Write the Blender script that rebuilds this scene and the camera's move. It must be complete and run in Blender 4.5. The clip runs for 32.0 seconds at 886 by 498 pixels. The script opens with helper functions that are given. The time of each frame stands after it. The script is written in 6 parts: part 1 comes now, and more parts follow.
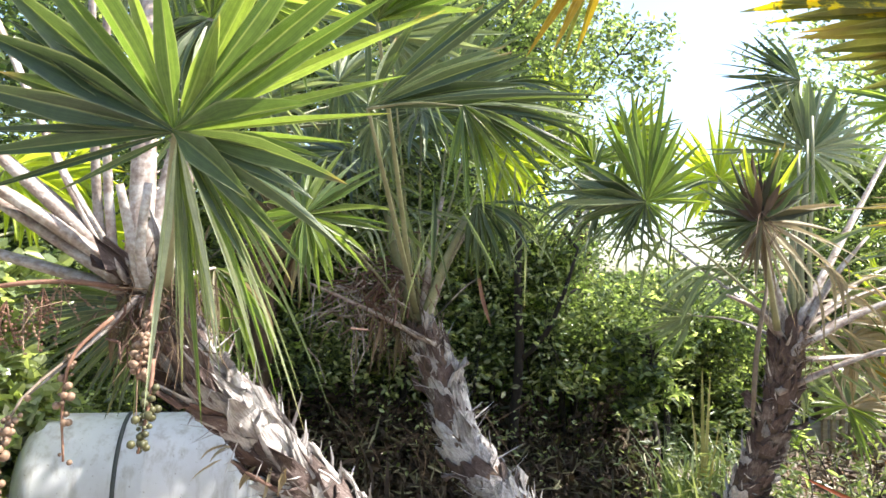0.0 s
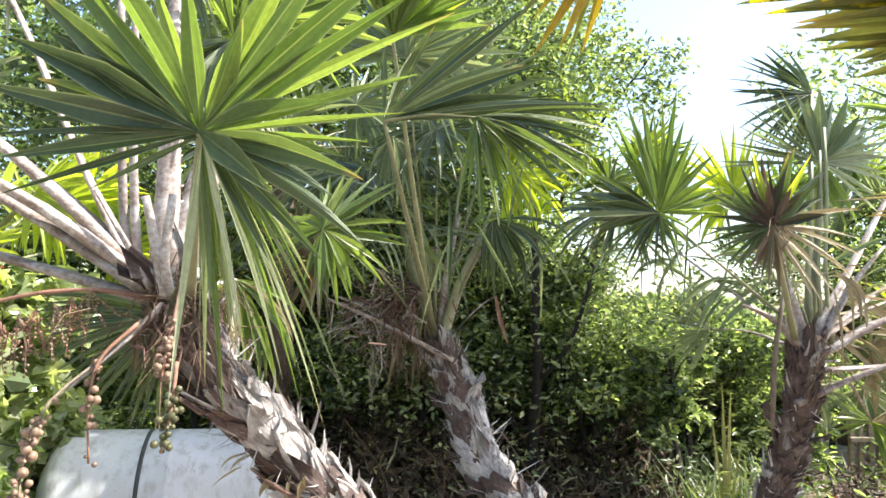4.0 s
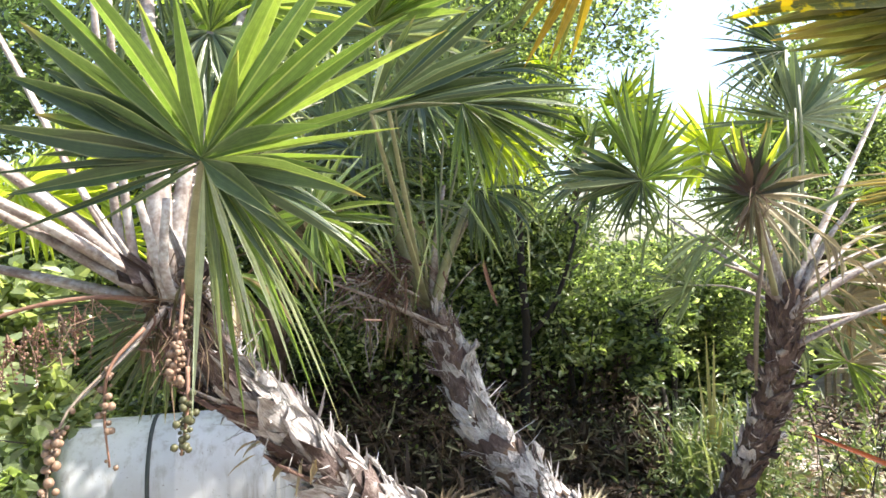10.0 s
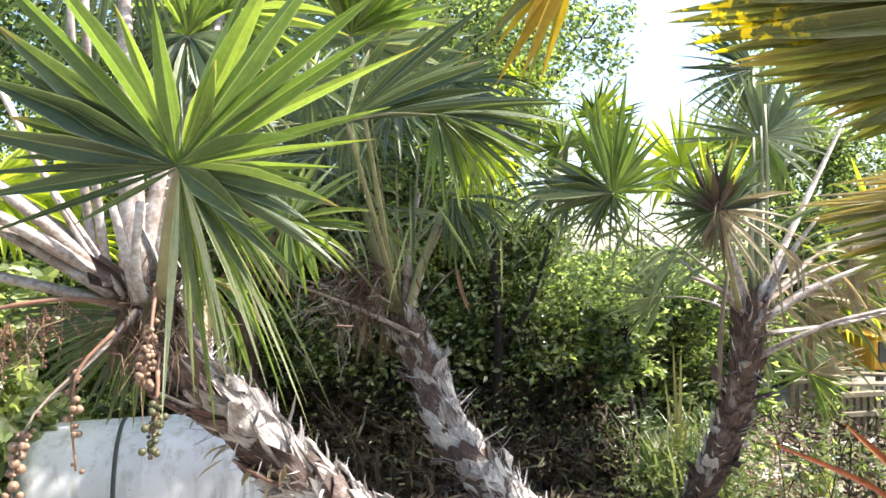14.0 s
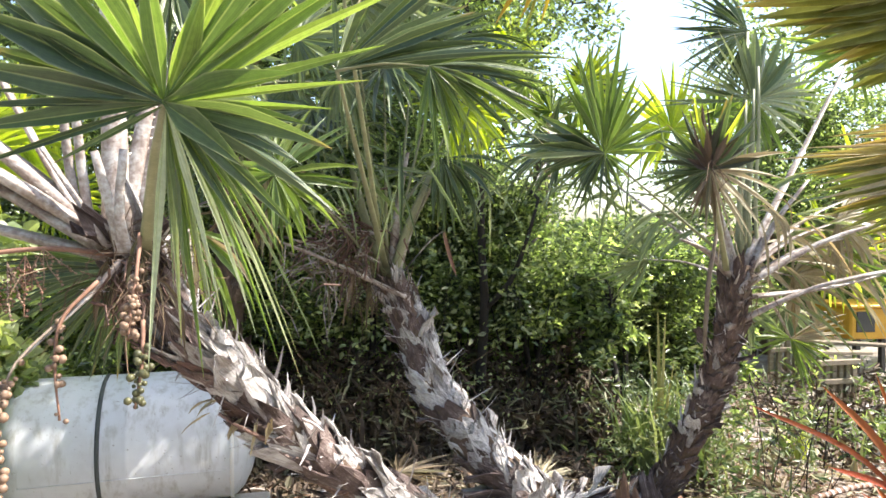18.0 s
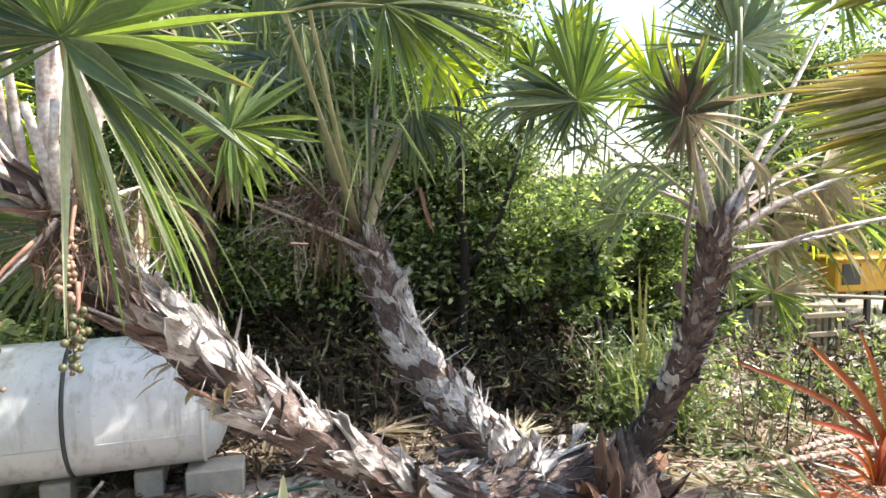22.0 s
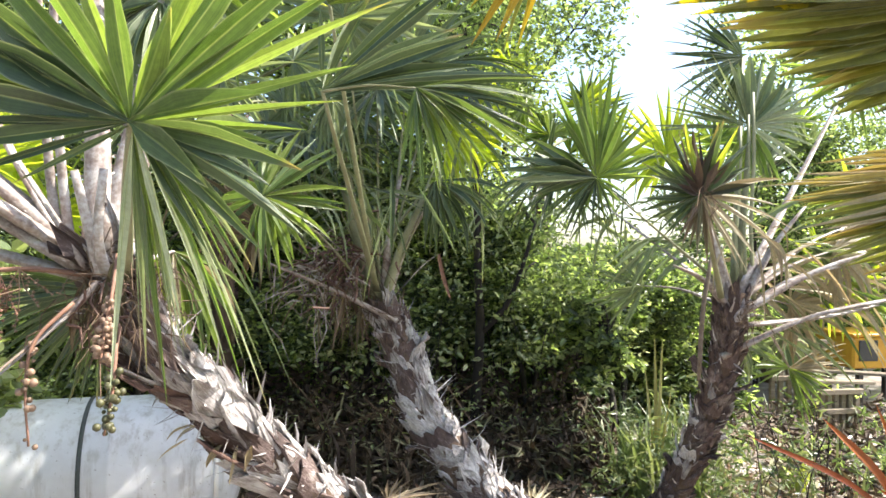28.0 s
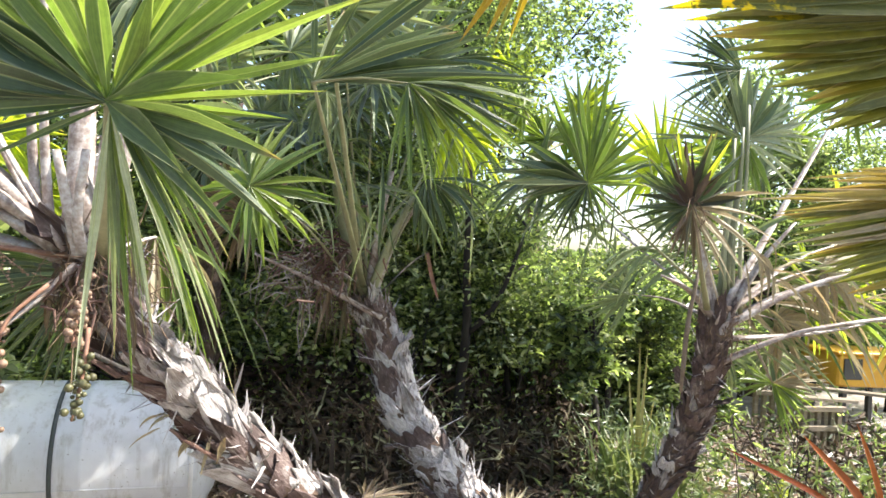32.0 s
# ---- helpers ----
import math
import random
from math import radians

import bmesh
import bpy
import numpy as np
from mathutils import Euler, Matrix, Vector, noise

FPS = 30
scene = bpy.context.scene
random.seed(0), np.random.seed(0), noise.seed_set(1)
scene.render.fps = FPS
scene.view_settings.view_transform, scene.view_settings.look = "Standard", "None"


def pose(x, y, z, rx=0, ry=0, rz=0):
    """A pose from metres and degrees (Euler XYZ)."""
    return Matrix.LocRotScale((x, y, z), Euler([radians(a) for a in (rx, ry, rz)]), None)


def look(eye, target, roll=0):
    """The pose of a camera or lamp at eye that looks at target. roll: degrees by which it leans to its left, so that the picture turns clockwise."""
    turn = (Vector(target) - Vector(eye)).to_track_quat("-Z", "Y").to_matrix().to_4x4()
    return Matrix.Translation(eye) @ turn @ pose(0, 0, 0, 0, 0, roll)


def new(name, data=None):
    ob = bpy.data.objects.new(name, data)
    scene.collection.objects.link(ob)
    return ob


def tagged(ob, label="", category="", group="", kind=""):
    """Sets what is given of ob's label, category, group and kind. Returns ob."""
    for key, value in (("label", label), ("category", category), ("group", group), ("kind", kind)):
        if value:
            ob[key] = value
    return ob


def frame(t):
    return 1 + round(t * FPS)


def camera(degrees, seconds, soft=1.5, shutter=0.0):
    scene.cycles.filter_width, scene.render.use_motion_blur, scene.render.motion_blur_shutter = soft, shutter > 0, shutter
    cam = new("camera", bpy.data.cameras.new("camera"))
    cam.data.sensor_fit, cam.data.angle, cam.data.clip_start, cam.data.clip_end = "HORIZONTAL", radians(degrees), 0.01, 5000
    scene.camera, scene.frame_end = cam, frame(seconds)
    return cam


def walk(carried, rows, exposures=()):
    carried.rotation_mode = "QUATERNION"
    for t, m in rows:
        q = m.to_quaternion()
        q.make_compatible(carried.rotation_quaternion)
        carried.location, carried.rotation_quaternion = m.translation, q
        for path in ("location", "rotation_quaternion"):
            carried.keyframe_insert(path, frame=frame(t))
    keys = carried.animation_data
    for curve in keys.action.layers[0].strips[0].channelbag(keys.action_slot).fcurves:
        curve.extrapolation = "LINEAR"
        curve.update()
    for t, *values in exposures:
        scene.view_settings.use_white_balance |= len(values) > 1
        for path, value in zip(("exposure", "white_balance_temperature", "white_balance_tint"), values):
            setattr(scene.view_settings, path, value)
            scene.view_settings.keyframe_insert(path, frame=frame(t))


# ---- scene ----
cam = camera(65.8, 32.0, soft=1.6)
PATH = [
    (0, 0.080, 0.246, 1.664, 92.15, -2.00, -2.61),
    (0.5, 0.076, 0.227, 1.660, 93.29, -0.94, -2.73),
    (1, 0.075, 0.224, 1.654, 93.37, 0.62, -2.83),
    (1.5, 0.076, 0.228, 1.658, 92.95, -0.35, -2.96),
    (2, 0.086, 0.230, 1.654, 92.74, -0.58, -3.60),
    (2.5, 0.092, 0.231, 1.650, 92.64, -0.01, -3.74),
    (3, 0.115, 0.218, 1.634, 93.84, -1.16, -3.37),
    (3.5, 0.112, 0.214, 1.586, 95.29, -2.37, -1.45),
    (5.5, 0.017, 0.044, 1.612, 90.48, 1.61, 0.03),
    (6, 0.036, -0.054, 1.635, 89.80, 1.85, 1.91),
    (6.5, 0.046, -0.109, 1.667, 87.89, 1.28, 4.59),
    (7, 0.043, -0.115, 1.700, 87.92, 1.38, 5.62),
    (7.5, 0.047, -0.083, 1.704, 86.87, 0.50, 6.05),
    (8, 0.032, -0.004, 1.714, 88.38, 1.13, 4.14),
    (8.5, 0.026, 0.056, 1.705, 89.14, 2.20, 1.59),
    (9, 0.034, 0.115, 1.704, 89.52, 1.04, -0.86),
    (9.5, 0.040, 0.138, 1.705, 90.10, 1.61, -1.86),
    (10, 0.041, 0.141, 1.710, 90.37, 1.86, -2.62),
    (10.5, 0.044, 0.136, 1.719, 90.71, 2.59, -3.10),
    (11, 0.044, 0.125, 1.724, 90.99, 0.82, -3.42),
    (11.5, 0.044, 0.116, 1.725, 91.15, 1.56, -3.86),
    (12, 0.044, 0.114, 1.721, 91.18, 1.87, -4.26),
    (12.5, 0.045, 0.116, 1.719, 91.18, 1.78, -4.62),
    (13, 0.051, 0.116, 1.719, 91.13, 2.02, -4.98),
    (13.5, 0.054, 0.115, 1.718, 90.99, 1.38, -5.26),
    (14, 0.048, 0.108, 1.719, 90.81, 0.80, -4.70),
    (14.5, 0.047, 0.108, 1.717, 90.82, 0.88, -3.94),
    (16.5, 0.025, 0.093, 1.707, 91.08, 1.93, -4.44),
    (17, 0.032, 0.088, 1.706, 90.89, 0.24, -5.15),
    (17.5, 0.028, 0.103, 1.694, 89.91, 0.24, -5.32),
    (18, 0.029, 0.135, 1.668, 88.27, -0.06, -6.01),
    (18.5, 0.074, 0.131, 1.663, 86.53, 0.36, -6.54),
    (19, 0.147, 0.120, 1.683, 85.47, -1.54, -3.41),
    (19.5, 0.176, 0.138, 1.678, 83.03, -1.44, -1.41),
    (20, 0.152, 0.193, 1.648, 81.95, 0.00, -1.08),
    (20.5, 0.136, 0.239, 1.636, 82.95, 1.25, -2.21),
    (21, 0.138, 0.252, 1.633, 83.80, -0.62, -4.42),
    (21.5, 0.145, 0.250, 1.633, 84.01, -0.02, -5.64),
    (22, 0.145, 0.244, 1.642, 84.93, 0.75, -6.70),
    (22.5, 0.141, 0.238, 1.650, 86.11, 0.52, -6.85),
    (23, 0.132, 0.226, 1.655, 86.82, -1.90, -6.20),
    (23.5, 0.133, 0.206, 1.670, 87.18, -2.03, -6.12),
    (24, 0.149, 0.186, 1.706, 88.10, -2.89, -6.89),
    (24.5, 0.167, 0.184, 1.726, 89.86, -4.42, -8.97),
    (26.5, 0.105, 0.177, 1.682, 90.58, -1.75, -7.45),
    (27, 0.101, 0.176, 1.680, 90.40, -1.57, -6.56),
    (27.5, 0.102, 0.175, 1.677, 90.15, -0.30, -5.93),
    (28, 0.096, 0.176, 1.674, 90.15, -0.67, -5.70),
    (28.5, 0.088, 0.190, 1.677, 90.27, -1.51, -4.93),
    (29, 0.099, 0.202, 1.683, 91.04, -2.93, -4.49),
    (29.5, 0.110, 0.206, 1.683, 91.40, -4.33, -4.50),
    (30, 0.114, 0.207, 1.683, 91.35, -5.25, -4.87),
    (30.5, 0.118, 0.206, 1.678, 91.26, -4.18, -5.52),
    (31, 0.121, 0.202, 1.679, 90.88, -3.34, -6.41),
    (31.5, 0.122, 0.197, 1.678, 90.77, -3.12, -6.47),
    (32, 0.127, 0.201, 1.675, 90.08, -3.40, -6.25),
]
walk(cam, [(t, pose(x, y, z, rx, ry, rz)) for t, x, y, z, rx, ry, rz in PATH],
     exposures=[(0.0, 1.68), (32.0, 1.68)])

# world and sun
SUN_TO = Vector((0.60, -0.03, 0.80)).normalized()
world = bpy.data.worlds.new("sky")
scene.world = world
world.use_nodes = True
wt = world.node_tree
sky = wt.nodes.new("ShaderNodeTexSky")
sky.sky_type = "NISHITA"
sky.sun_disc = False
sky.sun_elevation = math.asin(SUN_TO.z)
sky.sun_rotation = math.atan2(SUN_TO.x, SUN_TO.y)
sky.dust_density = 2.0
sky.air_density = 1.0
wt.nodes["Background"].inputs["Strength"].default_value = 0.15
wt.links.new(sky.outputs[0], wt.nodes["Background"].inputs["Color"])
sun = new("sun", bpy.data.lights.new("sun", "SUN"))
sun.data.energy = 5.0
sun.data.angle = radians(0.53)
sun.data.color = (1.0, 0.94, 0.86)
sun.matrix_world = look(SUN_TO * 30, (0, 0, 0))

# ---- materials ----
MATS = {}


def base_mat(name):
    m = bpy.data.materials.new(name)
    m.use_nodes = True
    MATS[name] = m
    nt = m.node_tree
    return m, nt, nt.nodes["Principled BSDF"], nt.nodes["Material Output"]


def node(nt, kind, **inputs):
    n = nt.nodes.new("ShaderNode" + kind)
    for k, v in inputs.items():
        n.inputs[k.replace("_", " ")].default_value = v
    return n


def ramp(nt, fac, stops):
    r = nt.nodes.new("ShaderNodeValToRGB")
    el = r.color_ramp.elements
    while len(el) < len(stops):
        el.new(0.5)
    for e, (p, c) in zip(el, stops):
        e.position, e.color = p, (*c, 1)
    nt.links.new(fac, r.inputs[0])
    return r.outputs[0]


def mix(nt, fac, a, b, kind="MIX"):
    m = nt.nodes.new("ShaderNodeMix")
    m.data_type, m.blend_type = "RGBA", kind
    for sock, v in ((m.inputs[0], fac), (m.inputs[6], a), (m.inputs[7], b)):
        if isinstance(v, (int, float)):
            sock.default_value = v
        elif isinstance(v, tuple):
            sock.default_value = (*v, 1)
        else:
            nt.links.new(v, sock)
    return m.outputs[2]


def noise_tex(nt, scale, detail=4.0, rough=0.6, stretch=None, coord="Object"):
    tc = nt.nodes.new("ShaderNodeTexCoord")
    out = tc.outputs[coord]
    if stretch:
        mp = nt.nodes.new("ShaderNodeMapping")
        mp.inputs["Scale"].default_value = stretch
        nt.links.new(out, mp.inputs[0])
        out = mp.outputs[0]
    n = node(nt, "TexNoise", Scale=scale, Detail=detail, Roughness=rough)
    nt.links.new(out, n.inputs["Vector"])
    return n.outputs["Fac"]


def bump(nt, bsdf, height, strength=0.4, dist=0.01):
    b = node(nt, "Bump", Strength=strength, Distance=dist)
    nt.links.new(height, b.inputs["Height"])
    nt.links.new(b.outputs[0], bsdf.inputs["Normal"])


def surface(name, stops, scale=12.0, fine=90.0, rough=0.8, bumps=0.4, dist=0.01, stretch=None, metal=0.0, island=0.0, along=False):
    """Two-scale noisy surface; island: how far single pieces differ."""
    m, nt, bsdf, out = base_mat(name)
    big = noise_tex(nt, scale, 5.0, 0.65, stretch)
    small = noise_tex(nt, fine, 3.0, 0.6, stretch)
    if along:
        small = noise_tex(nt, 1.0, 5.0, 0.7, (34, 3.0, 1), "UV")
    fac = mix(nt, 0.55 if along else 0.4, big, small)
    col = ramp(nt, fac, stops)
    if island:
        oi = nt.nodes.new("ShaderNodeObjectInfo")
        gi = nt.nodes.new("ShaderNodeNewGeometry")
        add = nt.nodes.new("ShaderNodeMath")
        add.operation = "ADD"
        nt.links.new(oi.outputs["Random"], add.inputs[0])
        nt.links.new(gi.outputs["Random Per Island"], add.inputs[1])
        fr = nt.nodes.new("ShaderNodeMath")
        fr.operation = "FRACT"
        nt.links.new(add.outputs[0], fr.inputs[0])
        tone = ramp(nt, fr.outputs[0], [(0.0, (1 - island,) * 3), (1.0, (1.0, 1.0, 1.0))])
        col = mix(nt, 1.0, col, tone, "MULTIPLY")
    nt.links.new(col, bsdf.inputs["Base Color"])
    bsdf.inputs["Roughness"].default_value = rough
    bsdf.inputs["Metallic"].default_value = metal
    bump(nt, bsdf, fac, bumps, dist)
    return m


def leaf_mat(name, tones, through_tint, amount=0.42, rough=0.38, ribs=False, spots=None, tips=None):
    """Leaf: glossy upper layer, diffuse body and light passing through."""
    m, nt, bsdf, out = base_mat(name)
    oi = nt.nodes.new("ShaderNodeObjectInfo")
    gi = nt.nodes.new("ShaderNodeNewGeometry")
    add = nt.nodes.new("ShaderNodeMath")
    add.operation = "ADD"
    nt.links.new(oi.outputs["Random"], add.inputs[0])
    nt.links.new(gi.outputs["Random Per Island"], add.inputs[1])
    fr = nt.nodes.new("ShaderNodeMath")
    fr.operation = "FRACT"
    nt.links.new(add.outputs[0], fr.inputs[0])
    k = len(tones) - 1
    col = ramp(nt, fr.outputs[0], [(i / k, c) for i, c in enumerate(tones)])
    mottle = noise_tex(nt, 9.0, 4.0, 0.6)
    grain = noise_tex(nt, 70.0, 3.0, 0.6)
    col = mix(nt, 1.0, col, ramp(nt, mix(nt, 0.5, mottle, grain), [(0.25, (0.62, 0.62, 0.6)), (0.75, (1.2, 1.2, 1.1))]), "MULTIPLY")
    if ribs:
        veins = noise_tex(nt, 1.0, 3.0, 0.7, (26, 0.8, 1), "UV")
        col = mix(nt, 1.0, col, ramp(nt, veins, [(0.3, (0.66, 0.68, 0.66)), (0.7, (1.25, 1.22, 1.15))]), "MULTIPLY")
        sep = nt.nodes.new("ShaderNodeSeparateXYZ")
        tc = nt.nodes.new("ShaderNodeTexCoord")
        nt.links.new(tc.outputs["UV"], sep.inputs[0])
        rib = ramp(nt, sep.outputs["X"], [(0.44, (0, 0, 0)), (0.5, (0.55, 0.55, 0.55)), (0.56, (0, 0, 0))])
        col = mix(nt, rib, col, (0.34, 0.36, 0.16))
        margin = ramp(nt, sep.outputs["X"], [(0.0, (0.5, 0.5, 0.5)), (0.07, (0, 0, 0)), (0.93, (0, 0, 0)), (1.0, (0.5, 0.5, 0.5))])
        col = mix(nt, margin, col, (0.36, 0.38, 0.22))
        tip = mix(nt, 1.0, ramp(nt, sep.outputs["Y"], [(0.86, (0, 0, 0)), (1.0, (0.8, 0.8, 0.8))]), ramp(nt, fr.outputs[0], [(0.72, (0, 0, 0)), (0.85, (1, 1, 1))]), "MULTIPLY")
        col = mix(nt, tip, col, (0.36, 0.24, 0.10))
        grain = veins
    if tips:
        sep2 = nt.nodes.new("ShaderNodeSeparateXYZ")
        tc2 = nt.nodes.new("ShaderNodeTexCoord")
        nt.links.new(tc2.outputs["UV"], sep2.inputs[0])
        patch = ramp(nt, noise_tex(nt, 34.0, 3.0, 0.6), [(0.50, (0, 0, 0)), (0.57, (1, 1, 1))])
        far = ramp(nt, sep2.outputs["Y"], [(0.76, (0, 0, 0)), (0.88, (1, 1, 1))])
        col = mix(nt, mix(nt, 1.0, patch, far, "MULTIPLY"), col, tips)
    if spots:
        dry = noise_tex(nt, 11.0, 5.0, 0.75)
        col = mix(nt, ramp(nt, dry, [(0.50, (0, 0, 0)), (0.68, (1, 1, 1))]), col, spots)
    nt.links.new(col, bsdf.inputs["Base Color"])
    bsdf.inputs["Roughness"].default_value = rough
    bsdf.inputs["Specular IOR Level"].default_value = 0.5
    bump(nt, bsdf, grain, 0.25, 0.004)
    tr = nt.nodes.new("ShaderNodeBsdfTranslucent")
    nt.links.new(mix(nt, 1.0, col, through_tint, "MULTIPLY"), tr.inputs["Color"])
    ms = nt.nodes.new("ShaderNodeMixShader")
    share = ramp(nt, fr.outputs[0], [(0.0, (amount * 0.5,) * 3), (1.0, (min(amount * 1.4, 0.7),) * 3)])
    nt.links.new(share, ms.inputs[0])
    nt.links.new(bsdf.outputs[0], ms.inputs[1])
    nt.links.new(tr.outputs[0], ms.inputs[2])
    nt.links.new(ms.outputs[0], out.inputs["Surface"])
    return m


GREEN_TINT = (1.9, 2.05, 0.95)
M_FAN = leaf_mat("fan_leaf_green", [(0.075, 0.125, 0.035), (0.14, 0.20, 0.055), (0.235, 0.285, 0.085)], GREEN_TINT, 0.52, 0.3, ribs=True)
# darker copy of the fan green, with shade put into its colour
M_FAN_DEEP = leaf_mat("fan_leaf_deep_shaded_green", [(0.038, 0.062, 0.03), (0.062, 0.095, 0.042), (0.095, 0.13, 0.053)], GREEN_TINT, 0.2, 0.34, ribs=True)
M_FAN_BLUE = leaf_mat("fan_leaf_blue_green", [(0.12, 0.165, 0.095), (0.18, 0.225, 0.13), (0.27, 0.29, 0.19)], (1.7, 1.8, 1.1), 0.33, 0.29, ribs=True)
# white glare of glossy sunlit leaves is painted into these tones
M_FAN_GLARE = leaf_mat("fan_leaf_glare_white", [(0.30, 0.34, 0.26), (0.42, 0.46, 0.37), (0.55, 0.57, 0.48)], (1.5, 1.6, 1.0), 0.3, 0.22, ribs=True)
# yellow-green leaf, its tones raised to carry strong sunlight
M_FAN_BRIGHT = leaf_mat("fan_leaf_yellow_green_sunlit", [(0.26, 0.34, 0.05), (0.38, 0.45, 0.06), (0.34, 0.41, 0.09)], (2.3, 2.3, 0.7), 0.56, 0.35, ribs=True)
M_FAN_OLIVE = leaf_mat("fan_leaf_olive", [(0.13, 0.14, 0.045), (0.15, 0.16, 0.05), (0.17, 0.17, 0.05)], (2.1, 2.0, 0.75), 0.42, ribs=True)
M_FAN_OLIVE_TIP = leaf_mat("fan_leaf_olive_yellow_tip", [(0.13, 0.14, 0.045), (0.15, 0.16, 0.05), (0.17, 0.17, 0.05)], (2.1, 2.0, 0.75), 0.42, ribs=True, tips=(0.80, 0.64, 0.02))
M_FAN_DRY = leaf_mat("fan_leaf_dry", [(0.34, 0.29, 0.21), (0.46, 0.41, 0.32), (0.28, 0.22, 0.15)], (1.4, 1.2, 0.9), 0.3, rough=0.6, ribs=True)
M_FAN_BROWN = leaf_mat("fan_leaf_brown", [(0.11, 0.07, 0.045), (0.20, 0.14, 0.09), (0.10, 0.09, 0.05)], (1.3, 1.0, 0.7), 0.12, rough=0.6, ribs=True)
M_FAN_GOLD = leaf_mat("fan_leaf_gold", [(0.45, 0.30, 0.02), (0.40, 0.33, 0.04), (0.35, 0.20, 0.03)], (1.8, 1.5, 0.5), 0.45, rough=0.5, ribs=True)
M_FAN_STRAW = leaf_mat("fan_leaf_straw", [(0.42, 0.33, 0.10), (0.36, 0.31, 0.13), (0.30, 0.25, 0.09)], (1.5, 1.35, 0.7), 0.4, rough=0.55, ribs=True)
M_SHRUB = leaf_mat("shrub_leaf", [(0.05, 0.07, 0.042), (0.085, 0.115, 0.066), (0.15, 0.19, 0.10), (0.34, 0.40, 0.23)], (2.4, 2.55, 1.15), 0.48, rough=0.17)
# pale leaf green; its palest tone holds the glossy reflection as colour
M_SHRUB_PALE = leaf_mat("broad_leaf_pale_glare", [(0.12, 0.16, 0.075), (0.25, 0.30, 0.17), (0.48, 0.50, 0.40)], (1.9, 2.0, 0.8), 0.42, rough=0.26)
M_GRASS = leaf_mat("weed_leaf", [(0.08, 0.12, 0.05), (0.14, 0.18, 0.085), (0.24, 0.25, 0.16)], (1.7, 1.8, 0.9), 0.33, rough=0.38)
M_BROM = leaf_mat("bromeliad_leaf", [(0.26, 0.045, 0.018), (0.33, 0.10, 0.02), (0.17, 0.035, 0.018)], (1.7, 1.2, 0.7), 0.3, rough=0.32)
M_PETAL = leaf_mat("red_petal", [(0.45, 0.03, 0.02), (0.55, 0.06, 0.04)], (1.5, 0.8, 0.6), 0.35, rough=0.5)
M_LITTER = leaf_mat("leaf_litter", [(0.13, 0.08, 0.05), (0.26, 0.18, 0.12), (0.44, 0.38, 0.31), (0.20, 0.11, 0.065), (0.10, 0.06, 0.04)], (1.0, 0.9, 0.7), 0.15, rough=0.8)
# dead-leaf brown, darkened to hold the undergrowth's shade
M_DEAD_SHADED = leaf_mat("dead_leaf_shaded_brown", [(0.032, 0.021, 0.016), (0.075, 0.05, 0.035), (0.14, 0.098, 0.068), (0.045, 0.05, 0.026)], (1.2, 1.0, 0.7), 0.06, rough=0.8)
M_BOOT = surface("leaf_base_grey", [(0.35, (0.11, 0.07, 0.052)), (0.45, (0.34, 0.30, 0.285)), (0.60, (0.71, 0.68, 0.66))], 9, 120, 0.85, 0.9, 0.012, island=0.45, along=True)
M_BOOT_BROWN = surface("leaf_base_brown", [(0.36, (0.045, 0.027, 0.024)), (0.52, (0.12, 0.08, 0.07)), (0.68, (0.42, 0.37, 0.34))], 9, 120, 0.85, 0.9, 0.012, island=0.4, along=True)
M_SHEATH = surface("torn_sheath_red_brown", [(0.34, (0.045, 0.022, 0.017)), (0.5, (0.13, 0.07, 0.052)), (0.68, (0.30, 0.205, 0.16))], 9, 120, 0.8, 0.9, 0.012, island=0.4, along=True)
M_TRUNK = surface("trunk_fibre", [(0.3, (0.045, 0.03, 0.022)), (0.55, (0.13, 0.085, 0.06)), (0.8, (0.28, 0.22, 0.18))], 18, 140, 0.95, 0.9, 0.02, (1, 1, 0.4))
M_FIBRE = surface("coarse_fibre", [(0.3, (0.08, 0.05, 0.03)), (0.7, (0.24, 0.16, 0.10))], 20, 90, 0.95, 0.4, 0.005, island=0.5)
M_PETIOLE = surface("petiole_grey", [(0.36, (0.14, 0.09, 0.07)), (0.49, (0.30, 0.245, 0.21)), (0.64, (0.55, 0.52, 0.49))], 9, 60, 0.5, 0.3, 0.004, island=0.25)
M_PETIOLE_GREEN = surface("petiole_green", [(0.3, (0.15, 0.16, 0.08)), (0.55, (0.25, 0.255, 0.14)), (0.75, (0.38, 0.36, 0.26))], 10, 100, 0.5, 0.25, 0.004, island=0.25)
M_BARK = surface("bark_dark", [(0.3, (0.014, 0.011, 0.009)), (0.6, (0.030, 0.024, 0.02)), (0.8, (0.07, 0.058, 0.048))], 16, 120, 0.95, 0.8, 0.012, (1, 1, 0.3))
M_TWIG = surface("dry_twig", [(0.3, (0.10, 0.07, 0.05)), (0.7, (0.27, 0.22, 0.17))], 20, 120, 0.9, 0.3, 0.004, island=0.5)
M_STALK = surface("fruit_stalk_red_brown", [(0.3, (0.13, 0.065, 0.045)), (0.7, (0.30, 0.16, 0.10))], 20, 120, 0.7, 0.3, 0.004)
M_FRUIT = surface("fruit_tan", [(0.3, (0.13, 0.075, 0.048)), (0.55, (0.27, 0.175, 0.115)), (0.75, (0.44, 0.33, 0.24))], 30, 160, 0.55, 0.25, 0.004, island=0.35)
M_FRUIT_GREEN = surface("fruit_green", [(0.3, (0.05, 0.055, 0.022)), (0.7, (0.125, 0.115, 0.045))], 30, 160, 0.5, 0.25, 0.004, island=0.35)
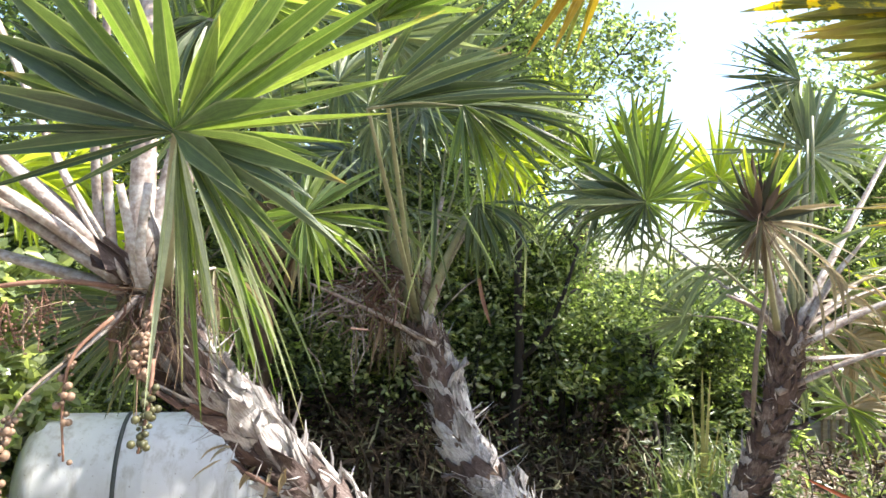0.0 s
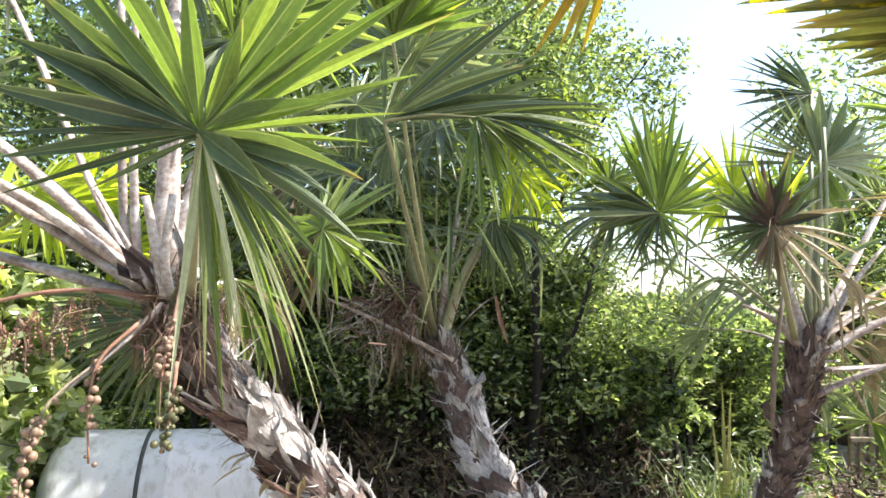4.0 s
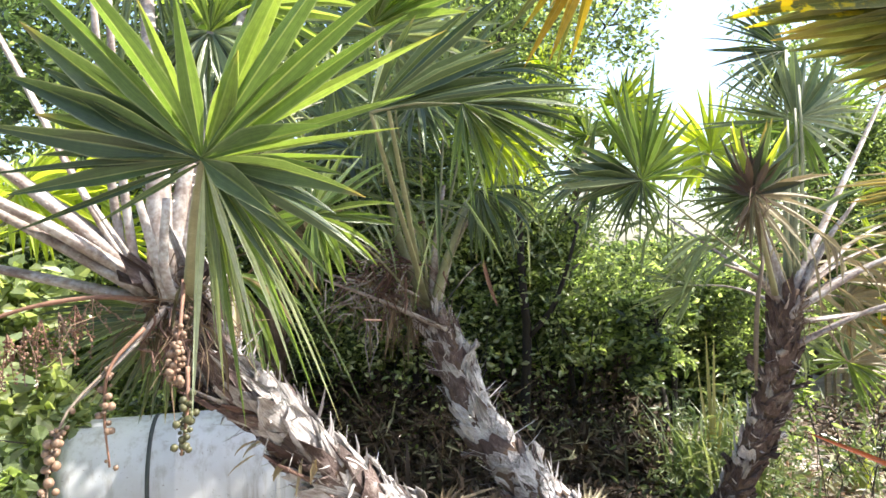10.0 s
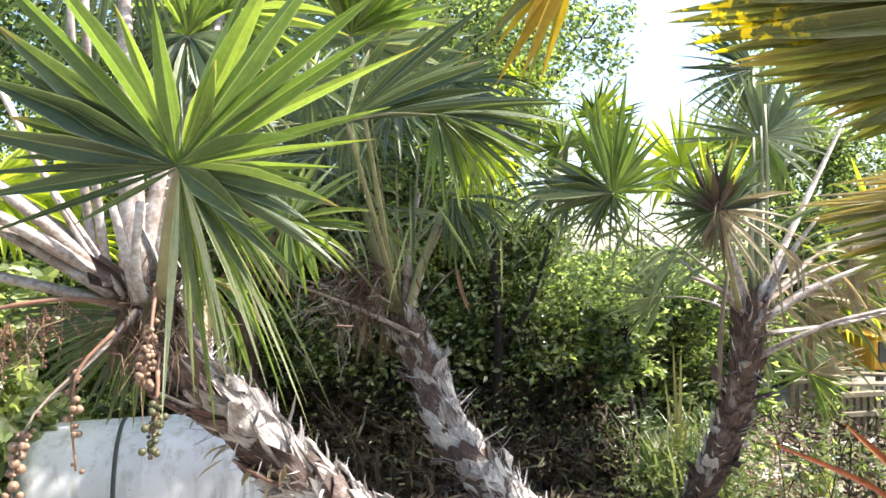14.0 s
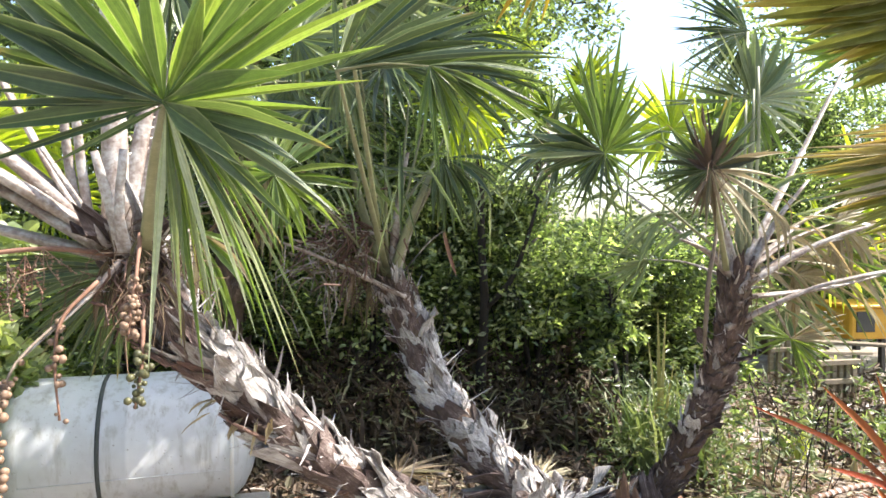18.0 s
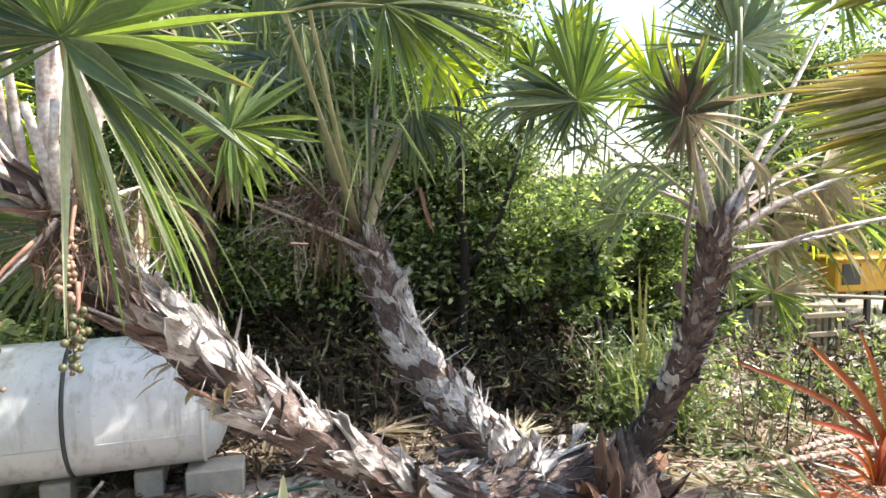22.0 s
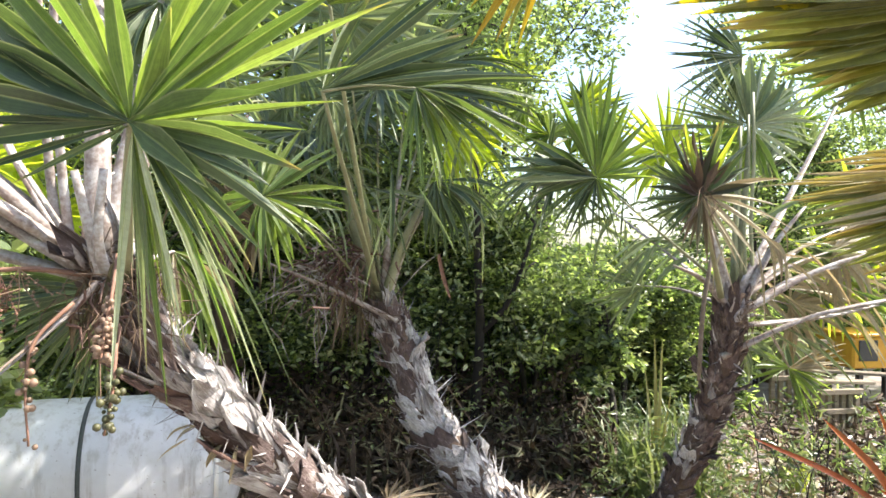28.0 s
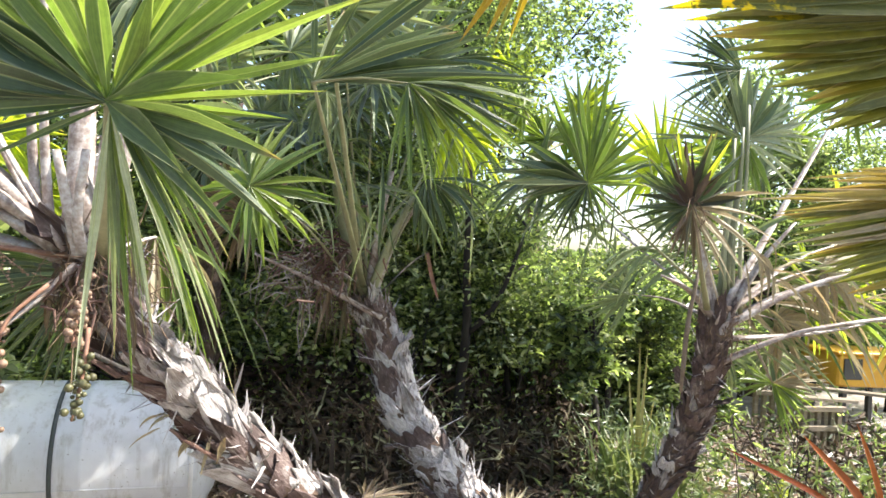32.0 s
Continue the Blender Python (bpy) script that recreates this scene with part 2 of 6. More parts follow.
M_CONCRETE = surface("concrete_block", [(0.3, (0.24, 0.225, 0.20)), (0.7, (0.43, 0.41, 0.37))], 12, 160, 0.9, 0.6, 0.006)
M_STRAP = surface("strap_dark", [(0.3, (0.025, 0.03, 0.03)), (0.7, (0.06, 0.07, 0.065))], 30, 200, 0.7, 0.2, 0.003)
M_BIN = surface("bin_blue_plastic", [(0.3, (0.015, 0.06, 0.42)), (0.7, (0.03, 0.10, 0.55))], 6, 180, 0.42, 0.12, 0.003)
M_LID = surface("bin_lid_dark", [(0.3, (0.018, 0.019, 0.021)), (0.7, (0.055, 0.055, 0.06))], 8, 180, 0.45, 0.15, 0.003)
M_WHITE = surface("white_plastic", [(0.3, (0.58, 0.57, 0.54)), (0.7, (0.76, 0.76, 0.74))], 6, 140, 0.45, 0.1, 0.003)
M_INK = surface("dark_print", [(0.3, (0.03, 0.02, 0.025)), (0.7, (0.07, 0.05, 0.05))], 20, 140, 0.6, 0.05, 0.001)
M_POT = surface("pot_grey_plastic", [(0.3, (0.06, 0.066, 0.078)), (0.7, (0.13, 0.137, 0.155))], 8, 160, 0.5, 0.15, 0.003)
M_HOSE = surface("hose_green", [(0.3, (0.01, 0.035, 0.027)), (0.7, (0.018, 0.06, 0.045))], 20, 160, 0.5, 0.1, 0.002)
M_PIPE = surface("pipe_black", [(0.3, (0.015, 0.015, 0.017)), (0.7, (0.04, 0.04, 0.04))], 20, 160, 0.5, 0.1, 0.002)
M_WOOD = surface("weathered_wood", [(0.3, (0.13, 0.095, 0.065)), (0.55, (0.28, 0.225, 0.16)), (0.75, (0.45, 0.39, 0.30))], 8, 90, 0.8, 0.4, 0.006, (0.3, 3, 3), island=0.25)
M_YELLOW = surface("yellow_paint", [(0.3, (0.45, 0.22, 0.015)), (0.7, (0.68, 0.38, 0.03))], 6, 120, 0.5, 0.1, 0.003)
M_STUMP = surface("stump_inner_orange", [(0.3, (0.075, 0.032, 0.02)), (0.55, (0.19, 0.095, 0.052)), (0.75, (0.48, 0.31, 0.19))], 9, 80, 0.8, 0.5, 0.01, along=True)


def tank_material():
    """White paint with chalky patches and rain streaks."""
    m, nt, bsdf, out = base_mat("tank_white_paint")
    big = noise_tex(nt, 3.0, 5.0, 0.65)
    streak = noise_tex(nt, 1.0, 5.0, 0.65, (16, 16, 1.6))
    speck = noise_tex(nt, 55.0, 3.0, 0.6)
    col = ramp(nt, big, [(0.25, (0.46, 0.46, 0.465)), (0.5, (0.56, 0.575, 0.595)), (0.75, (0.63, 0.65, 0.67))])
    col = mix(nt, 1.0, col, ramp(nt, streak, [(0.32, (0.66, 0.63, 0.58)), (0.5, (1.0, 1.0, 1.0))]), "MULTIPLY")
    col = mix(nt, ramp(nt, speck, [(0.66, (0, 0, 0)), (0.72, (0.7, 0.7, 0.7))]), col, (0.17, 0.15, 0.12))
    nt.links.new(col, bsdf.inputs["Base Color"])
    bsdf.inputs["Roughness"].default_value = 0.4
    bump(nt, bsdf, speck, 0.08, 0.003)
    return m


M_TANK = tank_material()


def ground_material():
    m, nt, bsdf, out = base_mat("sandy_soil")
    big = noise_tex(nt, 0.9, 6.0, 0.65)
    mid = noise_tex(nt, 7.0, 6.0, 0.7)
    fine = noise_tex(nt, 60.0, 4.0, 0.7)
    sand = ramp(nt, mid, [(0.3, (0.22, 0.185, 0.16)), (0.5, (0.38, 0.345, 0.305)), (0.7, (0.52, 0.485, 0.445))])
    soil = ramp(nt, fine, [(0.3, (0.05, 0.035, 0.025)), (0.6, (0.15, 0.10, 0.07)), (0.8, (0.26, 0.19, 0.13))])
    col = mix(nt, ramp(nt, big, [(0.34, (0, 0, 0)), (0.60, (1, 1, 1))]), soil, sand)
    nt.links.new(col, bsdf.inputs["Base Color"])
    bsdf.inputs["Roughness"].default_value = 0.95
    bump(nt, bsdf, mix(nt, 0.5, mid, fine), 0.7, 0.02)
    return m


M_GROUND = ground_material()

# ---- shape helpers ----
rng = random.Random(7)


def mesh(name, verts, faces, mat, smooth=False, uv=None):
    me = bpy.data.meshes.new(name)
    me.from_pydata([tuple(v) for v in verts], [], [tuple(f) for f in faces])
    me.materials.append(mat)
    if uv is not None:
        layer = me.uv_layers.new(name="along")
        layer.data.foreach_set("uv", [c for f in faces for i in f for c in uv[i]])
    if smooth:
        me.shade_smooth()
    return me


def thing(name, at, label, category, group="", kind=""):
    ob = new(name)
    ob.empty_display_size = 0.05
    ob.location = at
    return tagged(ob, label, category, group, kind)


def origin(ob):
    o = Vector((0, 0, 0))
    while ob is not None:
        o = o + ob.location
        ob = ob.parent
    return o


def part(name, verts, faces, mat, parent, label="", smooth=False, kind="", uv=None):
    """One mesh object under a thing or a part; verts are world places."""
    o = origin(parent)
    ob = new(name, mesh(name, [Vector(v) - o for v in verts], faces, mat, smooth, uv))
    ob.parent = parent
    return tagged(ob, label, kind=kind)


def solo(name, verts, faces, mat, label, category, group="", kind="", smooth=False, at=None):
    """A thing that is one mesh, with its origin at its base."""
    vs = [Vector(v) for v in verts]
    if at is None:
        n = len(vs)
        at = Vector((sum(v.x for v in vs) / n, sum(v.y for v in vs) / n, min(v.z for v in vs)))
    at = Vector(at)
    ob = new(name, mesh(name, [v - at for v in vs], faces, mat, smooth))
    ob.location = at
    return tagged(ob, label, category, group, kind)


def frame_of(d):
    d = d.normalized()
    a = Vector((0, 0, 1)) if abs(d.z) < 0.9 else Vector((0, 1, 0))
    s = d.cross(a).normalized()
    return d, s, s.cross(d).normalized()


def tube(pts, radii, sides=8, flat=1.0, wobble=0.0, seed=0, caps=True):
    """Verts and faces of a tapered tube along pts."""
    r = random.Random(seed)
    pts = [Vector(p) for p in pts]
    verts, faces = [], []
    s_prev = None
    for i, p in enumerate(pts):
        d = (pts[min(i + 1, len(pts) - 1)] - pts[max(i - 1, 0)]).normalized()
        if s_prev is None:
            _, s, u = frame_of(d)
        else:
            s = (s_prev - d * s_prev.dot(d)).normalized()
            u = s.cross(d)
        s_prev = s
        for k in range(sides):
            a = 2 * math.pi * k / sides
            rad = radii[i] * (1 + wobble * r.uniform(-1, 1))
            verts.append(p + s * math.cos(a) * rad + u * math.sin(a) * rad * flat)
    for i in range(len(pts) - 1):
        for k in range(sides):
            a, b = i * sides + k, i * sides + (k + 1) % sides
            faces.append((a, b, b + sides, a + sides))
    if caps:
        faces.append(tuple(reversed(range(sides))))
        faces.append(tuple(range((len(pts) - 1) * sides, len(pts) * sides)))
    return verts, faces


def curve(ctrl, n):
    """n points on a smooth line through the control points."""
    c = [Vector(p) for p in ctrl]
    c = [c[0] * 2 - c[1]] + c + [c[-1] * 2 - c[-2]]
    out = []
    for i in range(n):
        x = i / (n - 1) * (len(c) - 3)
        k = min(int(x), len(c) - 4)
        t = x - k
        a, b, d, e = c[k:k + 4]
        out.append(0.5 * ((2 * b) + (d - a) * t + (2 * a - 5 * b + 4 * d - e) * t * t + (3 * b - a - 3 * d + e) * t ** 3))
    return out


def join(pieces):
    verts, faces = [], []
    for v, f in pieces:
        n = len(verts)
        verts += list(v)
        faces += [tuple(i + n for i in q) for q in f]
    return verts, faces


def box(c, size, rz=0.0, bevel=0.006, taper=1.0):
    """A bevelled box; c is the middle of its base."""
    hx, hy, h = size[0] / 2, size[1] / 2, size[2]
    b = min(bevel, hx * 0.4, hy * 0.4, h * 0.4)
    rings = []
    for z, inset, k in ((0, b, taper), (b, 0, taper), (h - b, 0, 1.0), (h, b, 1.0)):
        x, y = hx * k - inset, hy * k - inset
        q = b
        rings.append([(x - q, -y, z), (x, -y + q, z), (x, y - q, z), (x - q, y, z), (-x + q, y, z), (-x, y - q, z), (-x, -y + q, z), (-x + q, -y, z)])
    m = Matrix.Translation(c) @ Matrix.Rotation(rz, 4, "Z")
    verts = [m @ Vector(v) for ring in rings for v in ring]
    faces = []
    for i in range(3):
        for k in range(8):
            a, e = i * 8 + k, i * 8 + (k + 1) % 8
            faces.append((a, e, e + 8, a + 8))
    faces.append(tuple(reversed(range(8))))
    faces.append(tuple(range(24, 32)))
    return verts, faces


def lathe(profile, c, sides=24, m=None):
    """profile: (radius, height) rows, closed at the ends where the radius is 0."""
    verts, faces = [], []
    for r_, h in profile:
        for k in range(sides):
            a = 2 * math.pi * k / sides
            verts.append(Vector((r_ * math.cos(a), r_ * math.sin(a), h)))
    for i in range(len(profile) - 1):
        for k in range(sides):
            a, b = i * sides + k, i * sides + (k + 1) % sides
            faces.append((a, b, b + sides, a + sides))
    m = m or Matrix.Identity(4)
    m = Matrix.Translation(c) @ m
    return [m @ v for v in verts], faces


def leaf_cloud(centres, size, seed, spread=0.5, width=0.45, up=0.5):
    """Verts and faces of many small folded leaves, as arrays."""
    g = np.random.default_rng(seed)
    c = np.asarray(centres, float)
    n = len(c)
    d = g.normal(size=(n, 3)) * (1, 1, 0.6)
    d /= np.linalg.norm(d, axis=1)[:, None]
    up_v = g.normal(size=(n, 3)) * (1 - up) + np.array([0, 0, up])
    s = np.cross(d, up_v)
    s /= np.linalg.norm(s, axis=1)[:, None] + 1e-9
    nrm = np.cross(s, d)
    L = (size * g.uniform(1 - spread, 1 + spread, n))[:, None]
    W = L * width * 0.5
    v = np.stack([c, c + d * L * 0.35 + s * W + nrm * W * 0.3, c + d * L * 0.75 + s * W * 0.7 + nrm * W * 0.15 - (0, 0, 0.0),
                  c + d * L - nrm * L * 0.12, c + d * L * 0.75 - s * W * 0.7 + nrm * W * 0.15, c + d * L * 0.35 - s * W + nrm * W * 0.3], 1)
    verts = v.reshape(-1, 3)
    b = np.arange(n)[:, None] * 6
    faces = np.concatenate([b + np.array([[0, 1, 2, 3]]), b + np.array([[0, 3, 4, 5]])])
    return verts, faces


def cloud_part(name, centres, size, mat, parent, seed, label="", width=0.45, up=0.5, spread=0.5):
    verts, faces = leaf_cloud(centres, size, seed, spread, width, up)
    o = np.array(origin(parent)) if parent else np.zeros(3)
    me = bpy.data.meshes.new(name)
    me.from_pydata((verts - o).tolist(), [], faces.tolist())
    me.materials.append(mat)
    ob = new(name, me)
    if parent:
        ob.parent = parent
    return tagged(ob, label, kind="stuff")


# ---- ground ----
def height(x, y):
    """The ground's height: nearly level sand with low mounds."""
    h = 0.035 * noise.noise(Vector((x * 0.9, y * 0.9, 0.3))) + 0.018 * noise.noise(Vector((x * 3.1, y * 3.1, 1.7)))
    h += 0.07 * math.exp(-((x - 0.9) ** 2 / 0.9 + (y - 3.75) ** 2 / 0.12))
    return h


def make_ground():
    near_x = np.arange(-7, 9.01, 0.11)
    near_y = np.arange(-3, 10.01, 0.11)
    xs = np.r_[-2500, -400, -80, -25, -12, near_x, 14, 30, 90, 400, 2500]
    ys = np.r_[-2500, -400, -80, -25, -9, near_y, 14, 30, 90, 400, 2500]
    verts = []
    for y in ys:
        for x in xs:
            verts.append((x, y, height(x, y) if -8 < x < 10 and -4 < y < 11 else 0.0))
    w = len(xs)
    faces = [(j * w + i, j * w + i + 1, (j + 1) * w + i + 1, (j + 1) * w + i) for j in range(len(ys) - 1) for i in range(w - 1)]
    ob = new("ground", mesh("ground", verts, faces, M_GROUND, True))
    return tagged(ob, "pale sandy ground strewn with dry leaf litter", "ground", kind="structure")


ground = make_ground()


# ---- palms ----
def segment(hub, m, theta, length, half, droop=0.2, cone=0.15, fused=0.35, curl=0.0, roll=0.0, hang=0.0, axis=None, vee=0.0, bend=0.0):
    """One folded leaflet of a fan: verts and faces. axis, vee: the midline about which the fan's half is folded, and by how much."""
    d = Vector((math.cos(theta), 0, math.sin(theta)))
    n = Vector((0, -1, 0))
    side = Vector((-math.sin(theta), 0, math.cos(theta)))
    if axis is not None:
        q = Matrix.Rotation(vee, 3, axis)
        d, n, side = q @ d, q @ n, q @ side
    d = (d + n * cone).normalized()
    d, n, side = m @ d, m @ n, m @ side
    down = Vector((0, 0, -1))
    stations = (0.0, 0.07, min(0.2, fused * 0.6), fused) + tuple(fused + (1 - fused) * q for q in (0.22, 0.44, 0.66, 0.85, 1.0))
    p = Vector(hub)
    verts, last = [], 0.0
    for s in stations:
        k = min(droop * s ** 1.6 + hang * s ** 0.6, 0.97)
        q = (d * (1 - k) + down * k + side * bend * s * s).normalized()
        p = p + q * ((s - last) * length)
        last = s
        if s <= fused:
            w = half * (0.10 + 0.90 * s / fused)
        else:
            w = half * max(0.02, (1 - (s - fused) / (1 - fused)) ** 0.8)
        sd = (side - q * side.dot(q)).normalized()
        nn = sd.cross(q).normalized()
        if nn.dot(n) < 0:
            nn = -nn
        tw = roll * min(1.0, s / fused) + curl * s
        sd2 = sd * math.cos(tw) + nn * math.sin(tw)
        nn2 = nn * math.cos(tw) - sd * math.sin(tw)
        verts += [p - sd2 * w + nn2 * w * 0.6, p - nn2 * w * 0.1, p + sd2 * w + nn2 * w * 0.6]
    faces = []
    for i in range(len(stations) - 1):
        a = i * 3
        faces += [(a, a + 1, a + 4, a + 3), (a + 1, a + 2, a + 5, a + 4)]
    return verts, faces


def leaflet(parent, hub, tip, width, mat, bow=0.03, roll=0.0, fold=0.5, belly=0.4, name="leaflet"):
    """One folded leaflet from its hub to its tip. bow: how far its middle rises over the straight line; belly: where it is widest."""
    hub, tip = Vector(hub), Vector(tip)
    ax = tip - hub
    L = ax.length
    verts = []
    prev = hub
    for k, s in enumerate((0.0, 0.07, 0.2, 0.35, 0.5, 0.64, 0.78, 0.9, 1.0)):
        p = hub + ax * s + Vector((0, 0, bow * L * 4 * s * (1 - s)))
        q = (ax + Vector((0, 0, bow * L * 4 * (1 - 2 * s)))).normalized()
        sd = q.cross(Vector((0, -1, 0)))
        sd = sd.normalized() if sd.length > 0.05 else Vector((1, 0, 0))
        nn = sd.cross(q).normalized()
        if nn.y > 0:
            nn = -nn
        w = width * 0.5 * (max(0.10, (s / belly) ** 0.85) if s < belly else max(0.02, ((1 - s) / (1 - belly)) ** 0.8))
        tw = roll * min(1.0, s / 0.3)
        s2 = sd * math.cos(tw) + nn * math.sin(tw)
        n2 = nn * math.cos(tw) - sd * math.sin(tw)
        verts += [p - s2 * w + n2 * w * fold, p - n2 * w * 0.1, p + s2 * w + n2 * w * fold]
    faces = []
    for i in range(8):
        a = i * 3
        faces += [(a, a + 1, a + 4, a + 3), (a + 1, a + 2, a + 5, a + 4)]
    return part(name, verts, faces, mat, parent, uv=LEAF_UV)


def spray(ob, hub, rows, mat, belly=0.4, bow=0.03, seed=0, depth=0.04, wild=0.38):
    """Leaflets round a hub; rows: direction in degrees seen from the front, length, width, reach towards the front."""
    r = random.Random(seed)
    h = Vector(hub)
    for k, (deg_, L, w, fore) in enumerate(rows):
        a = radians(deg_)
        tip = h + Vector((math.cos(a) * L, -fore + r.uniform(-depth, depth), math.sin(a) * L))
        leaflet(ob, h + Vector((0, 0.012 * math.sin(k * 2.3), 0)), tip, w, mat, bow + r.uniform(-0.02, 0.02), r.gauss(0, wild), r.choice((0.35, 0.55, 0.75)) * (1 if r.random() < 0.7 or wild < 0.2 else -1), belly + r.uniform(-0.05, 0.05))


def arc(first, last, n, L0, L1, w, fore=0.0, seed=0, vary=0.12, fore_end=None, loose=2.0):
    """Evenly turned rows for spray(), with uneven lengths; fore to fore_end: how far the leaflets reach to the front."""
    r = random.Random(seed)
    end = fore if fore_end is None else fore_end
    return [(first + (last - first) * k / (n - 1) + r.uniform(-loose, loose), (L0 + (L1 - L0) * k / (n - 1)) * r.uniform(1 - vary, 1 + vary), w * r.uniform(0.8, 1.15), fore + (end - fore) * k / (n - 1)) for k in range(n)]


LEAF_UV = [(u, s) for s in (0.0, 0.07, 0.2, 0.35, 0.5, 0.64, 0.78, 0.9, 1.0) for u in (0.0, 0.5, 1.0)]
BOOT_UV = [(j / 6, i / 5) for _ in (0, 1) for i in range(6) for j in range(7)]


def frond(palm, base, hub, phi, spread, radius, n, mat, rx=0.0, rz=0.0, droop=0.2, cone=0.15, fused=0.4, wide=1.0,
          stem=M_PETIOLE_GREEN, thick=0.028, label="", seed=0, bow=0.06, joined=False, hang=0.0, ragged=0.18, lower=0.0, wild=0.55, vee=28, gaps=(), dry=0.0, accent=None, lobes=(), sprays=(), flat=False):
    """A fan leaf: its stalk is the part, its leaflets hang under it. phi: where the middle leaflet points, seen from the front (90: up).
    lower: leaflets that point down are longer by so much; hang: how limp they are; gaps: missing sectors; dry: share of dead leaflets."""
    base, hub = Vector(base), Vector(hub)
    mid = (base + hub) / 2 + Vector((0, 0, bow)) * (hub - base).length
    pts = curve([base, mid, hub], 9)
    radii = [thick * (1.75 - 1.2 * (i / 8) ** 0.8) for i in range(9)]
    v, f = tube(pts, radii, 8, 0.45, 0.05, seed)
    if thick > 0.019 and not joined:
        teeth = [(v, f)]
        _, sd, up_ = frame_of(hub - base)
        for k in range(48):
            t = 0.3 + (k // 2) * 0.32
            i = min(int(t), 7)
            q = pts[i].lerp(pts[i + 1], t - i)
            w = radii[i] * (1 if k % 2 else -1)
            d = (pts[i + 1] - pts[i]).normalized()
            e = q + sd * w * 0.96
            teeth.append(([e - d * 0.006, e + d * 0.008, e + sd * math.copysign(0.010, w) + d * 0.006, e + up_ * 0.004], [(0, 1, 2), (0, 2, 3), (1, 3, 2)]))
        v, f = join(teeth)
    ob = part("frond", v, f, stem, palm, label, True)
    main = dict(phi=phi, spread=spread, radius=radius, n=n, mat=mat, rx=rx, rz=rz, droop=droop, cone=cone, fused=fused, wide=wide, hang=hang,
                ragged=ragged, lower=lower, wild=wild, vee=vee, gaps=gaps, dry=dry, accent=accent, seed=seed, joined=joined)
    for k, (rows, tone, belly, arch) in enumerate(sprays):
        spray(ob, hub, rows, tone, belly, arch, seed * 7 + k, *((0.006, 0.05) if flat else (0.04, 0.38)))
    for k, lobe in enumerate(lobes or ([] if sprays else [{}])):
        blade(ob, hub, **{**main, **lobe, "seed": seed + 1000 * k})
    return ob


def blade(ob, hub, phi, spread, radius, n, mat, rx, rz, droop, cone, fused, wide, hang, ragged, lower, wild, vee, gaps, dry, accent, seed, joined):
    """The leaflets of a fan, or of one lobe of it."""
    r = random.Random(seed)
    m = Matrix.Rotation(radians(rz), 3, "Z") @ Matrix.Rotation(radians(rx), 3, "X")
    axis = Vector((math.cos(radians(phi)), 0, math.sin(radians(phi))))
    step = 2 * radians(spread) / n
    half = fused * radius * math.tan(min(step / 2, 0.5)) * 1.25 * wide
    pieces = []
    for i in range(n):
        th = radians(phi) - radians(spread) + step * (i + 0.5) + r.uniform(-0.12, 0.12) * step
        jitter = [r.random() for _ in range(3)] + [r.gauss(0, 1) for _ in range(5)]
        deg_ = math.degrees(th)
        if any(a < deg_ < b and jitter[0] < 0.75 for a, b in gaps):
            continue
        off = (th - radians(phi)) / max(radians(spread), 0.01)
        dn = max(0.0, -math.sin(th))
        L = radius * (1.0 - 0.28 * off ** 2 + lower * dn) * (1 - ragged + 1.4 * ragged * jitter[1])
        g = segment(hub, m, th + jitter[3] * 0.25 * step, L, half * (0.8 + 0.3 * jitter[2]), droop * (0.3 + 1.6 * jitter[0]), cone + jitter[4] * 0.14 * wild, fused,
                    jitter[5] * 0.5 * wild, jitter[6] * 0.7 * wild, hang * dn ** 0.7, axis, -math.copysign(radians(vee), off) * min(1.0, abs(off) * 4), jitter[7] * 0.15 * wild)
        if joined:
            pieces.append(g)
            continue
        tone = M_FAN_DRY if jitter[1] < dry else mat
        if accent and accent[0] < deg_ < accent[1]:
            tone = accent[2]
        part("leaflet", g[0], g[1], tone, ob, uv=LEAF_UV)
    if joined:
        v, f = join(pieces)
        part("leaf_blade", v, f, mat, ob, kind="stuff", uv=LEAF_UV * len(pieces))


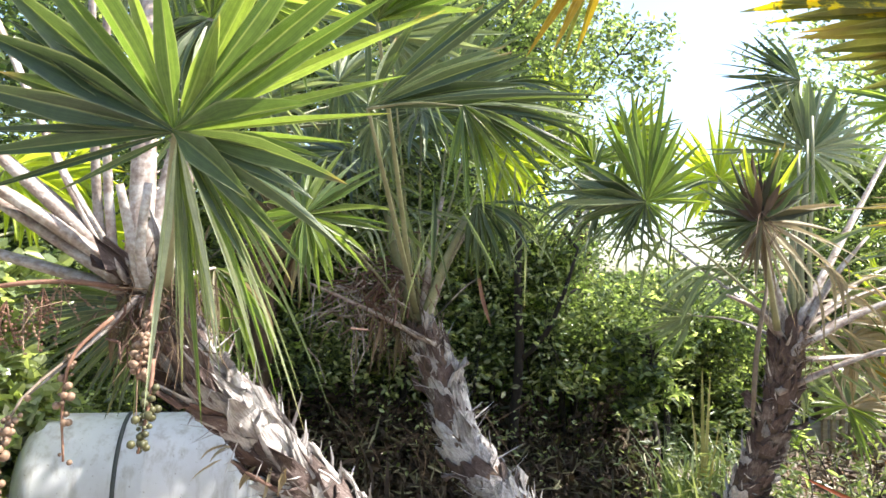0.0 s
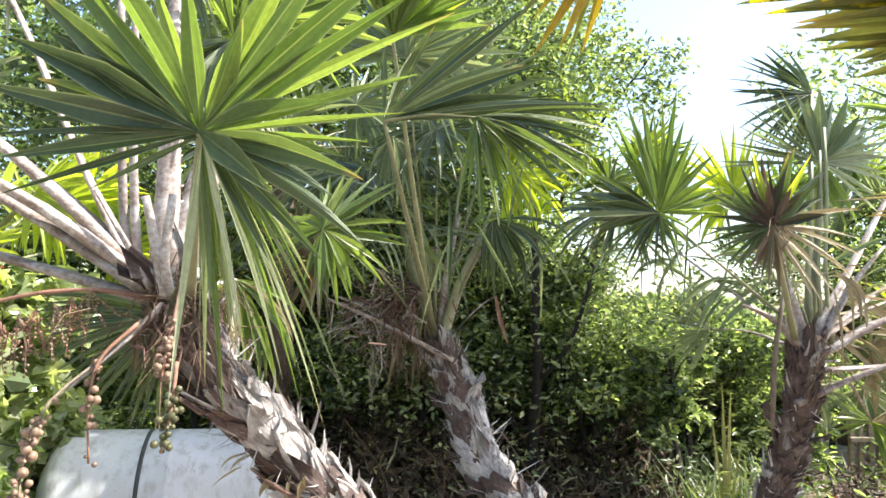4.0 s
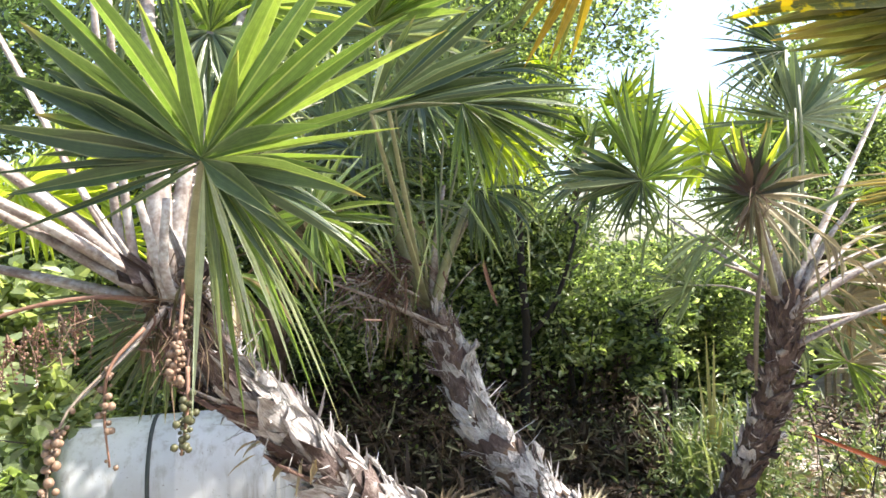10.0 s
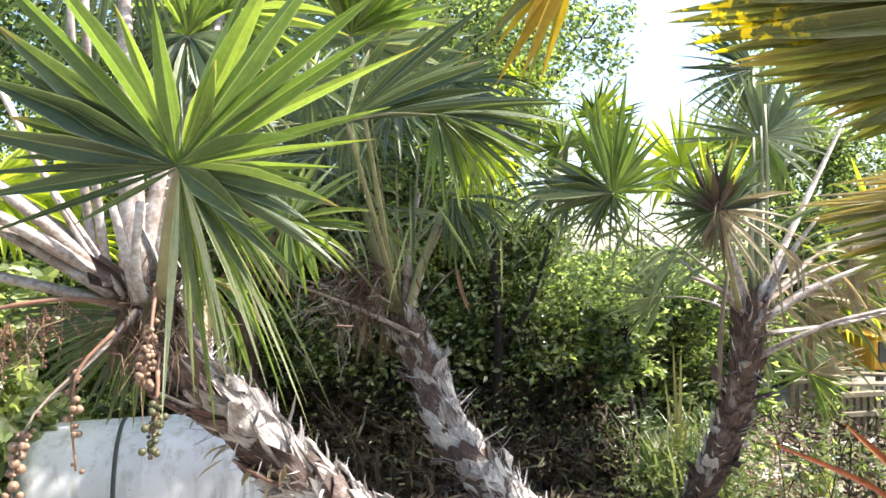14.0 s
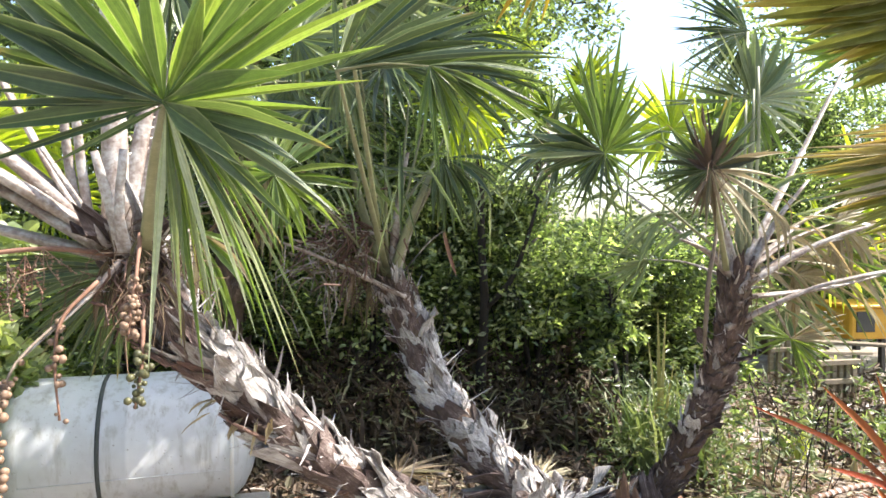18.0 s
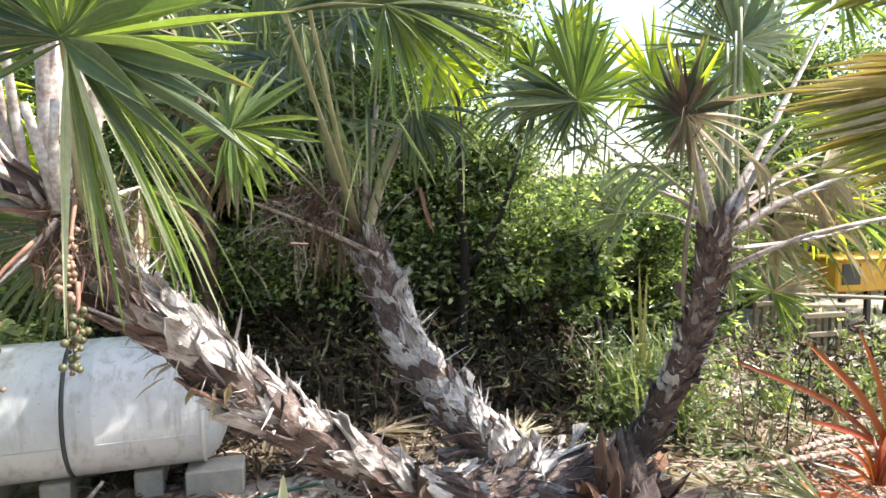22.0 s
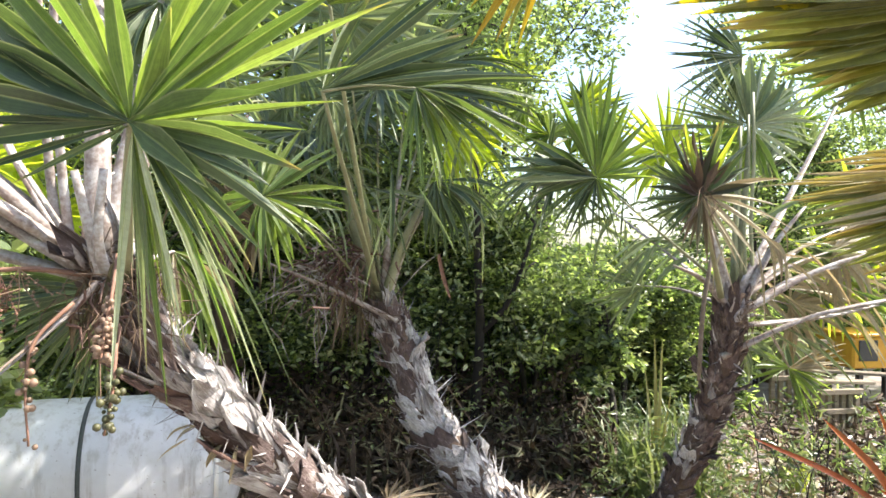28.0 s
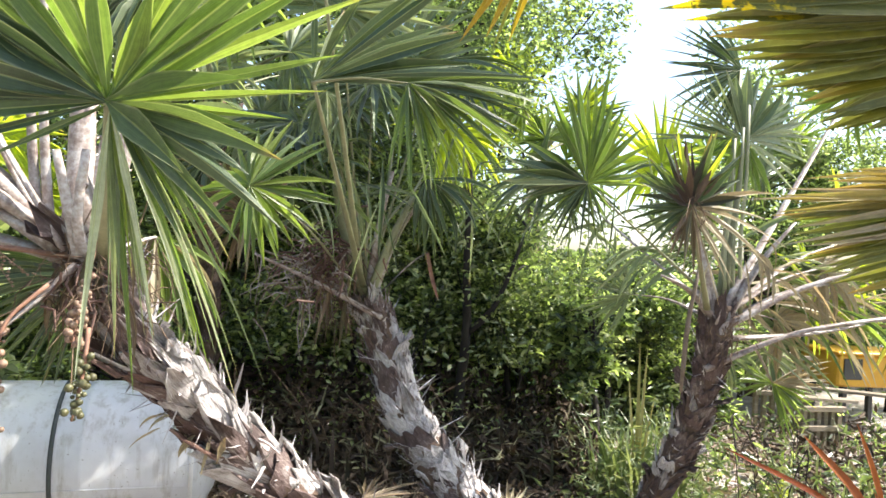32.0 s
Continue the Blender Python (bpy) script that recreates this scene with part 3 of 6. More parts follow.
def boot(p, d, out, length, width, lift, seed, girth=0.1):
    """An old leaf base: a thick plate that clasps the stem, frayed at its end into uneven fingers."""
    r = random.Random(seed)
    s = d.cross(out).normalized()
    verts = []
    rows, cols = 6, 7
    skew = r.uniform(-0.16, 0.16)
    blunt = r.uniform(0.45, 0.9)
    torn = [r.choice((-0.34, -0.2, -0.08, 0.0, 0.14)) * r.uniform(0.6, 1.2) * length - 0.012 * length * (j - 3) ** 2 for j in range(cols)]
    twist = r.uniform(-0.25, 0.25)
    ridge = [r.uniform(-0.005, 0.005) for _ in range(cols)]
    for layer in (0, 1):
        for i in range(rows):
            t = i / (rows - 1)
            w = width * (1 - (1 - blunt) * t ** 1.2) * 0.5
            rise = lift * t ** 2.2 * length + 0.006 + 0.012 * t
            c = p + d * (length * t) + out * rise + s * skew * length * t
            th = 0.016 * (1 - 0.6 * t)
            for j in range(cols):
                x = (j - 3) / 3
                wrap = min(0.5 * x * x * w * w / girth, 0.8 * w) * (1 - 0.3 * t)
                end = torn[j] * max(0.0, t - 0.5) / 0.5
                verts.append(c + s * x * w + out * (x * twist * w * t + ridge[j] - wrap - th * layer) + d * end + out * r.uniform(-0.003, 0.003))
    faces = []
    n = rows * cols
    for i in range(rows - 1):
        for j in range(cols - 1):
            a = i * cols + j
            faces.append((a, a + 1, a + cols + 1, a + cols))
            faces.append((a + n, a + n + cols, a + n + cols + 1, a + n + 1))
        faces.append((i * cols, (i + 1) * cols, (i + 1) * cols + n, i * cols + n))
        e = i * cols + cols - 1
        faces.append((e, e + n, e + cols + n, e + cols))
    e = (rows - 1) * cols
    faces += [(e + j, e + j + 1, e + j + 1 + n, e + j + n) for j in range(cols - 1)]
    return verts, faces


def trunk(palm, ctrl, r0, r1, n_boot, mat_boot, seed, size=0.2, lift=0.5, brown=0.15, shag=3, broad=1.0):
    """ctrl: from the ground to the crown."""
    r = random.Random(seed)
    pts = curve(ctrl, 26)
    rad = [r0 + (r1 - r0) * i / 25 for i in range(26)]
    v, f = tube(pts, rad, 14, 1.0, 0.10, seed)
    part("trunk", v, f, M_TRUNK, palm, "fibrous brown trunk core", True)
    for k in range(n_boot):
        t = (k + 0.3) / n_boot * 24.4
        i = int(t)
        p = pts[i].lerp(pts[i + 1], t - i)
        d = (pts[i + 1] - pts[i]).normalized()
        d, s, u = frame_of(d)
        a = k * 2.399 + r.uniform(-0.3, 0.3)
        out = s * math.cos(a) + u * math.sin(a)
        rr = rad[i]
        L = size * r.choice((0.6, 0.8, 1.0, 1.3)) * r.uniform(0.85, 1.15)
        loose = lift * r.uniform(0.3, 1.0) + (r.uniform(0.25, 0.6) if r.random() < 0.10 else 0.0)
        bv, bf = boot(p + out * rr * 0.93, (d + d.cross(out) * r.uniform(-0.18, 0.18)).normalized(), out, L, rr * broad * r.choice((0.6, 0.8, 1.0, 1.25)) * r.uniform(0.85, 1.15), loose, seed * 131 + k, rr)
        # downward faces turn brown more often: own brown plus shade put into colour
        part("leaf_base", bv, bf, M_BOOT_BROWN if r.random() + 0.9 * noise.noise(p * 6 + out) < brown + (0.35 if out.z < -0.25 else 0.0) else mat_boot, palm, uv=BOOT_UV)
    pieces = []
    for k in range(int(n_boot * shag)):
        i = r.randint(0, 24)
        d, s, u = frame_of(pts[i + 1] - pts[i])
        a = r.uniform(0, 2 * math.pi)
        out = s * math.cos(a) + u * math.sin(a)
        p = pts[i].lerp(pts[i + 1], r.random()) + out * rad[i] * 0.95
        q = p + (d * r.uniform(0.3, 1.0) + out * r.uniform(0.25, 0.9) + Vector((r.gauss(0, 0.3), r.gauss(0, 0.3), r.gauss(0, 0.3)))).normalized() * r.choice((0.03, 0.05, 0.07, 0.10, 0.15)) * r.uniform(0.7, 1.2)
        w = r.uniform(0.002, 0.009)
        pieces.append(tube([p, p.lerp(q, 0.5) + out * r.uniform(0, 0.012), q], [w, w * 0.8, w * 0.2], 4, 0.3, caps=False))
    v, f = join(pieces)
    part("splinter_fringe", v, f, mat_boot, palm, "torn splinters of old leaf bases", kind="stuff")
    return pts


def fibres(palm, at, n, spread, length, mat, seed, r0=0.0022, down=0.7, name="fibre_tuft", label="loose brown fibre and dry stalks"):
    r = random.Random(seed)
    pieces = []
    for k in range(n):
        p = Vector(at) + Vector((r.gauss(0, spread), r.gauss(0, spread), r.gauss(0, spread)))
        d = Vector((r.gauss(0, 0.6), r.gauss(0, 0.6), r.gauss(-down, 0.5))).normalized() * length * r.uniform(0.5, 1.4)
        q = p + d * 0.5 + Vector((r.gauss(0, 0.02), r.gauss(0, 0.02), 0.01))
        pieces.append(tube([p, q, p + d + Vector((0, 0, -0.03))], [r0, r0 * 0.9, r0 * 0.4], 4, caps=False))
    v, f = join(pieces)
    return part(name, v, f, mat, palm, label, kind="stuff")


def dead_skirt(palm, at, n, length, mat, seed, spread=0.1, name="dry_leaflet", turn=(0.0, 6.28), limp=(0.6, 1.0)):
    r = random.Random(seed)
    for k in range(n):
        p = Vector(at) + Vector((r.gauss(0, spread), r.gauss(0, spread * 0.7), r.gauss(0, 0.05)))
        th = r.uniform(*turn)
        g = segment(p, Matrix.Identity(3), th, length * r.uniform(0.6, 1.2), 0.011 * r.uniform(0.7, 1.6), 0.3, 0.1, 0.4, r.uniform(-1.5, 1.5), r.uniform(-1.5, 1.5), r.uniform(*limp))
        part(name, g[0], g[1], mat, palm, uv=LEAF_UV)


# palm leaning towards the tank
CROWN_A = Vector((-0.82, 2.62, 1.60))
palm_a = thing("fan_palm", (0.85, 3.52, 0.0), "leaning fan palm with shaggy grey trunk and spreading green fans", "palm", "clump of leaning palms")
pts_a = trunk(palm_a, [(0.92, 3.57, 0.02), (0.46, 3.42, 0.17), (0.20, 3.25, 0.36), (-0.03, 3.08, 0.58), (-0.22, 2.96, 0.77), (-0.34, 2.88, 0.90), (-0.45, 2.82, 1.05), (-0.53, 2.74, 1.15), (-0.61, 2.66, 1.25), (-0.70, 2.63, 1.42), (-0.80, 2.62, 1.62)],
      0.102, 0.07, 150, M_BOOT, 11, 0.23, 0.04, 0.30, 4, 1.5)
for k in range(26):
    i_ = 3 + (k * 17) // 26
    d_, s_, u_ = frame_of(pts_a[i_ + 1] - pts_a[i_])
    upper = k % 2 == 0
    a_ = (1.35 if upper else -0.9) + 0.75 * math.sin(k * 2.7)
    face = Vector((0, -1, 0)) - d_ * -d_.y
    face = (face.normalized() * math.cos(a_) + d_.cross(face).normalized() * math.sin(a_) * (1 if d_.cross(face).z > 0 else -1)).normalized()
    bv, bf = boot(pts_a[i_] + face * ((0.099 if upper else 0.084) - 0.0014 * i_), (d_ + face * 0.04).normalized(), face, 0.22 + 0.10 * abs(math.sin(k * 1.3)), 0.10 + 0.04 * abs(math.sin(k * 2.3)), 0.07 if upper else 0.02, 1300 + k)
    # pale material on top also paints the sunlit side; lower sheaths are red-brown
    part("leaf_sheath", bv, bf, M_BOOT if upper else M_SHEATH, palm_a, "long bleached leaf sheath with sunlight put into its pale colour" if upper else "torn red-brown leaf sheath", uv=BOOT_UV)
HUB_OPEN = Vector((-0.388, 1.59, 1.922))
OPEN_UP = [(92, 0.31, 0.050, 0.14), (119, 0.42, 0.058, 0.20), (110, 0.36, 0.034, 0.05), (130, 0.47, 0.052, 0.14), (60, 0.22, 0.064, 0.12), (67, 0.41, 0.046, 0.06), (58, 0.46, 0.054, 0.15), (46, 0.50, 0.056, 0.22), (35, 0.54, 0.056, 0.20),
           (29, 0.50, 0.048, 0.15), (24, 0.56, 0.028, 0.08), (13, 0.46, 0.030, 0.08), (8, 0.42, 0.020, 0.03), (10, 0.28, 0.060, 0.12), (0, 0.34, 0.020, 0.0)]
# side and low leaflets get the darker green in place of shade
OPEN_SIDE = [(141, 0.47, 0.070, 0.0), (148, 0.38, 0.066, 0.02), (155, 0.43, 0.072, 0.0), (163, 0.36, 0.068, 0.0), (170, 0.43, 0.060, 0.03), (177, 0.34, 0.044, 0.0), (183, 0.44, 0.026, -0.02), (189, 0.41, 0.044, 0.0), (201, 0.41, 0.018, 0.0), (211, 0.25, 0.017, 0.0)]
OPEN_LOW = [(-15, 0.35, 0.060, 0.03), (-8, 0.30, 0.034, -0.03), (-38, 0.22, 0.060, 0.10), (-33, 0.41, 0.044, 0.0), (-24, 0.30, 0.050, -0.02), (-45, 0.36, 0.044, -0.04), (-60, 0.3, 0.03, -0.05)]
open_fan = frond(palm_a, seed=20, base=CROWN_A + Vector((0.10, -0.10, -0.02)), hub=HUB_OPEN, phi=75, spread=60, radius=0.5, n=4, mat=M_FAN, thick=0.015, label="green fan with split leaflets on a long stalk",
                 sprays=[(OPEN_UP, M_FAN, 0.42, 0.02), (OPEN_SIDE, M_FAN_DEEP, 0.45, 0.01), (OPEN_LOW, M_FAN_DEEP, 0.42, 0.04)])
_h = random.Random(204)
for k in range(20):
    drop, out_ = _h.uniform(0.28, 0.60), _h.uniform(-0.04, 0.25)
    leaflet(open_fan, HUB_OPEN + Vector((0.0, 0.01, -0.01)), HUB_OPEN + Vector((out_ + 0.06 * math.sin(k), _h.uniform(-0.02, 0.20), -drop)), _h.uniform(0.012, 0.021), (M_FAN_BLUE, M_FAN_GLARE, M_FAN_BLUE, M_FAN)[k % 4], 0.05 + 0.25 * max(out_, 0.0), _h.gauss(0, 0.8), 0.6, 0.35)
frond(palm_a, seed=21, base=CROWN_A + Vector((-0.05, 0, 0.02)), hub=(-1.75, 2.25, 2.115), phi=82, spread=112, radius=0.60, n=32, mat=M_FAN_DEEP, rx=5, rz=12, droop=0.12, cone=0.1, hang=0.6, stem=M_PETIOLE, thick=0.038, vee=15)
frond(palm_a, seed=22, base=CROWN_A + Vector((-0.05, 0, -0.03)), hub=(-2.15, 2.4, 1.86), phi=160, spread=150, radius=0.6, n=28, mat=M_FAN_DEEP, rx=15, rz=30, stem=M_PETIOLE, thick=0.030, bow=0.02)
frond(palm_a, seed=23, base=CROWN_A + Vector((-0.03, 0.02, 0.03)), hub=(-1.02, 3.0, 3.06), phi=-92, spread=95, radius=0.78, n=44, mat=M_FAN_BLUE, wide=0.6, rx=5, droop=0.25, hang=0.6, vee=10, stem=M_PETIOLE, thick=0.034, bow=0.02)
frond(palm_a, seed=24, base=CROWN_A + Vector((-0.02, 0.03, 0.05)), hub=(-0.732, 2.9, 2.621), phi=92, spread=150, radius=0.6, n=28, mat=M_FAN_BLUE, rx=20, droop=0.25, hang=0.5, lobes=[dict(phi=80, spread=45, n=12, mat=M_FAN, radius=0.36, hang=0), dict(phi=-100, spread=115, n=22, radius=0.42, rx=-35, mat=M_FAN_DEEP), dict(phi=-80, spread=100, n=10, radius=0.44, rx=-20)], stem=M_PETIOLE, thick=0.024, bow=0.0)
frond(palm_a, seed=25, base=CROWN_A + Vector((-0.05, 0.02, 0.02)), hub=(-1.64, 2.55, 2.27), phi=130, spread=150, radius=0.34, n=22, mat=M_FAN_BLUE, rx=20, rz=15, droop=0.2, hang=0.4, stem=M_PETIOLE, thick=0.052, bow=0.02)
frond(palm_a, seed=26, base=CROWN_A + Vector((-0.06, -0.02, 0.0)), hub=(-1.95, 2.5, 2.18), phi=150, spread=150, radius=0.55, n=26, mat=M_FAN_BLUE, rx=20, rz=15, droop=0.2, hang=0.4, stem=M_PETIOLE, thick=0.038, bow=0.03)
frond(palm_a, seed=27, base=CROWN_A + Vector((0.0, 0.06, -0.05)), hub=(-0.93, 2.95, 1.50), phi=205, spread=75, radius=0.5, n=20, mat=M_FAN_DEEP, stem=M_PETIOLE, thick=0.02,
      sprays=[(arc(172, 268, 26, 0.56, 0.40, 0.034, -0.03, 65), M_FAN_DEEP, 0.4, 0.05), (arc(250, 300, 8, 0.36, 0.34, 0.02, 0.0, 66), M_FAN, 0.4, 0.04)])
frond(palm_a, seed=28, base=CROWN_A + Vector((0.03, 0.06, -0.03)), hub=(-0.66, 2.85, 1.66), phi=-85, spread=80, radius=0.5, n=20, mat=M_FAN, droop=0.3, hang=0.8, stem=M_PETIOLE, thick=0.02, dry=0.3)
frond(palm_a, seed=29, base=CROWN_A + Vector((0.02, 0.04, 0.04)), hub=(-0.62, 3.0, 2.75), phi=75, spread=150, radius=0.55, n=26, mat=M_FAN, rx=15, droop=0.2, hang=0.5, stem=M_PETIOLE, thick=0.026)
for k, (w, line) in enumerate(((0.023, [(-1.447, 2.6, 2.65), (-1.311, 2.6, 2.391), (-1.177, 2.6, 2.109), (-1.043, 2.6, 1.851), (-0.9, 2.58, 1.63)]),
                               (0.018, [(-1.12, 2.75, 2.75), (-1.086, 2.75, 2.198), (-1.026, 2.72, 1.76), (-0.94, 2.65, 1.6)]),
                               (0.018, [(-1.05, 2.72, 2.7), (-1.026, 2.72, 2.144), (-0.972, 2.70, 1.71), (-0.9, 2.62, 1.58)]),
                               (0.019, [(-1.041, 2.5, 1.936), (-0.926, 2.5, 1.755), (-0.84, 2.52, 1.6)]),
                               (0.019, [(-0.867, 2.48, 1.918), (-0.813, 2.48, 1.708), (-0.79, 2.5, 1.58)]),
                               (0.018, [(-0.768, 2.46, 1.924), (-0.784, 2.46, 1.707), (-0.77, 2.5, 1.58)]))):
    v, f = tube(curve(line, 9), [w * (0.75 + 0.45 * i / 8) for i in range(9)], 8, 0.5, 0.05, k)
    part("old_stalk", v, f, M_PETIOLE, palm_a, "pale bare leaf stalk", True)
for tip in ((-1.56, 2.6, 2.50), (-1.44, 2.6, 2.46), (-1.62, 2.6, 2.62)):
    leaflet(palm_a, Vector((-1.447, 2.6, 2.65)), Vector(tip), 0.016, M_FAN_DRY, 0.05, 0.3, 0.5, 0.2)
fibres(palm_a, CROWN_A + Vector((0.08, -0.04, -0.08)), 260, 0.08, 0.15, M_FIBRE, 5)
fibres(palm_a, CROWN_A + Vector((0.06, -0.12, -0.10)), 55, 0.045, 0.09, M_SHEATH, 8, r0=0.005, down=0.6, label="torn red-brown sheath fibre under the crown")
dead_skirt(palm_a, CROWN_A + Vector((0.1, -0.1, -0.05)), 8, 0.3, M_FAN_BROWN, 6, 0.09)

dead_skirt(palm_a, (-0.42, 2.80, 0.98), 14, 0.13, M_FAN_DRY, 7, 0.07, turn=(2.6, 4.6), limp=(0.2, 0.8))

# palm leaning back
CROWN_B = Vector((0.12, 4.1, 1.42))
palm_b = thing("fan_palm", (0.95, 3.62, 0.0), "leaning fan palm with pale stepped leaf bases along its trunk", "palm", "clump of leaning palms")
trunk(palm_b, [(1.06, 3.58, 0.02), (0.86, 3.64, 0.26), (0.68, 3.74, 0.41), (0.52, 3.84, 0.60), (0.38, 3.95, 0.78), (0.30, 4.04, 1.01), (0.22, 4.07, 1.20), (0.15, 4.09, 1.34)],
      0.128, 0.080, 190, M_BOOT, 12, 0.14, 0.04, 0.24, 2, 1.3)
# upper leaflets of this fan: shade painted with the darker green
COSTA = [(60, 0.33, 0.046, 0.12), (52, 0.39, 0.046, -0.12), (45, 0.53, 0.046, 0.0), (38, 0.6, 0.046, 0.12), (30, 0.54, 0.05, -0.12), (24, 0.52, 0.055, 0.0), (19, 0.54, 0.05, 0.12), (15, 0.57, 0.055, -0.12), (9, 0.57, 0.05, 0.0), (4, 0.75, 0.032, 0.12), (75, 0.31, 0.037, -0.12), (92, 0.28, 0.027, 0.0)]
HUB_B = Vector((-0.085, 2.5, 2.203))
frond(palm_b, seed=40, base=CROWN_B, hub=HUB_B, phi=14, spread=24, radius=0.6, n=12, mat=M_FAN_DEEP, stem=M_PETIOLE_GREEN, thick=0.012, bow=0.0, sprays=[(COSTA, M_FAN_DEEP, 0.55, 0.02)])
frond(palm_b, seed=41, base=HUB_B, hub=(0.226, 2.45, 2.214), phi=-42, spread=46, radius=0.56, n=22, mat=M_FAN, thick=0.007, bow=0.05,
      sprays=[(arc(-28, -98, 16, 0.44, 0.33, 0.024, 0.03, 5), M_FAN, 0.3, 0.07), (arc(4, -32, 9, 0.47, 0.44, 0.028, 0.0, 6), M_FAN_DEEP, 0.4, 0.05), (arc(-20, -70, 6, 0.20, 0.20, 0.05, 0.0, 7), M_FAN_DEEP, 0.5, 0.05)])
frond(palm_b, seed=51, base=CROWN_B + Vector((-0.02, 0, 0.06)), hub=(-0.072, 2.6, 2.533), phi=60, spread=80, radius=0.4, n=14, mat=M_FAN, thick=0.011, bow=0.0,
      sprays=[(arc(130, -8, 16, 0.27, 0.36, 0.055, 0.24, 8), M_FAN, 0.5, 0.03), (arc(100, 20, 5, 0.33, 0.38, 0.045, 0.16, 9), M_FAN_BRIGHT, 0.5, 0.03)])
# seeds 54 to 56: level fans added to shade crown and tank
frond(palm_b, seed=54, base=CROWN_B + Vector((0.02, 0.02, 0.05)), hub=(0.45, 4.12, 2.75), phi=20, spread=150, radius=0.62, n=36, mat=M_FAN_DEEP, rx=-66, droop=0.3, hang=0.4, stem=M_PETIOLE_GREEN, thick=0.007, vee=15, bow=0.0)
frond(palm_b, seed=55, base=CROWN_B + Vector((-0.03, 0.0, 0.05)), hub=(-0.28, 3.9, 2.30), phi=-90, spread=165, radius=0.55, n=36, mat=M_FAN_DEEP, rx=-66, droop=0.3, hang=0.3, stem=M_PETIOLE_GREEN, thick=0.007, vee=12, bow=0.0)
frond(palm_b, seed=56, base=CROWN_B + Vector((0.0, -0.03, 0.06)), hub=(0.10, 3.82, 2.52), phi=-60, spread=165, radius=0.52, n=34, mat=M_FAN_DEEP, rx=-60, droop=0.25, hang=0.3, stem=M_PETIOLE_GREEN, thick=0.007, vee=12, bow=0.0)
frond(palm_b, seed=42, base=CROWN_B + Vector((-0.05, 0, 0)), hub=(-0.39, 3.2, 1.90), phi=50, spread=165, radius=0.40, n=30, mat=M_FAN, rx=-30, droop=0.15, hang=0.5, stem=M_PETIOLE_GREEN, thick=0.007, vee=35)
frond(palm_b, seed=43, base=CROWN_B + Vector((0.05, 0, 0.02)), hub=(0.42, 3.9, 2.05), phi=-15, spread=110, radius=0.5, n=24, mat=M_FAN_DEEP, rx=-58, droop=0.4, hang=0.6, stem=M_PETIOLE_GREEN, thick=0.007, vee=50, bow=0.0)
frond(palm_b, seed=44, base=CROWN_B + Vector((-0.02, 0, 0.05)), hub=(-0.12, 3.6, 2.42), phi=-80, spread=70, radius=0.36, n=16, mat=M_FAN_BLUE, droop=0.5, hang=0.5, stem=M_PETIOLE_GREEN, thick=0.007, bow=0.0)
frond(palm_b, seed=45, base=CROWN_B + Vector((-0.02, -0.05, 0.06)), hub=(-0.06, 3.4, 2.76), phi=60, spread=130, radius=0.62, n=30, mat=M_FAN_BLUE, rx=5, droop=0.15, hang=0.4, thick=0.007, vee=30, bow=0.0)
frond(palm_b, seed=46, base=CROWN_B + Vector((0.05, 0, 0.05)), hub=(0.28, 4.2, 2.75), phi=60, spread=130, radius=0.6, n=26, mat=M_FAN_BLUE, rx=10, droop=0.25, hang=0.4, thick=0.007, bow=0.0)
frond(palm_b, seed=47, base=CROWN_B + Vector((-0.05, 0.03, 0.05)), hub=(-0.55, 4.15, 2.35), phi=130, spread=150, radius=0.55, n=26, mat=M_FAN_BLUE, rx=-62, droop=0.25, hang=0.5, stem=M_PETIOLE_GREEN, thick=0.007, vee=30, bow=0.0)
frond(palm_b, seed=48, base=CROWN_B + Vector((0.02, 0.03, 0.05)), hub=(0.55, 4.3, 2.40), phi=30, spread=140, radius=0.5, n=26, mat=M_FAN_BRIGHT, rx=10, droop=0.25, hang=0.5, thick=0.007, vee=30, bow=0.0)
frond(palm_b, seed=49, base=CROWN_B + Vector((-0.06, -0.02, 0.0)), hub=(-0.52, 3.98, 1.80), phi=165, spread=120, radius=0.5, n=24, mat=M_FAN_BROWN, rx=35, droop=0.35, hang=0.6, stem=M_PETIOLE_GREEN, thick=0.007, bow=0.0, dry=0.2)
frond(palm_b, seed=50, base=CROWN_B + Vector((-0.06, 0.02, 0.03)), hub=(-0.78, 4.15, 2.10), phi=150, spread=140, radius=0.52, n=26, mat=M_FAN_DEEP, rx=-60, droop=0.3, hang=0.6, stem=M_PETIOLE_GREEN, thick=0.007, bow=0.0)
v, f = tube(curve([(0.22, 4.0, 1.28), (-0.13, 3.9, 1.46), (-0.443, 3.75, 1.601)], 8), [0.030, 0.026, 0.022, 0.02, 0.018, 0.016, 0.014, 0.009], 7, 0.6)
part("dead_stalk", v, f, M_PETIOLE, palm_b, "bare pale dead leaf stalk", True)
for (p0, p1, r_) in (((0.15, 4.06, 1.38), (0.37, 4.0, 1.98), 0.019), ((0.08, 4.06, 1.58), (0.41, 4.15, 2.06), 0.015), ((0.12, 4.06, 1.40), (-0.08, 4.0, 2.03), 0.022)):
    a, b = Vector(p0), Vector(p1)
    v, f = tube(curve([a, a.lerp(b, 0.5) + Vector((-0.02, 0, 0.0)), b], 7), [r_ * (1.6 - 0.8 * i / 6) for i in range(7)], 7, 0.5, 0.05, 3)
    part("old_stalk", v, f, M_PETIOLE_GREEN, palm_b, "dull green leaf stalk", True)
